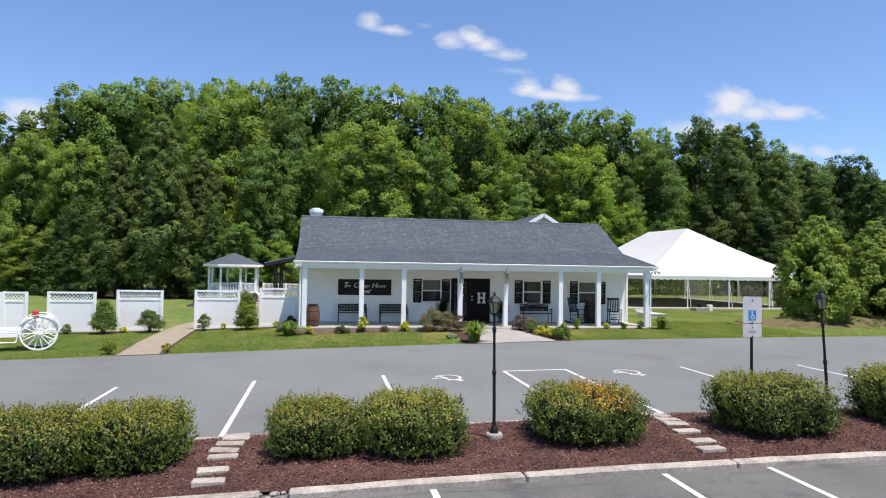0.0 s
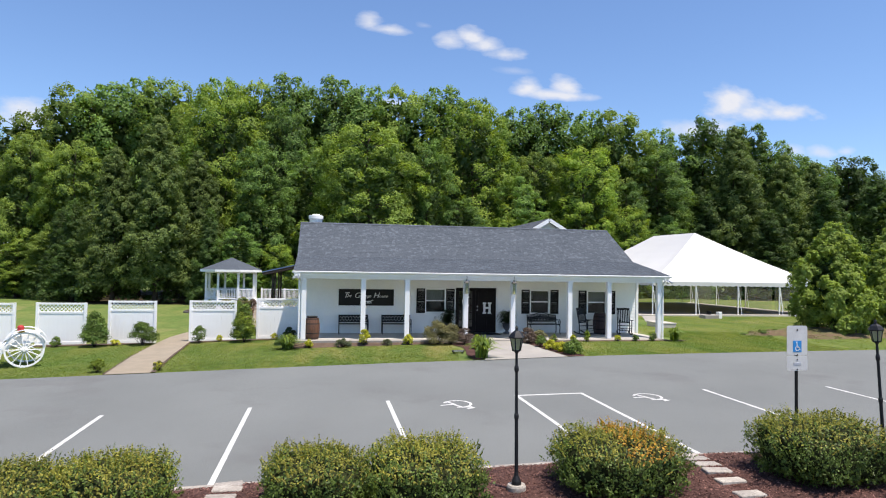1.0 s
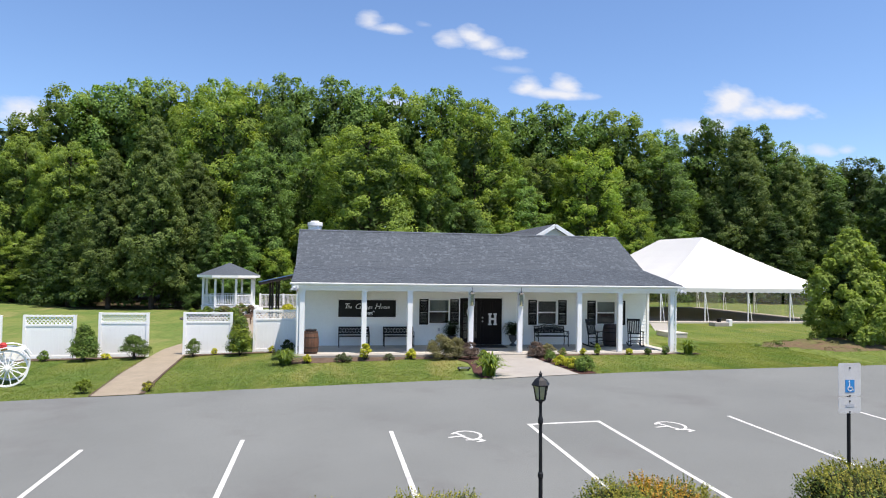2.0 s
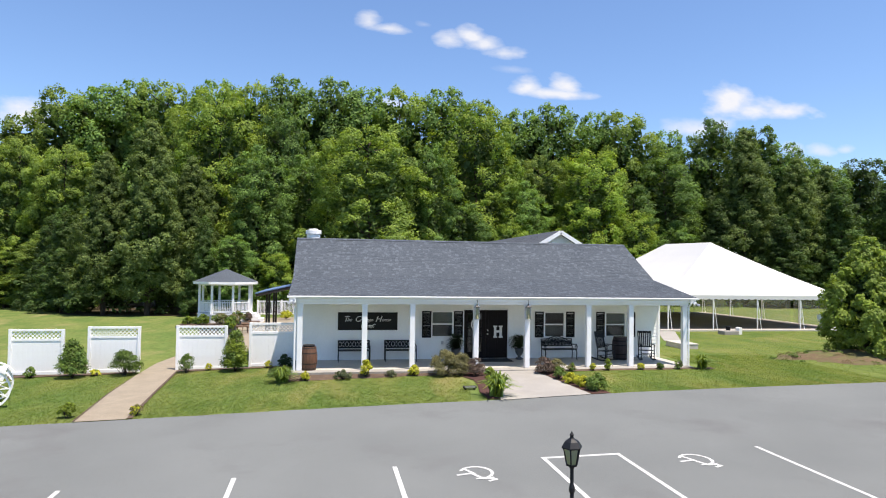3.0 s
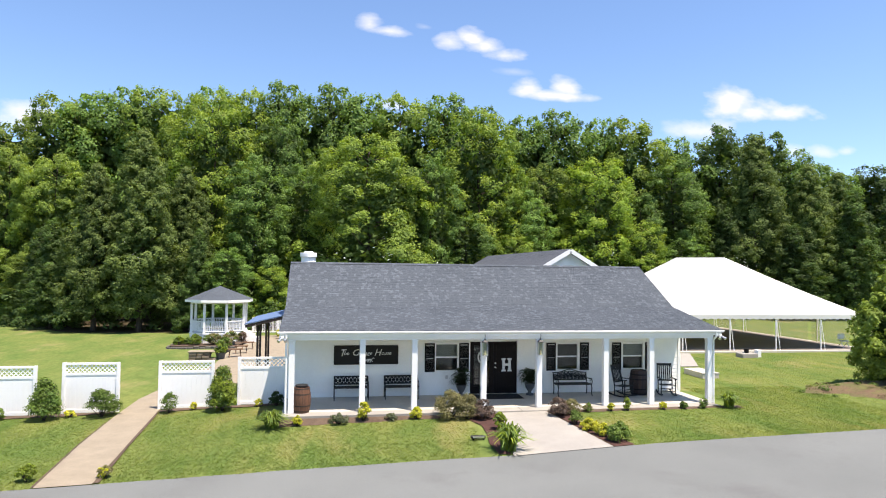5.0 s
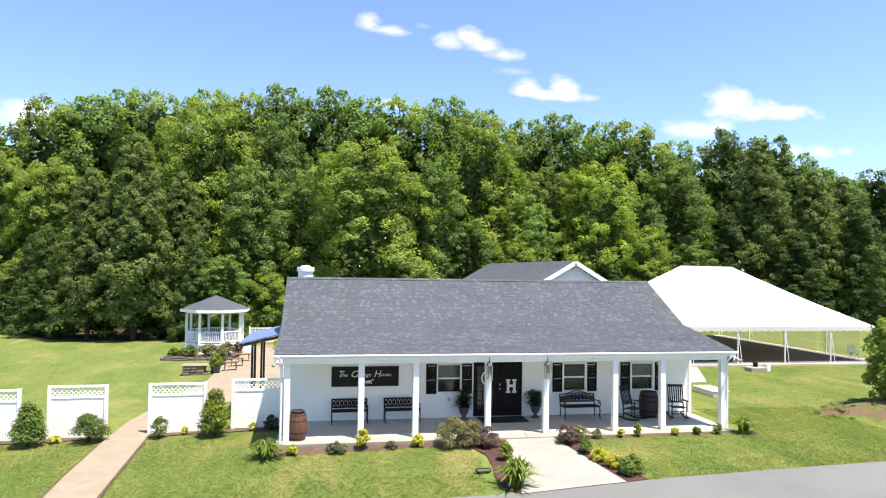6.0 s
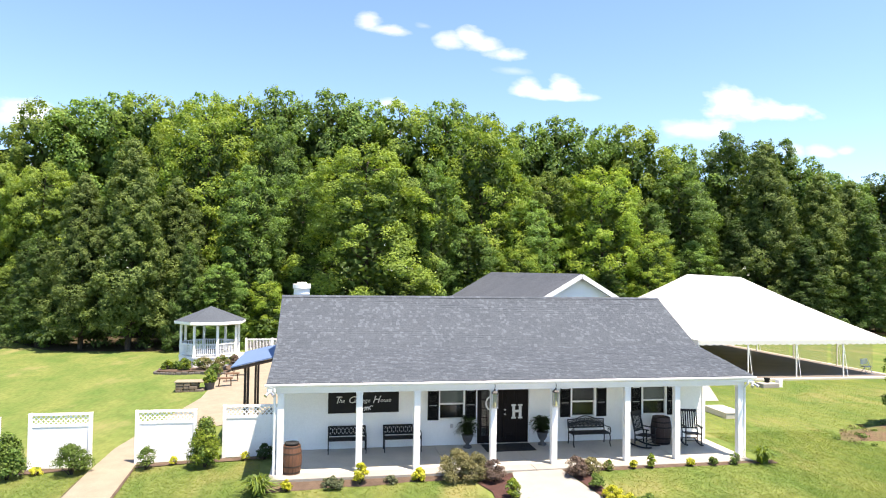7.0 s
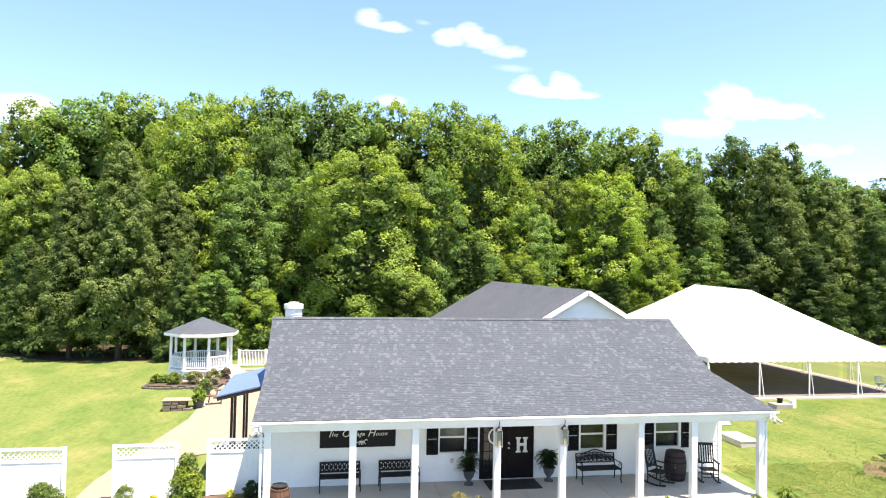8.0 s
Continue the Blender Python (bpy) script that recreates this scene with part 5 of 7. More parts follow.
# ---- hedges on the island ----
def hedge(name, x0, x1, yc, depth, top, seed, mats=None, orange=False, per_m2=1500):
    """A clipped shrub: dense small leaves on a rounded, lumpy form over a dark solid core."""
    rng = np.random.default_rng(seed)
    cx = (x0 + x1) / 2
    zb = ground_z(cx, yc) + island_bump(cx, yc) - 0.03
    hx, hy, hz = (x1 - x0) / 2 * 0.95, depth / 2, (top - zb) * 0.85
    hd = thing(name, (cx, yc, zb), "clipped round evergreen shrub with yellow-green new growth" if not orange else "clipped evergreen shrub with orange-tinged new growth", "shrub", "shrubs on the island")

    def skin(d):
        e = 3.4
        s = (np.abs(d[:, 0] / hx) ** e + np.abs(d[:, 1] / hy) ** e + np.abs(d[:, 2] / (hz * 0.54)) ** e) ** (-1 / e)
        lump = np.array([noise.noise(Vector(v) * 2.6 + Vector((seed, 0, 0))) * 0.15 + noise.noise(Vector(v) * 6.0 + Vector((0, seed, 0))) * 0.17 for v in d])
        return s * (1 + lump)
    # solid core added behind the leaves; its dark colour stands for inner shade
    bm = bmesh.new()
    bmesh.ops.create_icosphere(bm, subdivisions=3, radius=1)
    d = np.array([v.co[:] for v in bm.verts])
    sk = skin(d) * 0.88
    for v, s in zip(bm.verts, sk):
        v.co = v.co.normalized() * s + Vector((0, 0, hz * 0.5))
    part("inner_growth", bm, HEDGE_CORE, hd, "dark solid core standing for inner shade", True)
    area = 2 * (hx * hy * 4 + (hx + hy) * 2 * hz) * 0.8
    n = int(area * per_m2)
    d = sphere_dirs(rng, n * 2)
    s = skin(d)
    keep = rng.uniform(0, 1, len(d)) < (s / s.max()) ** 2
    d, s = d[keep][:n], s[keep][:n]
    depthf = rng.uniform(0.84, 1.04, len(d))
    stick = rng.uniform(0, 1, len(d)) < 0.1 * (d[:, 2] > -0.1)
    depthf = np.where(stick, rng.uniform(1.0, 1.06, len(d)), depthf)
    depthf *= 1 + 0.07 * np.array([2.6 * noise.noise(Vector(v) * 11.0 + Vector((0, 0, seed))) for v in d])
    pos = d * (s * depthf)[:, None] + np.array([0, 0, hz * 0.5])
    pos[:, 2] = np.maximum(pos[:, 2], rng.uniform(0.0, 0.12, len(d)))
    g = np.stack([np.sign(d[:, 0]) * np.abs(d[:, 0] / hx) ** 2 / hx, np.sign(d[:, 1]) * np.abs(d[:, 1] / hy) ** 2 / hy, np.sign(d[:, 2]) * np.abs(d[:, 2] / (hz * 0.54)) ** 2 / hz], 1)
    g /= np.linalg.norm(g, axis=1, keepdims=True) + 1e-9
    lq = leaf_quads(rng, pos, g + np.array([0, 0, 0.3]), 0.042, 0.025, 0.4)
    newg = (rng.uniform(0, 1, len(d)) < np.clip((pos[:, 2] / hz - 0.66) * 1.7, 0.0, 0.55)).astype(int)
    ms = [LEAF_HEDGE, LEAF_HEDGE_TOP]
    if orange:
        ms.append(LEAF_ORANGE)
        patch = (np.abs(pos[:, 0] - 0.16) < 0.3) & (pos[:, 2] > 0.76 * hz) & (rng.uniform(0, 1, len(d)) < 0.5)
        newg = np.where(patch, 2, newg)
    # leafy shoots all over, upright on the top
    ns, nl = int(area * 330), 8
    d2 = sphere_dirs(rng, ns * 2)
    s2 = skin(d2)
    keep = (rng.uniform(0, 1, len(d2)) < (s2 / s2.max()) ** 2) & (d2[:, 2] > -0.45)
    d2, s2 = d2[keep][:ns], s2[keep][:ns]
    ns = len(d2)
    dip = 1 + 0.18 * np.array([noise.noise(Vector(v) * 11.0 + Vector((0, 0, seed))) for v in d2])
    root = d2 * (s2 * dip)[:, None] * 0.96 + np.array([0, 0, hz * 0.5])
    way = d2 * 0.6 + np.array([0, 0, 0.75]) + rng.normal(0, 0.2, (ns, 3))
    along = np.tile(np.linspace(0, 1, nl), ns)[:, None] * np.repeat(rng.uniform(0.04, 0.1, ns), nl)[:, None]
    sp = np.repeat(root, nl, 0) + np.repeat(way, nl, 0) * along
    sq = leaf_quads(rng, sp, np.repeat(d2, nl, 0) * 0.5 + sphere_dirs(rng, ns * nl) * 0.6 + np.array([0, 0, 0.5]), 0.03, 0.018, 0.3)
    young = rng.uniform(0, 1, ns) < np.clip((root[:, 2] / hz - 0.56) * 1.9, 0.01, 0.8)
    kind2 = young.astype(int)
    if orange:
        kind2 = np.where((np.abs(root[:, 0] - 0.16) < 0.3) & (root[:, 2] > 0.76 * hz) & (rng.uniform(0, 1, ns) < 0.65), 2, kind2)
    part("leaves", quads("leaves", np.concatenate([lq, sq]), ms, np.concatenate([newg, np.repeat(kind2, nl)])), None, hd)


hedge("shrub", -4.73, -3.06, -17.87, 1.5, 0.49, 31)
hedge("shrub", -3.35, -1.95, -17.77, 1.45, 0.53, 32)
hedge("shrub", -6.6, -4.97, -17.87, 1.5, 0.49, 30)
hedge("shrub", -0.93, 0.43, -17.67, 1.4, 0.5, 33)
hedge("shrub", 0.39, 1.88, -17.82, 1.5, 0.6, 34)
hedge("shrub", 2.9, 4.72, -17.77, 1.5, 0.68, 35, orange=True)
hedge("shrub", 5.98, 7.88, -17.87, 1.5, 0.82, 36)
hedge("shrub", 8.84, 10.69, -17.77, 1.6, 0.91, 37)
hedge("shrub", 11.64, 13.36, -17.77, 1.6, 0.97, 38)


# ---- street lamps and the parking sign ----
def street_lamp(x, y, lean, sc=1.0):
    z = ground_z(x, y) + island_bump(x, y) - 0.085
    lamp = thing("street_lamp", (x, y, z), "black lantern lamp post on a round concrete foot", "street lamp", "lantern lamps")
    bm = bmesh.new()
    lathe(bm, [(0.14, -0.1), (0.14, 0.13), (0.126, 0.155), (0.0005, 0.156)], 24)
    part("foot", bm, KERB_CONC, lamp, "round concrete foot")
    bm = bmesh.new()
    lathe(bm, [(0.075, 0.155), (0.07, 0.2), (0.035, 0.27), (0.027, 0.32), (0.026, 1.0), (0.036, 1.02), (0.036, 1.06), (0.024, 1.08), (0.022, 1.62), (0.034, 1.64), (0.034, 1.68), (0.02, 1.72), (0.02, 1.86), (0.034, 1.89), (0.0005, 1.895)], 16)
    part("pole", bm, BLACK_METAL, lamp, smooth=False)
    for k in range(6):
        a0 = radians(60 * k)
        bm = bmesh.new()
        rod(bm, (0.0586 * math.cos(a0), 0.0586 * math.sin(a0), 1.898), (0.0957 * math.cos(a0), 0.0957 * math.sin(a0), 2.076), 0.009, 0.009, 5)
        part("lantern_bar", bm, BLACK_METAL, lamp)
    bm = bmesh.new()
    lathe(bm, [(0.0606, 1.895), (0.0684, 1.902), (0.0684, 1.911), (0.0007, 1.912)], 6)
    part("lantern_base", bm, BLACK_METAL, lamp)
    bm = bmesh.new()
    lathe(bm, [(0.1172, 2.070), (0.1221, 2.083), (0.0830, 2.136), (0.0391, 2.162), (0.0244, 2.169), (0.0195, 2.189), (0.0273, 2.202), (0.0117, 2.222), (0.0007, 2.241)], 6)
    part("lantern_cap", bm, BLACK_METAL, lamp)
    for k in range(6):
        a0, a1 = radians(60 * k + 3), radians(60 * k + 57)
        bm = bmesh.new()
        bm.faces.new([bm.verts.new(c) for c in ((0.0566 * math.cos(a0), 0.0566 * math.sin(a0), 1.915), (0.0566 * math.cos(a1), 0.0566 * math.sin(a1), 1.915), (0.0919 * math.cos(a1), 0.0919 * math.sin(a1), 2.069), (0.0919 * math.cos(a0), 0.0919 * math.sin(a0), 2.069))])
        bmesh.ops.solidify(bm, geom=bm.faces[:], thickness=0.003)
        part("pane", bm, FROSTED, lamp, "frosted pale glass pane")
    lamp.matrix_world = pose(x, y, z, 0, lean, 0) @ Matrix.Diagonal((0.92, 0.92, 1.025, 1))


street_lamp(2.4, -17.72, -0.6)
street_lamp(8.2, -17.66, -4.0)

psign = thing("parking_sign", (7.31, -16.9, ground_z(7.31, -16.9) + 0.1), "white and blue accessible parking sign on steel post", "parking sign")
z0 = psign.location.z
bm = bmesh.new()
box(bm, -0.02, 0.006, -0.2, 0.02, 0.04, 1.75, 0.003)
part("post", bm, BLACK_PAINT, psign, "dark steel post")
for nm, za, zb in (("sign_plate", 1.53, 2.0), ("sign_plate", 1.28, 1.515)):
    bm = bmesh.new()
    hw, cr, ring = 0.185, 0.035, []   # plate with rounded corners
    for cx, cz, a0 in ((hw - cr, zb - cr, 0), (cr - hw, zb - cr, 90), (cr - hw, za + cr, 180), (hw - cr, za + cr, 270)):
        ring += [(cx + cr * math.cos(radians(a0 + 18 * k)), 0, cz - z0 + cr * math.sin(radians(a0 + 18 * k))) for k in range(6)]
    bm.faces.new([bm.verts.new(c) for c in ring])
    ext = bmesh.ops.extrude_face_region(bm, geom=bm.faces[:])
    bmesh.ops.translate(bm, verts=[v for v in ext["geom"] if isinstance(v, bmesh.types.BMVert)], vec=(0, 0.005, 0))
    bmesh.ops.recalc_face_normals(bm, faces=bm.faces[:])
    part(nm, bm, SIGN_PLATE, psign)
bm = bmesh.new()
box(bm, -0.075, -0.004, 1.58 - z0, 0.075, -0.0005, 1.76 - z0)
part("blue_field", bm, SIGN_BLUE, psign, "blue square with wheelchair symbol")
bm = bmesh.new()
for k in range(12):
    a0, a1 = radians(120 + 25 * k), radians(120 + 25 * (k + 1))
    bar(bm, (0.035 * math.cos(a0), -0.006, 1.635 - z0 + 0.035 * math.sin(a0)), (0.035 * math.cos(a1), -0.006, 1.635 - z0 + 0.035 * math.sin(a1)), 0.012, 0.003, (0, 1, 0))
bar(bm, (-0.01, -0.006, 1.72 - z0), (-0.005, -0.006, 1.65 - z0), 0.014, 0.003, (0, 1, 0))
bar(bm, (-0.005, -0.006, 1.655 - z0), (0.035, -0.006, 1.65 - z0), 0.012, 0.003, (0, 1, 0))
bar(bm, (0.035, -0.006, 1.65 - z0), (0.05, -0.006, 1.61 - z0), 0.012, 0.003, (0, 1, 0))
rod(bm, (-0.012, -0.007, 1.735 - z0), (-0.012, -0.0045, 1.735 - z0), 0.012, 0.012, 10)
part("wheelchair_symbol", bm, SIGN_WHITE, psign)
SIGN_GREY = material("sign_grey_text", (0.4, 0.42, 0.46), 0.6, None, 5, 40, 0.2)
bm = bmesh.new()
box(bm, -0.07, -0.004, 1.37 - z0, 0.07, -0.0005, 1.41 - z0)
part("text_bar", bm, SIGN_GREY, psign)
for z in (1.93, 1.53, 1.455, 1.3):
    bm = bmesh.new()
    rod(bm, (0, -0.006, z - z0), (0, -0.0005, z - z0), 0.012, 0.012, 10)
    part("bolt", bm, BLACK_PAINT, psign)
# ---- porch furniture ----
def flat_bench(x, y, label):
    """Cast-iron garden bench with a straight lattice back."""
    b = thing("garden_bench", (x, y, 0), label, "bench", "porch benches")
    W = 1.24
    for sx in (0, W):
        bm = bmesh.new()
        tube(bm, [(sx, 0.28, 0), (sx, 0.26, 0.4), (sx, 0.35, 0.8)], 0.022, 6)
        tube(bm, [(sx, -0.2, 0), (sx, -0.17, 0.42), (sx, 0.26, 0.41)], 0.018, 6)
        tube(bm, [(sx, -0.17, 0.42), (sx, -0.18, 0.62), (sx, 0.05, 0.64), (sx, 0.3, 0.6)], 0.016, 6)
        part("side_frame", bm, BLACK_METAL, b)
    bm = bmesh.new()
    for k in range(5):
        bar(bm, (-0.02, -0.16 + 0.1 * k, 0.44), (W + 0.02, -0.16 + 0.1 * k, 0.44), 0.075, 0.022)
    part("seat", bm, BLACK_METAL, b)
    bm = bmesh.new()
    for z, yy in ((0.52, 0.29), (0.78, 0.345)):
        bar(bm, (0, yy, z), (W, yy, z), 0.03, 0.06)
    n = 9
    for k in range(n):
        x0, x1 = W * k / n, W * (k + 1) / n
        bar(bm, (x0, 0.292, 0.53), (x1, 0.34, 0.77), 0.042, 0.012, (0, 1, 0.2))
        bar(bm, (x1, 0.296, 0.53), (x0, 0.344, 0.77), 0.042, 0.012, (0, 1, 0.2))
        xm = (x0 + x1) / 2
        bar(bm, (xm - 0.06, 0.315, 0.65), (xm + 0.06, 0.315, 0.65), 0.06, 0.012, (0, 1, 0.2))
    part("backrest", bm, BLACK_METAL, b, "black lattice backrest")
    return b


flat_bench(0.44, 2.3, "black cast-iron bench with lattice back below the board")
flat_bench(2.3, 2.3, "black cast-iron bench with lattice back on porch")

b = thing("garden_bench", (8.92, 2.2, 0), "black ornate cast-iron bench with arched back", "bench", "porch benches")
W = 1.36
for sx in (0, W):
    bm = bmesh.new()
    tube(bm, [(sx, 0.3, 0), (sx, 0.26, 0.2), (sx, 0.28, 0.42), (sx, 0.38, 0.84)], 0.02, 6)
    tube(bm, [(sx, -0.28, 0), (sx, -0.2, 0.12), (sx, -0.25, 0.3), (sx, -0.2, 0.42), (sx, 0.28, 0.42)], 0.02, 6)
    tube(bm, [(sx, -0.2, 0.42), (sx, -0.28, 0.56), (sx, -0.2, 0.66), (sx, 0.0, 0.63), (sx, 0.33, 0.62)], 0.018, 6)
    tube(bm, [(sx, -0.1, 0.44), (sx, -0.03, 0.54), (sx, -0.1, 0.6), (sx, -0.16, 0.54)], 0.012, 5)
    part("side_frame", bm, BLACK_METAL, b)
bm = bmesh.new()
for k in range(6):
    bar(bm, (-0.02, -0.2 + 0.09 * k, 0.44), (W + 0.02, -0.2 + 0.09 * k, 0.44), 0.07, 0.022)
part("seat", bm, BLACK_METAL, b)
bm = bmesh.new()
arch = []
for k in range(17):
    s = k / 16
    arch.append((W * s, 0.37, 0.8 + 0.13 * math.sin(math.pi * s) ** 1.6 + 0.02 * math.cos(4 * math.pi * s)))
tube(bm, arch, 0.02, 6)
tube(bm, [(0, 0.3, 0.55), (W, 0.3, 0.55)], 0.016, 6)
for k in range(9):
    cx = W * (k + 0.5) / 9
    top = 0.76 + 0.12 * math.sin(math.pi * (k + 0.5) / 9) ** 1.6
    cz, rz = (top + 0.56) / 2, (top - 0.56) / 2
    for rad in (1.0, 0.5):
        loop = [(cx + 0.07 * rad * math.cos(a), 0.3 + 0.07 * (cz + rz * rad * math.sin(a) - 0.55) / 0.3, cz + rz * rad * math.sin(a)) for a in [2 * math.pi * j / 10 for j in range(11)]]
        tube(bm, loop, 0.016, 5)
    tube(bm, [(cx - 0.07, 0.31, 0.57), (cx + 0.07, 0.36, top)], 0.013, 4)
    tube(bm, [(cx + 0.07, 0.31, 0.57), (cx - 0.07, 0.36, top)], 0.013, 4)
part("backrest", bm, BLACK_METAL, b, "black scrollwork arched backrest")


def rocking_chair(x, y, rz, label):
    c = thing("rocking_chair", (x, y, 0), label, "rocking chair", "rocking chairs", rz=rz)
    for sx in (-0.27, 0.27):
        bm = bmesh.new()
        pts = [(sx, -0.42 + 0.98 * k / 8, 0.035 + 0.09 * ((k - 3.6) / 4.4) ** 2) for k in range(9)]
        for p, q in zip(pts, pts[1:]):
            bar(bm, p, q, 0.035, 0.05)
        part("rocker", bm, BLACK_WOOD, c)
        bm = bmesh.new()
        tube(bm, [(sx, -0.22, 0.06), (sx, -0.22, 0.66)], 0.022, 8)
        part("leg", bm, BLACK_WOOD, c)
        bm = bmesh.new()
        tube(bm, [(sx, 0.24, 0.06), (sx, 0.24, 0.44), (sx, 0.42, 1.2)], 0.022, 8)
        part("leg", bm, BLACK_WOOD, c)
        bm = bmesh.new()
        bar(bm, (sx, -0.3, 0.675), (sx, 0.29, 0.655), 0.075, 0.025)
        part("armrest", bm, BLACK_WOOD, c)
    bm = bmesh.new()
    for k in range(6):
        bar(bm, (-0.26, -0.22 + 0.088 * k, 0.43 - 0.006 * k), (0.26, -0.22 + 0.088 * k, 0.43 - 0.006 * k), 0.07, 0.02)
    for yy, z in ((-0.22, 0.2), (0.24, 0.2), (-0.22, 0.3)):
        tube(bm, [(-0.27, yy, z), (0.27, yy, z)], 0.014, 6)
    part("seat", bm, BLACK_WOOD, c)
    for z, yy in ((0.55, 0.266), (1.15, 0.408)):
        bm = bmesh.new()
        bar(bm, (-0.26, yy, z), (0.26, yy, z), 0.03, 0.09 if z > 1 else 0.05)
        part("back_rail", bm, BLACK_WOOD, c)
    bm = bmesh.new()
    bar(bm, (0, 0.268, 0.56), (0, 0.404, 1.13), 0.045, 0.014, (0, 1, 0))
    sl = to_mesh("back_slat", bm, BLACK_WOOD)
    for k in range(6):
        part("back_slat", sl, None, c).location = (-0.2 + 0.08 * k, 0, 0)


rocking_chair(11.48, 1.7, 30, "black wooden rocking chair turned beside a barrel")
rocking_chair(13.3, 1.75, -14, "black slatted wooden rocking chair near porch end")


def barrel(x, y, mat, hoop_mat, label, r=0.3, h=0.86, lid=None):
    k = thing("barrel", (x, y, 0), label, "barrel", "porch barrels")
    n = 18
    for j in range(n):
        a0, a1 = 2 * math.pi * j / n + 0.012, 2 * math.pi * (j + 1) / n - 0.012
        bm = bmesh.new()
        rows = []
        for i in range(9):
            z = h * i / 8
            rr = r * (0.84 + 0.18 * math.sin(math.pi * i / 8))
            rows.append([bm.verts.new((q * math.cos(a), q * math.sin(a), z)) for a in (a0, a1) for q in (rr, rr - 0.025)])
        for p, q in zip(rows, rows[1:]):
            for s, t in ((0, 2), (2, 3), (3, 1), (1, 0)):
                bm.faces.new((p[s], p[t], q[t], q[s]))
        bm.faces.new((rows[0][0], rows[0][1], rows[0][3], rows[0][2]))
        bm.faces.new((rows[-1][0], rows[-1][2], rows[-1][3], rows[-1][1]))
        part("stave", bm, mat, k)
    for zc in (0.06, 0.24, 0.62, 0.8):
        bm = bmesh.new()
        rr = [r * (0.84 + 0.18 * math.sin(math.pi * min(1, max(0, z / h)))) + 0.004 for z in (zc - 0.022, zc + 0.022)]
        lathe(bm, [(rr[0] - 0.006, zc - 0.022), (rr[0], zc - 0.022), (rr[1], zc + 0.022), (rr[1] - 0.006, zc + 0.022)], 28)
        part("hoop", bm, hoop_mat, k)
    bm = bmesh.new()
    lathe(bm, [(0.001, h - 0.05), (r * 0.83, h - 0.05), (r * 0.83, h - 0.03), (0.001, h - 0.03)], 24)
    part("head", bm, mat, k)
    if lid:
        bm = bmesh.new()
        lathe(bm, [(r * 0.6, h - 0.03), (r * 0.72, h + 0.05), (r * 0.7, h + 0.07), (0.001, h + 0.075)], 20)
        part("cover", bm, lid, k, "dark cover on top")


barrel(-0.66, 0.3, BARREL_WOOD, DARK_TIMBER, "brown oak barrel with dark cover beside the post", 0.3, 0.84, RUBBER)
barrel(12.3, 2.1, BARREL_DARK, BLACK_PAINT, "dark brown barrel standing against the wall", 0.36, 0.95)


def fern_urn(x, y, seed):
    u = thing("potted_fern", (x, y, 0), "green fern in a grey pedestal urn", "potted plant", "door ferns")
    bm = bmesh.new()
    lathe(bm, [(0.15, 0), (0.15, 0.05), (0.07, 0.09), (0.06, 0.14), (0.1, 0.18), (0.16, 0.28), (0.19, 0.42), (0.21, 0.44), (0.2, 0.46), (0.17, 0.45), (0.001, 0.42)], 20)
    part("urn", bm, CLAY_URN, u, smooth=True)
    rng = np.random.default_rng(seed)
    qs = []
    for f in range(150):
        a, reach = rng.uniform(0, 6.28), rng.uniform(0.14, 0.5)
        rise = rng.uniform(0.1, 0.66)
        for j in range(14):
            s = (j + 1) / 14
            p = np.array([reach * s * math.cos(a), reach * s * math.sin(a), 0.46 + rise * math.sin(s * 2.3) - 0.12 * s * s])
            for side in (-1, 1):
                w = 0.07 * (1 - 0.6 * s)
                d = np.array([-math.sin(a) * side, math.cos(a) * side, -0.25])
                t = np.array([math.cos(a), math.sin(a), 0.2]) * 0.018
                qs.append([p - t, p + d * w - t * 0.3, p + d * w + t * 0.6, p + t])
    part("fronds", quads("fronds", np.array(qs), [LEAF_FERN]), None, u)


fern_urn(5.2, 2.4, 1)
fern_urn(7.93, 2.45, 2)

bm = bmesh.new()
box(bm, 5.75, 1.75, 0.001, 7.5, 2.7, 0.016, 0.004)
piece("doormat", bm, RUBBER, label="large black rubber mat before the door", category="doormat")


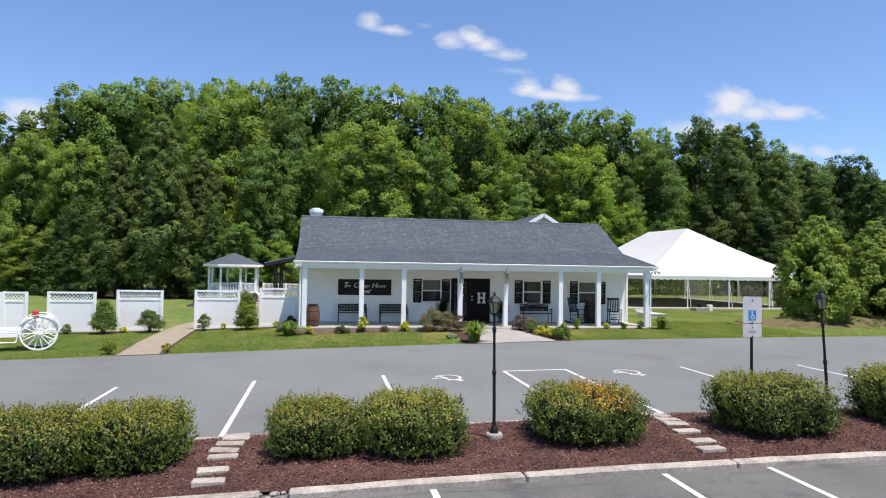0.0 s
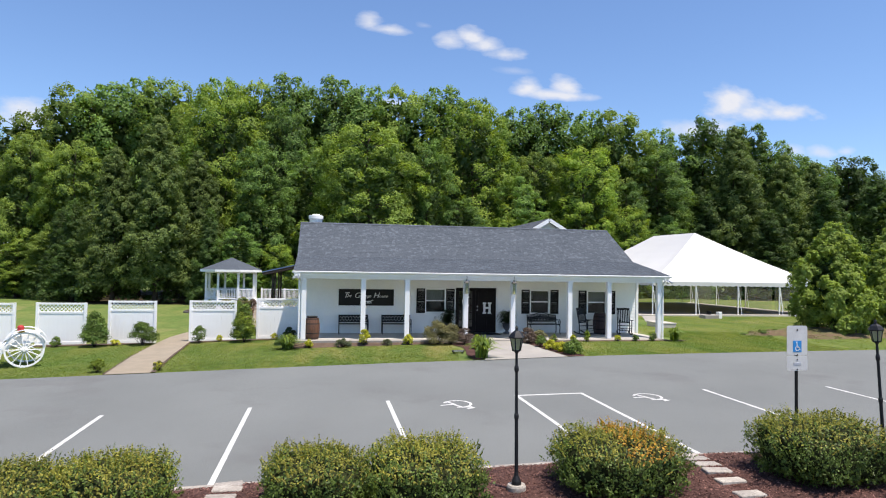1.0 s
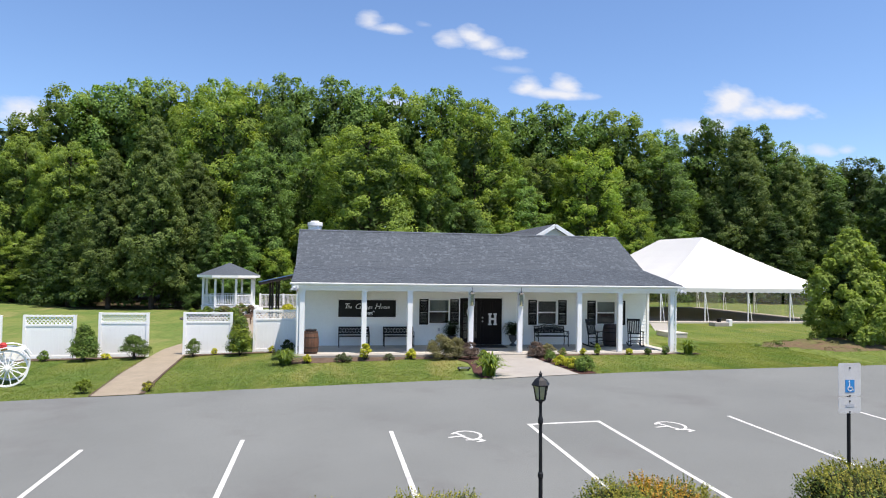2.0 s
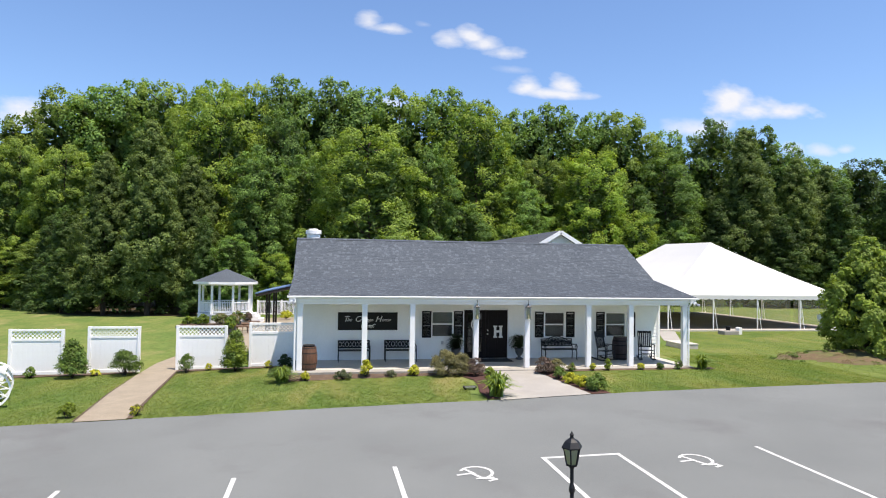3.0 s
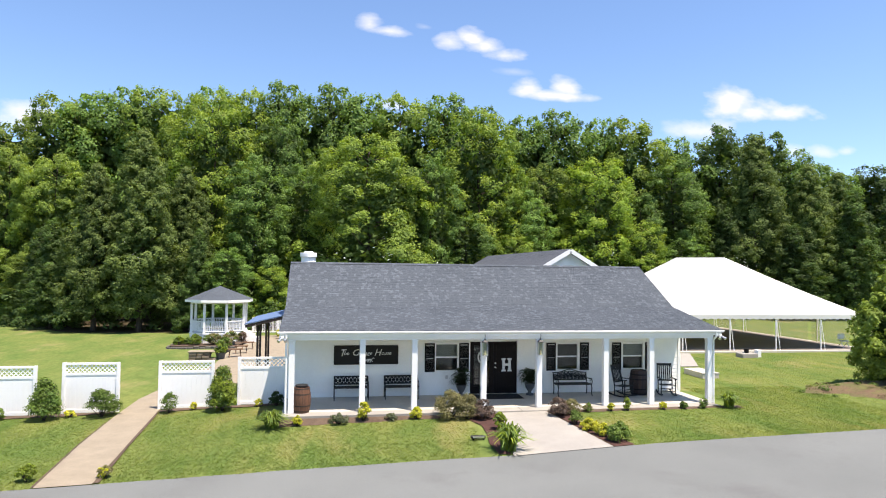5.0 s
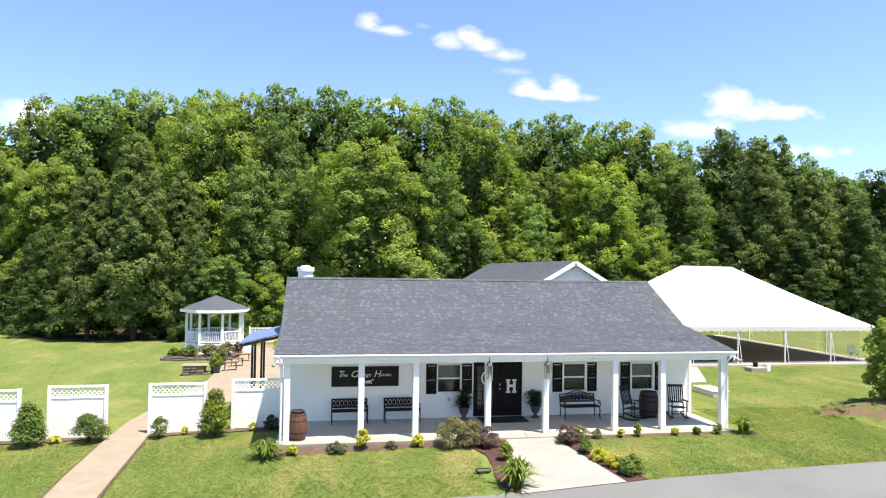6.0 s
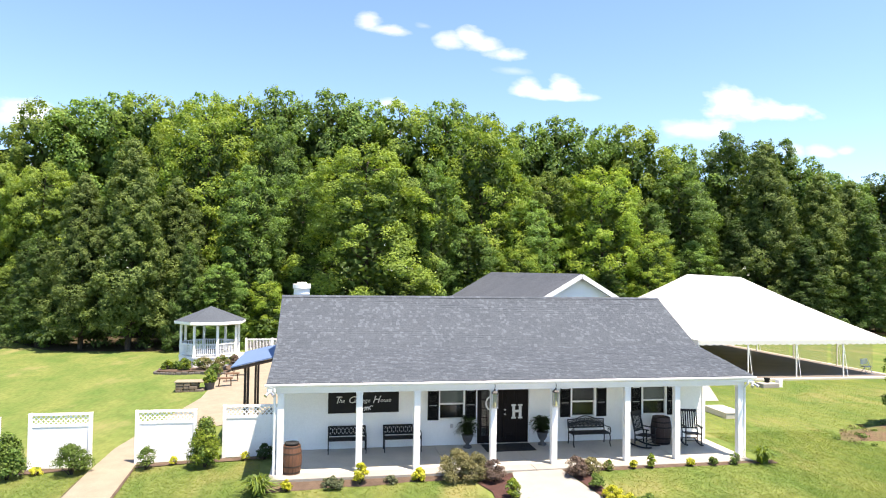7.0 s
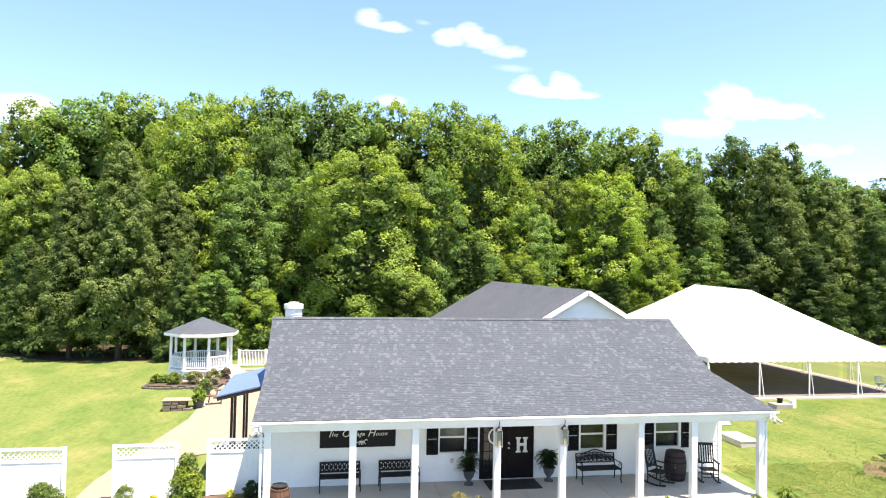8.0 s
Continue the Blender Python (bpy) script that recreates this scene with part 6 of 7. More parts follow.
def post_lantern(x):
    ln = thing("post_lantern", (x, POST_Y - 0.17, 1.86), "tall metal candle lantern hung on a porch post", "lantern", "porch post lanterns")
    bm = bmesh.new()
    for sx in (-0.085, 0.085):
        for sy in (-0.075, 0.065):
            bar(bm, (sx, sy, 0), (sx, sy, 0.44), 0.014, 0.014, (0, 1, 0))
    part("cage", bm, GALV, ln)
    bm = bmesh.new()
    box(bm, -0.095, -0.085, -0.015, 0.095, 0.075, 0.0)
    part("tray", bm, GALV, ln)
    bm = bmesh.new()
    lathe(bm, [(0.135, 0.44), (0.13, 0.455), (0.03, 0.54), (0.03, 0.57), (0.001, 0.575)], 4)
    bmesh.ops.rotate(bm, cent=(0, 0, 0), matrix=Matrix.Rotation(radians(45), 3, "Z"), verts=bm.verts)
    part("cap", bm, BLACK_METAL, ln)
    bm = bmesh.new()
    tube(bm, [(0, 0.085, 0.72), (0, -0.02, 0.72), (0, -0.05, 0.68), (0, -0.03, 0.62), (0, 0, 0.57)], 0.01, 6)
    part("hook", bm, BLACK_METAL, ln)
    bm = bmesh.new()
    lathe(bm, [(0.03, 0.002), (0.03, 0.16), (0.024, 0.165), (0.001, 0.16)], 14)
    part("candle", bm, CANDLE, ln, "pale wax candle")
    for sy in (-0.076, 0.066):
        bm = bmesh.new()
        box(bm, -0.077, sy - 0.0015, 0.004, 0.077, sy + 0.0015, 0.435)
        # pale frosted back pane, added to brighten the inside of the clear lantern
        part("pane", bm, GLASS if sy < 0 else FROSTED, ln).visible_shadow = False


post_lantern(5.53)
post_lantern(7.54)

for fx in (-1.3, 14.42):
    fl = thing("flood_light", (fx, -0.1, 2.42), "small twin flood light under the eave corner", "flood light", "eave flood lights")
    bm = bmesh.new()
    box(bm, -0.05, -0.03, 0.05, 0.05, 0.06, 0.13, 0.008)
    part("base", bm, WHITE, fl)
    for s in (-1, 1):
        bm = bmesh.new()
        rod(bm, (s * 0.03, -0.02, 0.07), (s * 0.12, -0.14, -0.02), 0.025, 0.055, 12)
        part("lamp_head", bm, GALV, fl)
bm = bmesh.new()
box(bm, 4.66, WY - 0.05, 0.6, 4.76, WY - 0.001, 0.74, 0.008)
piece("outlet_box", bm, GALV, label="small grey outdoor outlet box on the siding", category="outlet box")


# ---- planting round the house ----
def soil_bed(pts, dz=0.05, name="soil_bed", mat=None):
    """A low bed of soil inside an outline of (x, y) corners."""
    bm = bmesh.new()
    vs = [bm.verts.new((x, y, ground_z(x, y) + 0.004)) for x, y in pts]
    f = bm.faces.new(vs)
    r = bmesh.ops.inset_region(bm, faces=[f], thickness=0.14)
    for v in f.verts:
        v.co.z = ground_z(v.co.x, v.co.y) + dz
    bmesh.ops.triangulate(bm, faces=bm.faces)
    piece(name, bm, mat or SOIL, label="narrow planting bed of brown soil and mulch", category="planting bed", kind="structure")


def wavy(x0, x1, y, amp, n, seed):
    return [(x0 + (x1 - x0) * k / n, y + amp * noise.noise((seed, x0 + (x1 - x0) * k * 0.7 / n, 0))) for k in range(n + 1)]


def house_bed(x0, x1, front, seed):
    """The bed along the porch front, banked up against the slab."""
    bm = bmesh.new()
    rows_ = []
    for x in frange(x0, x1, 0.2):
        yf = front + 0.16 * noise.noise((x * 0.9, seed, 0))
        r = []
        for k in range(6):
            y = yf + (-0.29 - yf) * k / 5
            g_ = ground_z(x, y)
            r.append(bm.verts.new((x, y, g_ + 0.006 + (max(-0.085, g_ + 0.02) - g_) * (k / 5) ** 0.8 + 0.015 * noise.noise((x * 4, y * 4, seed)) * (0 < k < 5))))
        rows_.append(r)
    for a_, b_ in zip(rows_, rows_[1:]):
        for k in range(5):
            bm.faces.new((a_[k], b_[k], b_[k + 1], a_[k + 1]))
    piece("soil_bed", bm, SOIL, label="narrow planting bed of brown soil before the porch", category="planting bed", kind="structure", smooth=True)


house_bed(-1.75, 5.1, -0.62, 1.0)
house_bed(7.66, 15.0, -0.55, 2.0)
soil_bed([(4.72, -4.98), (5.02, -5.08), (6.0, -0.4), (5.1, -0.4), (4.75, -1.1), (4.98, -1.9), (4.9, -2.9), (4.72, -3.9)], 0.03, mat=MULCH)
soil_bed([(8.08, -4.85), (8.75, -4.75), (8.5, -3.6), (8.2, -2.2), (8.35, -0.9), (7.7, -0.4)], 0.03, mat=MULCH)
soil_bed(wavy(-14.0, -7.25, 2.92, 0.12, 14, 3) + [(-7.3, 3.27), (-14.0, 3.27)], 0.03)
soil_bed(wavy(-5.75, -1.4, 2.85, 0.1, 10, 4) + [(-1.4, 3.2), (-5.75, 3.27)], 0.03)
bm = bmesh.new()   # berm of weathered mulch under the young trees
rings = []
for j in range(9):
    r = 1 - j / 8
    row = []
    for k in range(48):
        a = 2 * math.pi * k / 48
        e = r * (1 + 0.09 * math.sin(5 * a) + 0.08 * math.sin(3 * a + 1) + 0.06 * math.sin(11 * a))
        x, y = 25.6 + e * (6.0 * math.cos(a) * 0.99 - 2.0 * math.sin(a) * 0.12), 2.2 + e * (6.0 * math.cos(a) * 0.12 + 2.0 * math.sin(a) * 0.99)
        row.append(bm.verts.new((x, y, ground_z(x, y) - 0.01 + 0.4 * (1 - r * r) + 0.1 * noise.noise((x * 1.3, y * 1.3, 0)) * min(1, 4 * (1 - r)))))
    rings.append(row)
for ra, rb in zip(rings, rings[1:]):
    for k in range(48):
        bm.faces.new((ra[k], ra[(k + 1) % 48], rb[(k + 1) % 48], rb[k]))
bmesh.ops.remove_doubles(bm, verts=bm.verts, dist=0.004)
piece("mulch_mound", bm, MOUND, label="low mound of weathered brown mulch and weeds", category="mulch mound", kind="structure", smooth=True)
wrng = np.random.default_rng(77)
wa, wr = wrng.uniform(0, 6.28, 90), np.sqrt(wrng.uniform(0.05, 1.15, 90))
wx, wy = 25.6 + wr * (6.0 * np.cos(wa) * 0.99 - 2.0 * np.sin(wa) * 0.12), 2.2 + wr * (6.0 * np.cos(wa) * 0.12 + 2.0 * np.sin(wa) * 0.99)
wz = np.array([ground_z(x, y) + 0.4 * max(0, 1 - r * r) for x, y, r in zip(wx, wy, wr)])
piece("weeds", quads("weeds", clump_leaves(wrng, np.stack([wx, wy, wz + 0.04], 1), wrng.uniform(0.1, 0.32, 90), 60, 0.09, 0.03, 0.4), [LEAF_SHRUB, LEAF_OLIVE], np.repeat(wrng.integers(0, 2, 90), 60)), None,
      label="scattered green weeds over the mulch mound", category="weeds", kind="stuff")


def shrub(x, y, w, h, mats, seed, label, leaf=0.06, count=900, shape="dome", name="shrub", category="shrub", group="", dz=0.03, blades=False):
    """A loose leafy shrub with stems; blades=True gives an arching grass-like clump."""
    rng = np.random.default_rng(seed)
    s = thing(name, (x, y, ground_z(x, y) + dz), label, category, group)
    if blades:
        qs = []
        for k in range(count):
            f = rng.uniform(0, 1)
            a, reach, rise = rng.uniform(0, 6.28), (0.12 + 0.5 * f) * w, h * (1.1 - 0.5 * f) * rng.uniform(0.75, 1.15)
            prev = None
            o = np.array([rng.normal(0, 0.05 * w), rng.normal(0, 0.05 * w), 0])
            side = np.array([-math.sin(a), math.cos(a), 0]) * leaf * 0.3
            for j in range(4):
                t = j / 3
                p = o + np.array([reach * t ** 1.5 * math.cos(a), reach * t ** 1.5 * math.sin(a), rise * math.sin(t * 2.2)])
                wd = side * (1 - 0.8 * t)
                if prev is not None:
                    qs.append([prev[0] - prev[1], prev[0] + prev[1], p + wd, p - wd])
                prev = (p, wd)
        q = np.array(qs)
        idx = np.repeat((rng.uniform(0, 1, count) < 0.4).astype(int), 3) if len(mats) > 1 else None
        tagged(part("foliage", quads("foliage", q, mats, idx), None, s), kind="stuff")
        return s
    nc = max(10, int(26 * (w * h) ** 0.5)) + 12
    u = rng.uniform(0, 1, nc)
    a = rng.uniform(0, 6.28, nc)
    if shape == "cone":
        prof = np.clip((1 - u) ** 0.75, 0.08, 1) * np.where(u < 0.1, 0.8, 1)
    else:
        prof = np.sqrt(np.clip(1 - (u * 1.0) ** 2, 0.05, 1)) * np.where(u < 0.15, 0.85, 1)
    r = w / 2 * prof * rng.uniform(0.45, 0.88, nc)
    cs = np.stack([r * np.cos(a), r * np.sin(a), h * (0.1 + 0.76 * u)], 1)
    rs = rng.uniform(0.14, 0.24, nc) * (w * h) ** 0.5 * np.where(u > 0.7, 0.75, 1)
    per = max(8, int(count * 1.9) // nc)
    q = clump_leaves(rng, cs, rs, per, leaf * 1.1, leaf * 0.66, 0.9, 0.5)
    q[:, :, 2] = np.maximum(q[:, :, 2], 0.0)
    idx = np.repeat((rng.uniform(0, 1, nc) < 0.3).astype(int), per) if len(mats) > 1 else None
    part("leaves", quads("leaves", q, mats, idx), None, s)
    bm = bmesh.new()
    rr = random.Random(seed)
    for k in range(9):
        c = Vector(cs[rr.randrange(nc)])
        rod(bm, (rr.uniform(-0.04, 0.04), rr.uniform(-0.04, 0.04), -0.04), c, 0.012 + 0.006 * w, 0.005, 5, False)
    part("stems", bm, BARK, s)
    return s


shrub(-1.55, -0.7, 1.3, 0.5, [LEAF_LILY, LEAF_BRIGHT], 1, "arching yellow-green clump at the porch corner", 0.11, 190, blades=True, name="daylily", category="plant")
shrub(-0.75, -0.6, 0.34, 0.32, [LEAF_GOLD], 2, "small golden-yellow shrub near the barrel", 0.05, 500)
shrub(0.55, -0.62, 0.8, 0.3, [LEAF_GREY], 3, "low grey-green mounded plant before the porch", 0.05, 800, name="mounded_plant", category="plant")
shrub(1.36, -0.52, 0.45, 0.66, [LEAF_GOLD], 4, "bright yellow flowering shrub before a porch post", 0.055, 800)
shrub(2.25, -0.6, 0.45, 0.22, [LEAF_GREY], 5, "small grey-green plant in the bed", 0.045, 350, name="mounded_plant", category="plant")
shrub(3.09, -0.55, 0.42, 0.38, [LEAF_GOLD], 6, "round yellow shrub before a porch post", 0.05, 700)
shrub(4.2, -0.72, 1.15, 0.9, [LEAF_OLIVE], 7, "large olive-brown spirea bush beside the path", 0.05, 3200)
shrub(4.75, -0.8, 0.9, 0.8, [LEAF_OLIVE], 71, "olive-brown bush grown into its neighbour", 0.05, 2200)
shrub(5.25, -1.05, 0.75, 0.66, [LEAF_PURPLE], 8, "burgundy-leaved barberry at the path edge", 0.045, 2000)
shrub(5.42, -2.45, 0.5, 0.52, [LEAF_BRIGHT, LEAF_SHRUB], 9, "round bright green shrub beside the path", 0.05, 1000)
shrub(5.32, -3.3, 0.35, 0.25, [LEAF_GOLD], 10, "little yellow plant at the path edge", 0.05, 350, name="mounded_plant", category="plant")
shrub(5.08, -4.7, 1.35, 0.66, [LEAF_LILY, LEAF_BRIGHT], 11, "tall arching green daylily clump at the lot", 0.13, 170, blades=True, name="daylily", category="plant")
shrub(7.82, -1.05, 0.8, 0.62, [LEAF_PURPLE], 12, "purple-brown shrub by the path", 0.045, 1900)
shrub(8.35, -0.85, 0.7, 0.5, [LEAF_OLIVE], 13, "olive feathery shrub before the porch", 0.05, 1300)
shrub(7.95, -2.15, 0.55, 0.45, [LEAF_SHRUB], 14, "green rounded shrub along the path", 0.05, 1000)
shrub(8.1, -3.0, 0.65, 0.34, [LEAF_GOLD], 15, "spreading golden shrub along the path", 0.05, 1100)
shrub(8.25, -3.6, 0.6, 0.34, [LEAF_GOLD, LEAF_BRIGHT], 16, "spreading golden-green shrub along the path", 0.05, 1000)
shrub(8.5, -4.25, 0.9, 0.5, [LEAF_SHRUB], 17, "dark green spreading shrub near the lot", 0.055, 1700)
for k, (px, w, h, mt, lb) in enumerate(((9.1, 0.42, 0.3, [LEAF_OLIVE, LEAF_SHRUB], "small olive plant before the porch"), (9.95, 0.3, 0.26, [LEAF_GOLD], "small yellow plant before a post"),
                                        (10.55, 0.26, 0.46, [LEAF_BRIGHT], "upright bright green plant before the porch"), (11.9, 0.3, 0.26, [LEAF_GOLD, LEAF_BRIGHT], "little yellow-green plant before a post"),
                                        (12.7, 0.36, 0.24, [LEAF_SHRUB], "low green plant before the porch"), (13.5, 0.45, 0.34, [LEAF_SHRUB, LEAF_GREY], "grey-green plant near porch end"))):
    shrub(px, -0.52, w, h, mt, 20 + k, lb, 0.045, 500, name="mounded_plant", category="plant")
shrub(14.45, -0.55, 1.05, 0.5, [LEAF_LILY, LEAF_BRIGHT], 27, "spiky green clump at the porch corner", 0.12, 140, blades=True, name="daylily", category="plant")
# along the fence
shrub(-9.35, 2.5, 1.05, 1.55, [LEAF_SHRUB, LEAF_TREE], 40, "conical green shrub before the fence", 0.07, 4200, "cone")
shrub(-7.55, 2.6, 1.2, 0.95, [LEAF_SHRUB], 41, "loose rounded green shrub before the fence", 0.06, 2600)
shrub(-5.33, 2.6, 0.65, 0.75, [LEAF_SHRUB], 42, "thin small shrub beside the walkway", 0.055, 800)
shrub(-3.5, 2.45, 1.1, 1.62, [LEAF_BRIGHT, LEAF_SHRUB], 43, "conical bright green shrub before the fence", 0.07, 4600, "cone")
shrub(-10.9, 2.8, 0.42, 0.42, [LEAF_SHRUB], 44, "small round green shrub before the fence", 0.05, 600)
shrub(-8.65, 2.75, 0.5, 0.22, [LEAF_GOLD, LEAF_BRIGHT], 45, "low yellow plant before the fence", 0.05, 400, name="mounded_plant", category="plant")
shrub(-4.55, 2.9, 0.26, 0.28, [LEAF_GOLD], 46, "tiny yellow plant before the fence", 0.045, 300, name="mounded_plant", category="plant")
shrub(-2.3, 2.9, 0.3, 0.28, [LEAF_GOLD, LEAF_BRIGHT], 47, "small yellow-green plant before the fence", 0.045, 300, name="mounded_plant", category="plant")
shrub(-7.02, -4.55, 0.5, 0.42, [LEAF_BRIGHT], 48, "small bright shrub where the walkway begins", 0.05, 800)
shrub(-5.2, -4.7, 0.36, 0.28, [LEAF_OLIVE, LEAF_GOLD], 49, "small golden shrub where the walkway begins", 0.05, 700)
shrub(-1.65, 2.85, 0.65, 0.5, [LEAF_FERN], 50, "dark green shrub in the house shade", 0.05, 900)
# garden round the gazebo
for k, (gx, gy, w, h, mt, lb, up) in enumerate(((-9.5, 24.2, 0.75, 0.55, [LEAF_BRIGHT, LEAF_SHRUB], "small yellow-green shrub before the gazebo", 0.18), (-8.35, 23.7, 0.95, 0.7, [LEAF_BRIGHT, LEAF_SHRUB], "light green shrub before the gazebo", 0.18),
                                                (-7.2, 23.6, 1.4, 0.75, [LEAF_OLIVE, LEAF_SHRUB], "rounded olive-green shrub before the gazebo", 0.18), (-6.0, 22.9, 1.05, 0.75, [LEAF_OLIVE, LEAF_SHRUB], "olive shrub in a planter by the patio", 0.36),
                                                (-5.95, 20.2, 0.9, 0.6, [LEAF_SHRUB, LEAF_OLIVE], "green shrub in a planter along the patio", 0.36), (-5.75, 17.0, 0.8, 0.75, [LEAF_SHRUB, LEAF_BRIGHT], "leafy green shrub in a planter beside the wall", 0.36),
                                                (-3.0, 27.4, 1.0, 0.6, [LEAF_GOLD], "yellow shrub behind the patio", 0.15), (-2.0, 27.5, 0.8, 0.6, [LEAF_GOLD, LEAF_BRIGHT], "golden shrub behind the patio", 0.15),
                                                (-8.9, 24.3, 0.8, 0.45, [LEAF_SHRUB], "low green plant before the gazebo", 0.18), (-5.5, 25.0, 0.7, 0.7, [LEAF_PURPLE, LEAF_SHRUB], "dark leafy plant beside the gazebo steps", 0.18))):
    shrub(gx, gy, w, h, mt, 60 + k, lb, 0.1, 800, dz=up)
soil_bed([(-10.0, 23.5), (-8.7, 22.9), (-7.2, 22.8), (-6.5, 22.2), (-5.6, 22.2), (-5.1, 25.3), (-6.6, 24.45), (-7.9, 24.45), (-9.1, 25.6), (-10.0, 25.4)], 0.17)
bed_edge = thing("stone_edging", (0, 0, 0), "low grey stone edging of the raised gazebo bed", "stone edging")
erng = random.Random(12)
for (xa, ya), (xb, yb) in zip([(-10.05, 25.4), (-10.05, 23.4), (-8.7, 22.8), (-7.2, 22.7), (-6.55, 22.1)], [(-10.05, 23.4), (-8.7, 22.8), (-7.2, 22.7), (-6.55, 22.1), (-5.6, 22.1)]):
    n = max(2, round(math.hypot(xb - xa, yb - ya) / 0.36))
    for k in range(n):
        f = (k + 0.5) / n
        px, py = xa + (xb - xa) * f, ya + (yb - ya) * f
        bm = bmesh.new()
        box(bm, -0.17, -0.1, -0.1, 0.17, 0.1, erng.uniform(0.12, 0.18), 0.03)
        bmesh.ops.transform(bm, matrix=pose(px, py, ground_z(px, py), 0, 0, math.degrees(math.atan2(yb - ya, xb - xa)) + erng.uniform(-6, 6)), verts=bm.verts)
        part("stone", bm, DARK_STONE, bed_edge)


# ---- floodlit ground spot, covers and blocks ----
sp = thing("ground_spotlight", (4.5, -3.45, ground_z(4.5, -3.45)), "small pale ground spotlight on the lawn", "spotlight")
bm = bmesh.new()
box(bm, -0.22, -0.07, 0.05, 0.22, 0.07, 0.13, 0.02)
part("housing", bm, BLACK_METAL, sp)
bm = bmesh.new()
box(bm, -0.17, -0.075, 0.075, 0.17, -0.0705, 0.118)
part("lens", bm, GALV, sp, "pale glass front")
bm = bmesh.new()
for s in (-0.15, 0.15):
    box(bm, s - 0.02, -0.02, -0.05, s + 0.02, 0.02, 0.06)
part("stake", bm, BLACK_PAINT, sp)
bl = thing("concrete_landing", (17.5, 6.3, ground_z(17.5, 6.3)), "low pale concrete block at the end of the side path", "concrete block")
bm = bmesh.new()
box(bm, -0.3, -0.7, -0.1, 0.55, 0.9, 0.2, 0.02)
part("box", bm, PORCH_CONC, bl)
bm = bmesh.new()
box(bm, -0.32, -0.72, 0.201, 0.57, 0.92, 0.26, 0.015)
part("top_slab", bm, PORCH_CONC, bl)
bm = strip_between(bmesh.new(), [(18.2, 9.2), (20.6, 14.4)], [(19.2, 9.2), (21.8, 14.4)], 0.025)
piece("pavement", bm, CONCRETE, label="narrow concrete path to the tent", category="pavement", kind="structure")
bl = thing("utility_box", (24.45, 12.6, ground_z(24.45, 12.6)), "low white utility box with dark pipes", "utility box")
bm = bmesh.new()
box(bm, -0.6, -0.35, -0.1, 0.4, 0.35, 0.24, 0.03)
part("box", bm, CONCRETE, bl)
bm = bmesh.new()
for px, ph in ((-0.05, 0.42),):
    lathe(bm, [(0.13, 0.0), (0.13, ph), (0.16, ph), (0.16, ph + 0.06), (0.001, ph + 0.07)], 14, (px, 0.1))
part("pipe", bm, BLACK_PAINT, bl)
bm = bmesh.new()
box(bm, 0.48, -0.18, -0.05, 0.72, 0.15, 0.42, 0.02)
part("meter", bm, WHITE, bl)
bn = thing("tent_chair", (33.7, 15.9, 0.06), "grey folding chair under the tent", "chair")
bm = bmesh.new()
box(bm, -0.25, -0.22, 0.42, 0.25, 0.22, 0.46, 0.01)
part("seat", bm, GALV, bn)
bm = bmesh.new()
box(bm, -0.25, 0.2, 0.55, 0.25, 0.23, 0.9, 0.01)
part("backrest", bm, GALV, bn)
for sx in (-0.22, 0.22):
    for a, c2 in (((sx, -0.25, 0), (sx, 0.22, 0.9)), ((sx, 0.25, 0), (sx, -0.15, 0.44))):
        bm = bmesh.new()
        rod(bm, a, c2, 0.015, 0.015, 6)
        part("leg", bm, GALV, bn)

# ---- gazebo ----
gz = thing("gazebo", (-7.26, 26.3, 0.25), "white octagonal gazebo with grey shingle roof", "gazebo")


def octa(r, z, k, off=22.5):
    a = radians(45 * k + off)
    return Vector((r * math.cos(a), r * math.sin(a), z))


bm = bmesh.new()
lathe(bm, [(1.98, -0.75), (1.98, 0.0), (2.02, 0.02), (2.02, 0.1), (0.001, 0.101)], 8)
bmesh.ops.rotate(bm, cent=(0, 0, 0), matrix=Matrix.Rotation(radians(22.5), 3, "Z"), verts=bm.verts)
part("deck", bm, WHITE, gz)
bm = bmesh.new()
lathe(bm, [(2.3, 2.3), (2.33, 2.36), (0.06, 3.26), (0.001, 3.27)], 8)
bmesh.ops.rotate(bm, cent=(0, 0, 0), matrix=Matrix.Rotation(radians(22.5), 3, "Z"), verts=bm.verts)
part("roof", bm, SHINGLE, gz, "grey shingle octagonal roof")
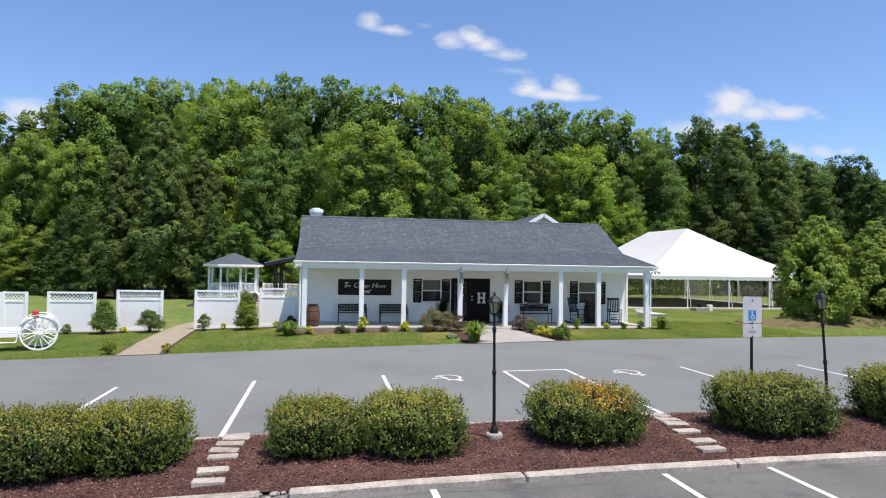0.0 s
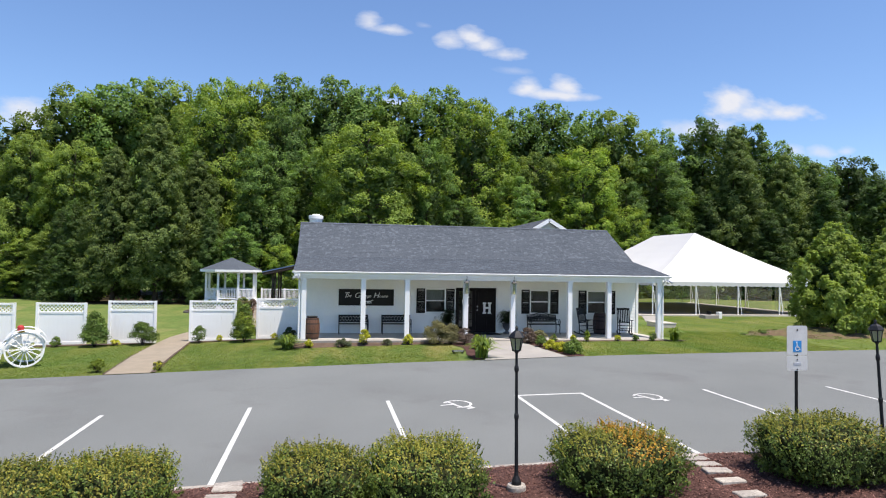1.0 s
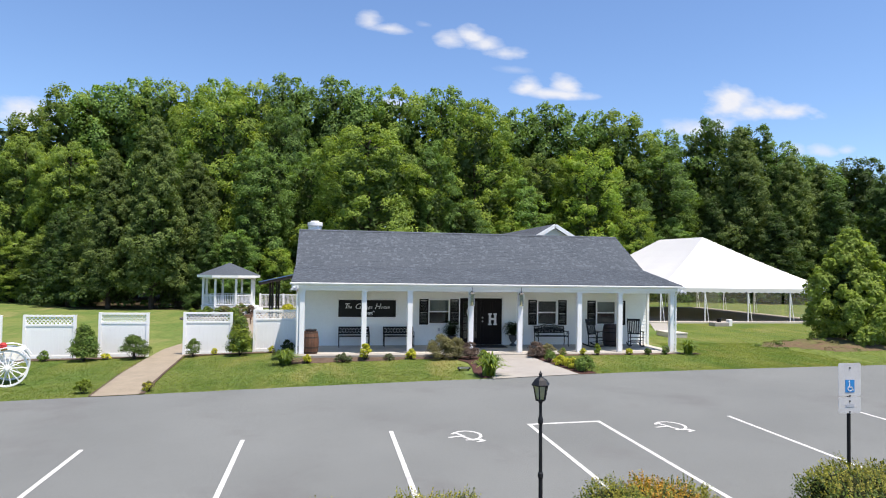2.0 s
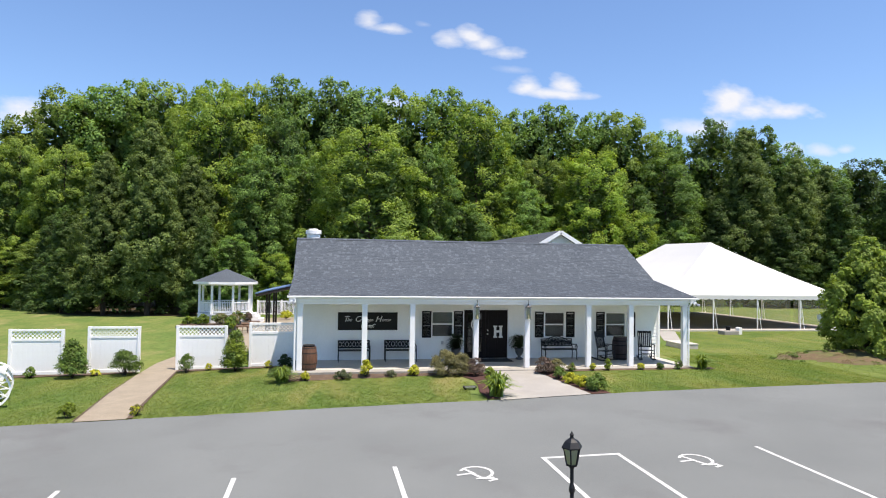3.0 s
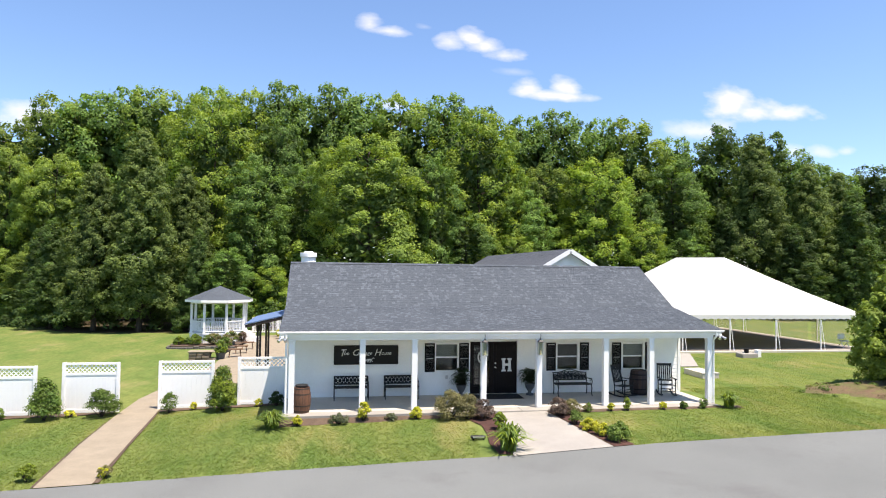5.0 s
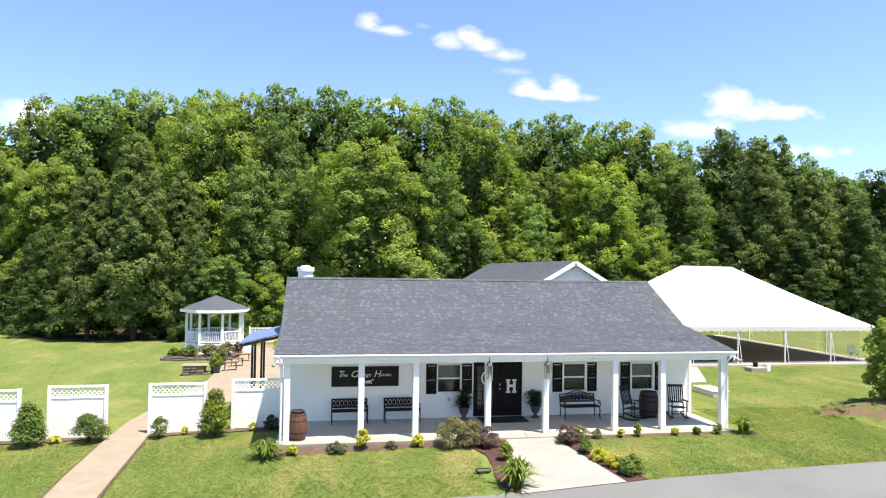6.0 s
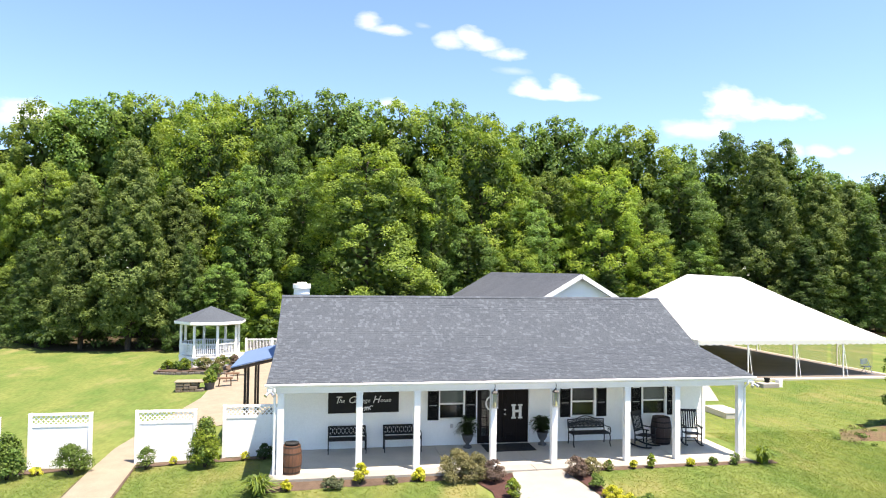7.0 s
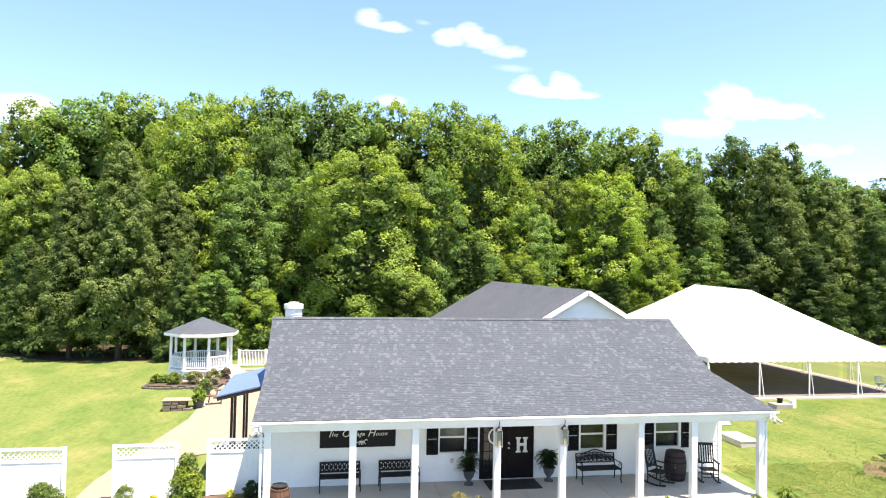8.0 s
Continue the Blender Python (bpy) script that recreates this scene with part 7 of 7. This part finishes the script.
for k in range(8):
    bm = bmesh.new()
    bar(bm, octa(2.32, 2.27, k), octa(2.32, 2.27, k + 1), 0.03, 0.17)
    part("fascia", bm, WHITE, gz)
    bm = bmesh.new()
    p = octa(1.88, 0, k)
    box(bm, p.x - 0.075, p.y - 0.075, 0.1, p.x + 0.075, p.y + 0.075, 2.28, 0.006)
    part("gazebo_post", bm, WHITE, gz)
    bm = bmesh.new()
    bar(bm, octa(1.88, 2.17, k), octa(1.88, 2.17, k + 1), 0.06, 0.16)
    part("beam", bm, WHITE, gz)
    if k == 7:   # the way in faces the railing
        continue
    bm = bmesh.new()
    bar(bm, octa(1.88, 0.22, k), octa(1.88, 0.22, k + 1), 0.06, 0.06)
    part("bottom_rail", bm, WHITE, gz)
    bm = bmesh.new()
    bar(bm, octa(1.88, 0.88, k), octa(1.88, 0.88, k + 1), 0.09, 0.06)
    rl = part("top_rail", bm, WHITE, gz)
    for j in range(1, 12):
        c0 = octa(1.88, 0.25, k).lerp(octa(1.88, 0.25, k + 1), j / 12)
        bm = bmesh.new()
        box(bm, c0.x - 0.022, c0.y - 0.022, 0.25, c0.x + 0.022, c0.y + 0.022, 0.85)
        part("baluster", bm, WHITE, rl)

for k in range(3):   # steps on the open side
    bm = bmesh.new()
    box(bm, 1.86 + 0.28 * k, -0.7, -0.75, 2.14 + 0.28 * k, 0.7, 0.06 - 0.19 * k, 0.006)
    part("step", bm, WHITE, gz)

pf = thing("railing_fence", (-5.2, 28.6, -0.2), "white picket railing behind the patio", "fence")
for k in range(5):
    bm = bmesh.new()
    box(bm, 1.8 * k - 0.06, -0.06, 0, 1.8 * k + 0.06, 0.06, 1.35, 0.006)
    part("fence_post", bm, VINYL, pf)
for z in (0.25, 1.22):
    bm = bmesh.new()
    box(bm, 0.06, -0.03, z, 7.14, 0.03, z + 0.07)
    part("rail", bm, VINYL, pf)
bm = bmesh.new()
box(bm, -0.02, -0.01, 0.2, 0.02, 0.011, 1.28)
pk = to_mesh("picket", bm, VINYL)
for k in range(1, 72):
    if (k * 0.1) % 1.8 > 0.06:
        part("picket", pk, None, pf).location = (k * 0.1, 0, 0)

# ---- lean-to canopy beside the house ----
cn = thing("lean_to_canopy", (0, 0, 0), "lean-to canopy of blue-grey sheet metal on dark posts", "canopy")
bm = bmesh.new()
cp = [(-3.0, 4.2, 2.58), (-1.25, 4.2, 2.99), (-1.25, 8.6, 2.99), (-3.0, 8.6, 2.58)]
vs = [bm.verts.new((x, y, z + dz)) for dz in (0, 0.04) for x, y, z in cp]
for f in ((3, 2, 1, 0), (4, 5, 6, 7), (0, 1, 5, 4), (1, 2, 6, 5), (2, 3, 7, 6), (3, 0, 4, 7)):
    bm.faces.new([vs[i] for i in f])
part("sheet_roof", bm, CANOPY_METAL, cn)
for yy in (4.25, 6.4, 8.5):
    bm = bmesh.new()
    bar(bm, (-2.97, yy, 2.52), (-1.28, yy, 2.91), 0.06, 0.11)
    part("rafter", bm, DARK_TIMBER, cn)
for px, yy in ((-2.5, 4.75), (-2.43, 7.8)):
    bm = bmesh.new()
    box(bm, px - 0.09, yy - 0.07, -0.4, px - 0.012, yy + 0.07, 2.6, 0.008)
    box(bm, px + 0.012, yy - 0.07, -0.4, px + 0.09, yy + 0.07, 2.62, 0.008)
    part("post", bm, DARK_TIMBER, cn)

# ---- patio: raised stone edge, planters, rustic benches ----
sw = thing("stone_wall", (-7.4, 16.5, ground_z(-7.4, 16.5)), "low dry-stone wall at the lawn edge", "stone wall")
srng = random.Random(9)
for course in range(3):
    x = 0.0
    while x < 1.1:
        L = srng.uniform(0.28, 0.5)
        bm = bmesh.new()
        box(bm, x + 0.01, srng.uniform(-0.03, 0.02), 0.17 * course, x + L - 0.01, 0.7, 0.17 * course + 0.16, 0.025)
        part("stone", bm, STONE, sw)
        x += L
bm = bmesh.new()
box(bm, -0.05, -0.05, 0.515, 1.4, 0.75, 0.57, 0.015)
part("capstone", bm, TAN_PAVE, sw, "tan capping slab")
for k, (px, py) in enumerate(((-5.75, 17.0), (-5.95, 20.2), (-6.0, 22.9))):
    bm = bmesh.new()
    lathe(bm, [(0.2, 0), (0.28, 0.38), (0.3, 0.4), (0.27, 0.42), (0.001, 0.38)], 18)
    piece("planter", bm, CLAY_URN, at=(px, py, ground_z(px, py)), label="dark round planter at the patio edge", category="planter", group="patio planters", smooth=False)
for k, (px, py, rz) in enumerate(((-5.05, 17.7, 12), (-4.9, 19.3, 5), (-4.75, 21.3, 8))):
    st = thing("wooden_stool", (px, py, ground_z(px, py) + 0.02), "rustic brown wooden bench on the patio", "bench", "patio benches", rz=rz)
    bm = bmesh.new()
    for j in range(3):
        box(bm, -0.4, -0.2 + 0.14 * j, 0.42, 0.4, -0.07 + 0.14 * j, 0.47, 0.008)
    part("seat", bm, BROWN_WOOD, st)
    for sx in (-0.32, 0.32):
        bm = bmesh.new()
        bar(bm, (sx, -0.22, 0), (sx * 0.9, 0.18, 0.42), 0.05, 0.05)
        bar(bm, (sx, 0.22, 0), (sx * 0.9, -0.14, 0.42), 0.05, 0.05)
        part("trestle", bm, BROWN_WOOD, st)

# ---- white carriage on the lawn ----
cg = thing("horse_carriage", (-9.74, -2.9, ground_z(-9.74, -2.9)), "white antique carriage with spoked wheels and red lamp", "carriage", rz=20)


def carriage_wheel(x, y, r):
    w = part("wheel", (lambda q: (lathe(q, [(r - 0.055, -0.025), (r, -0.025), (r, 0.025), (r - 0.055, 0.025), (r - 0.055, -0.025)], 40), q)[1])(bmesh.new()), WHITE, cg)
    bm = bmesh.new()
    bm.from_mesh(w.data)
    bmesh.ops.delete(bm, geom=[f for f in bm.faces if len(f.verts) > 4], context="FACES_ONLY")
    bm.to_mesh(w.data)
    bm.free()
    w.matrix_local = pose(x, y, r, 90, 0, 0)
    bm = bmesh.new()
    lathe(bm, [(0.05, -0.1), (0.075, -0.06), (0.08, 0.06), (0.05, 0.1), (0.001, 0.1)], 16)
    part("hub", bm, WHITE, w)
    bm = bmesh.new()
    rod(bm, (0.06, 0, 0), (r - 0.05, 0, 0), 0.02, 0.016, 6)
    sp_ = to_mesh("spoke", bm, WHITE)
    for k in range(14):
        part("spoke", sp_, None, w).rotation_euler = (0, 0, radians(360 * k / 14))


carriage_wheel(0, 0, 0.57)
carriage_wheel(0, 1.35, 0.57)
carriage_wheel(-1.75, 0, 0.44)
carriage_wheel(-1.75, 1.35, 0.44)
for yy in (0, 1.35):
    bm = bmesh.new()
    pts = [(0.64 * math.cos(a), yy - 0.0, 0.57 + 0.64 * math.sin(a)) for a in [radians(25 + 12 * k) for k in range(13)]]
    for p, q in zip(pts, pts[1:]):
        bar(bm, p, q, 0.2, 0.02)
    part("mudguard", bm, WHITE, cg)
bm = bmesh.new()
rod(bm, (0, -0.02, 0.57), (0, 1.37, 0.57), 0.03, 0.03, 8)
rod(bm, (-1.75, -0.02, 0.44), (-1.75, 1.37, 0.44), 0.03, 0.03, 8)
bar(bm, (-1.75, 0.67, 0.5), (0, 0.67, 0.62), 0.08, 0.08)
part("axle", bm, WHITE, cg)
bm = bmesh.new()
prof = [(-1.5, 0.62), (-1.2, 0.45), (-0.55, 0.45), (-0.35, 0.7), (0.35, 0.78), (0.42, 1.1), (0.3, 1.12), (-0.4, 0.95), (-0.55, 0.72), (-1.15, 0.72), (-1.45, 1.0)]
a = [bm.verts.new((x, 0.22, z)) for x, z in prof]
b2 = [bm.verts.new((x, 1.13, z)) for x, z in prof]
bm.faces.new(a)
bm.faces.new(list(reversed(b2)))
for k in range(len(prof)):
    j = (k + 1) % len(prof)
    bm.faces.new((a[k], b2[k], b2[j], a[j]))
bmesh.ops.triangulate(bm, faces=[f for f in bm.faces if len(f.verts) > 4])
part("body", bm, WHITE, cg, "white painted carriage body")
bm = bmesh.new()
box(bm, -0.35, 0.28, 0.97, 0.25, 1.07, 1.1, 0.04)
part("seat_cushion", bm, VINYL, cg, "white seat cushion")
bm = bmesh.new()
tube(bm, [(-0.62, 0.1, 0.78), (-0.25, 0.1, 1.06), (-0.1, 0.1, 1.12), (0.1, 0.1, 1.1)], 0.022, 6)
tube(bm, [(-1.25, -0.05, 0.3), (-0.65, -0.05, 0.3), (-0.6, -0.05, 0.6)], 0.018, 6)
tube(bm, [(-1.25, -0.05, 0.3), (-1.3, -0.05, 0.62), (-0.6, -0.05, 0.62)], 0.018, 6)
part("rail", bm, WHITE, cg)
bm = bmesh.new()
lathe(bm, [(0.03, 1.1), (0.09, 1.15), (0.1, 1.3), (0.06, 1.36), (0.001, 1.37)], 14, (-0.12, 0.05))
lamp_ = part("lamp", bm, RED_CLOTH, cg, "red lamp on the carriage side")
bm = bmesh.new()
lathe(bm, [(0.105, 1.13), (0.12, 1.14), (0.12, 1.17), (0.105, 1.18), (0.105, 1.13)], 14, (-0.12, 0.05))
rod(bm, (-0.12, 0.05, 0.98), (-0.12, 0.05, 1.12), 0.018, 0.018, 8)
part("brass_rim", bm, BRASS, lamp_, "polished brass rim")

# ---- pair of young evergreens by the tent ----
for tx, ty, r, h, sd, rise in ((24.7, 2.5, 2.6, 5.15, 201, 0.35), (28.9, 3.3, 2.6, 5.1, 202, 0.3)):
    cm, cs = crown_mesh("crown", sd, r, 0.15, h, 108, 13, 36, 0.15, [LEAF_TREE_MOSS_LIGHT, LEAF_TREE_YELLOW], "cone", (0.17, 0.28), 1.0)
    t = thing("young_tree", (tx, ty, ground_z(tx, ty) + rise), "bushy bright green young tree on a mulch mound", "tree", "young trees by the tent")
    part("trunk", trunk_mesh("trunk", sd, h, 0.11, cs, 20), None, t)
    part("crown", cm, None, t)
# ---- roof shingles ----
def shingle_rows(x0, x1, lines, seed, exposure=0.142, width=0.15):
    """Corner lists of lapped shingles on the roof facets (y0, z0)-(y1, z1), lowest course first."""
    rr = random.Random(seed)
    out = []
    course = 0
    for (y0, z0), (y1, z1) in lines:
        length = math.hypot(y1 - y0, z1 - z0)
        n = max(1, round(length / exposure))
        dy, dz = (y1 - y0) / length, (z1 - z0) / length
        e = length / n
        for k in range(n):
            x = x0 - rr.uniform(0, width)
            while x < x1:
                w = width * rr.uniform(0.45, 1.1)
                a, b = max(x0, x + 0.004), min(x1, x + w - 0.004)
                if b - a > 0.03:
                    lift = rr.uniform(0.004, 0.009)
                    s0, s1 = k * e - rr.choice((0, 0, 0.012)), (k + 1) * e + 0.02
                    out.append((course, a, b, y0 + dy * s0, z0 + dz * s0, y0 + dy * s1, z0 + dz * s1, -dz * lift, dy * lift))
                x += w
            course += 1
    return out


def shingle_corners(s):
    _, a, b, ya, za, yb, zb, ny, nz = s
    return [(a, ya, za + 0.001), (b, ya, za + 0.001), (b, ya + ny, za + nz), (a, ya + ny, za + nz), (b, yb + ny * 0.3, zb + nz * 0.3), (a, yb + ny * 0.3, zb + nz * 0.3)]


SH_FACES = [(0, 1, 2, 3), (3, 2, 4, 5), (0, 3, 5), (1, 4, 2)]
rows_all = shingle_rows(RX0, RX1, [((EAVE_Y, EAVE_Z), (KINK_Y, KINK_Z)), ((KINK_Y, KINK_Z), (RIDGE_Y, RIDGE_Z))], 77)
near, rest = rows_all[:300], rows_all[300:]
vs, fs = [], []
for s in rest:
    o = len(vs)
    vs += shingle_corners(s)
    fs += [tuple(o + i for i in f) for f in SH_FACES]
me = bpy.data.meshes.new("shingle_field")
me.from_pydata(vs, [], fs)
me.materials.append(SHINGLE)
tagged(part("shingle_field", me, None, roof), kind="stuff")
for s in near:
    me = bpy.data.meshes.new("shingle")
    me.from_pydata(shingle_corners(s), [], SH_FACES)
    me.materials.append(SHINGLE_PIECE)
    part("shingle", me, None, roof)
bm = bmesh.new()   # ridge caps
x = RX0
while x < RX1:
    w = min(0.3, RX1 - x)
    for sgn, py, pz in ((-1, RIDGE_Y - 0.15, RIDGE_Z - 0.075), (1, RIDGE_Y + 0.15, RIDGE_Z - 0.07)):
        q = [bm.verts.new(c) for c in ((x, RIDGE_Y, RIDGE_Z + 0.022), (x + w, RIDGE_Y, RIDGE_Z + 0.014), (x + w, py, pz + 0.014), (x, py, pz + 0.022))]
        bm.faces.new(q)
    x += 0.16
tagged(part("ridge_cap", bm, SHINGLE, roof), kind="stuff")
wing_roof = [o for o in wing.children if o.name.startswith("roof")][0]
wl = shingle_rows(0.35, 18.3, [((-5.0, WE), (0.0, WRZ))], 78, 0.15, 0.34)
vs, fs = [], []
for s in wl:
    o = len(vs)
    # the facet runs along y here: swap the axes so that it faces left
    vs += [(y, x - 0.35, z + 0.004) for x, y, z in shingle_corners(s)]
    fs += [tuple(o + i for i in reversed(f)) for f in SH_FACES]
me = bpy.data.meshes.new("shingle_field")
me.from_pydata(vs, [], fs)
me.materials.append(SHINGLE_WING)
tagged(part("shingle_field", me, None, wing_roof), kind="stuff")


# ---- grass blades, bark chips ----
def on_lawn(x, y):
    if y < lawn_edge(x) - 0.06 + 0.05 * noise.noise((x * 1.3, 3.1, 0)):
        return False
    left = smooth_lerp(y, [(-5.2, -6.62), (-1.5, -6.9), (2.6, -7.08), (5.5, -7.1), (9, -6.6), (14.5, -5.75), (20, -5.8), (30, -6.0)])
    right = smooth_lerp(y, [(-5.2, -5.33), (-1.9, -5.5), (3.0, -5.78), (5, -5.6), (8, -4.3), (9, -2.0)])
    if left - 0.03 < x < right + 0.05:
        return False
    pl, pr = smooth_lerp(y, [(-5.25, 5.05), (-0.2, 6.05)]), smooth_lerp(y, [(-4.86, 8.05), (-0.2, 7.62)])
    if y < 0 and pl - 0.05 < x < pr + 0.05:
        return False
    if y < 0 and (pl - 0.9 - 0.25 * (y > -2) < x < pl or pr < x < pr + 0.75):
        return False
    if -1.7 < x < 14.9 and -0.56 < y < 11:
        return False
    if y > 2.92 and x < -1.2 and y < 3.45:
        return False
    if y > 8 and -5 < x < 19:
        return False
    return not (x > 17 and y > 14.4)


def tufts(rng, n, x0, x1, y0, y1, h, w):
    xs, ys = rng.uniform(x0, x1, n), rng.uniform(y0, y1, n)
    keep = np.array([on_lawn(a, b) for a, b in zip(xs, ys)])
    xs, ys = xs[keep], ys[keep]
    zs = np.array([ground_z(a, b) for a, b in zip(xs, ys)])
    n = len(xs)
    a = rng.uniform(0, 6.28, n)
    root = np.stack([xs, ys, zs], 1)
    side = np.stack([np.cos(a), np.sin(a), np.zeros(n)], 1) * (w * rng.uniform(0.6, 1.3, n))[:, None]
    tip = root + np.stack([rng.normal(0, 1.3, n) * h, rng.normal(0, 1.3, n) * h, h * rng.uniform(0.3, 0.9, n)], 1)
    return np.stack([root - side, root + side, tip], 1)


grng = np.random.default_rng(21)
q = np.concatenate([tufts(grng, 230000, -16, 20, -6.2, 3.4, 0.03, 0.012), tufts(grng, 120000, 14, 40, -4.5, 14.5, 0.03, 0.014),
                    tufts(grng, 9000, -17, 22, -6.2, -3.2, 0.07, 0.014)])
piece("grass", quads("grass", q, [BLADE]), None, label="short mown grass blades on the lawns", category="grass", kind="stuff")

n = 52000
cx, cy = grng.uniform(-8.5, 15, n), grng.uniform(-19.0, -16.4, n)
pos = np.array([(a, b, ground_z(a, b) + island_bump(a, b) + 0.008) for a, b in zip(cx, cy)])
nor = np.tile([0.0, 0.0, 1.0], (n, 1))
q = leaf_quads(grng, pos, nor, 0.045, 0.03, 0.35)[:, :3]
piece("bark_chips", quads("bark_chips", q, [CHIP]), None, label="loose red-brown bark chips on the island", category="bark chips", kind="stuff")
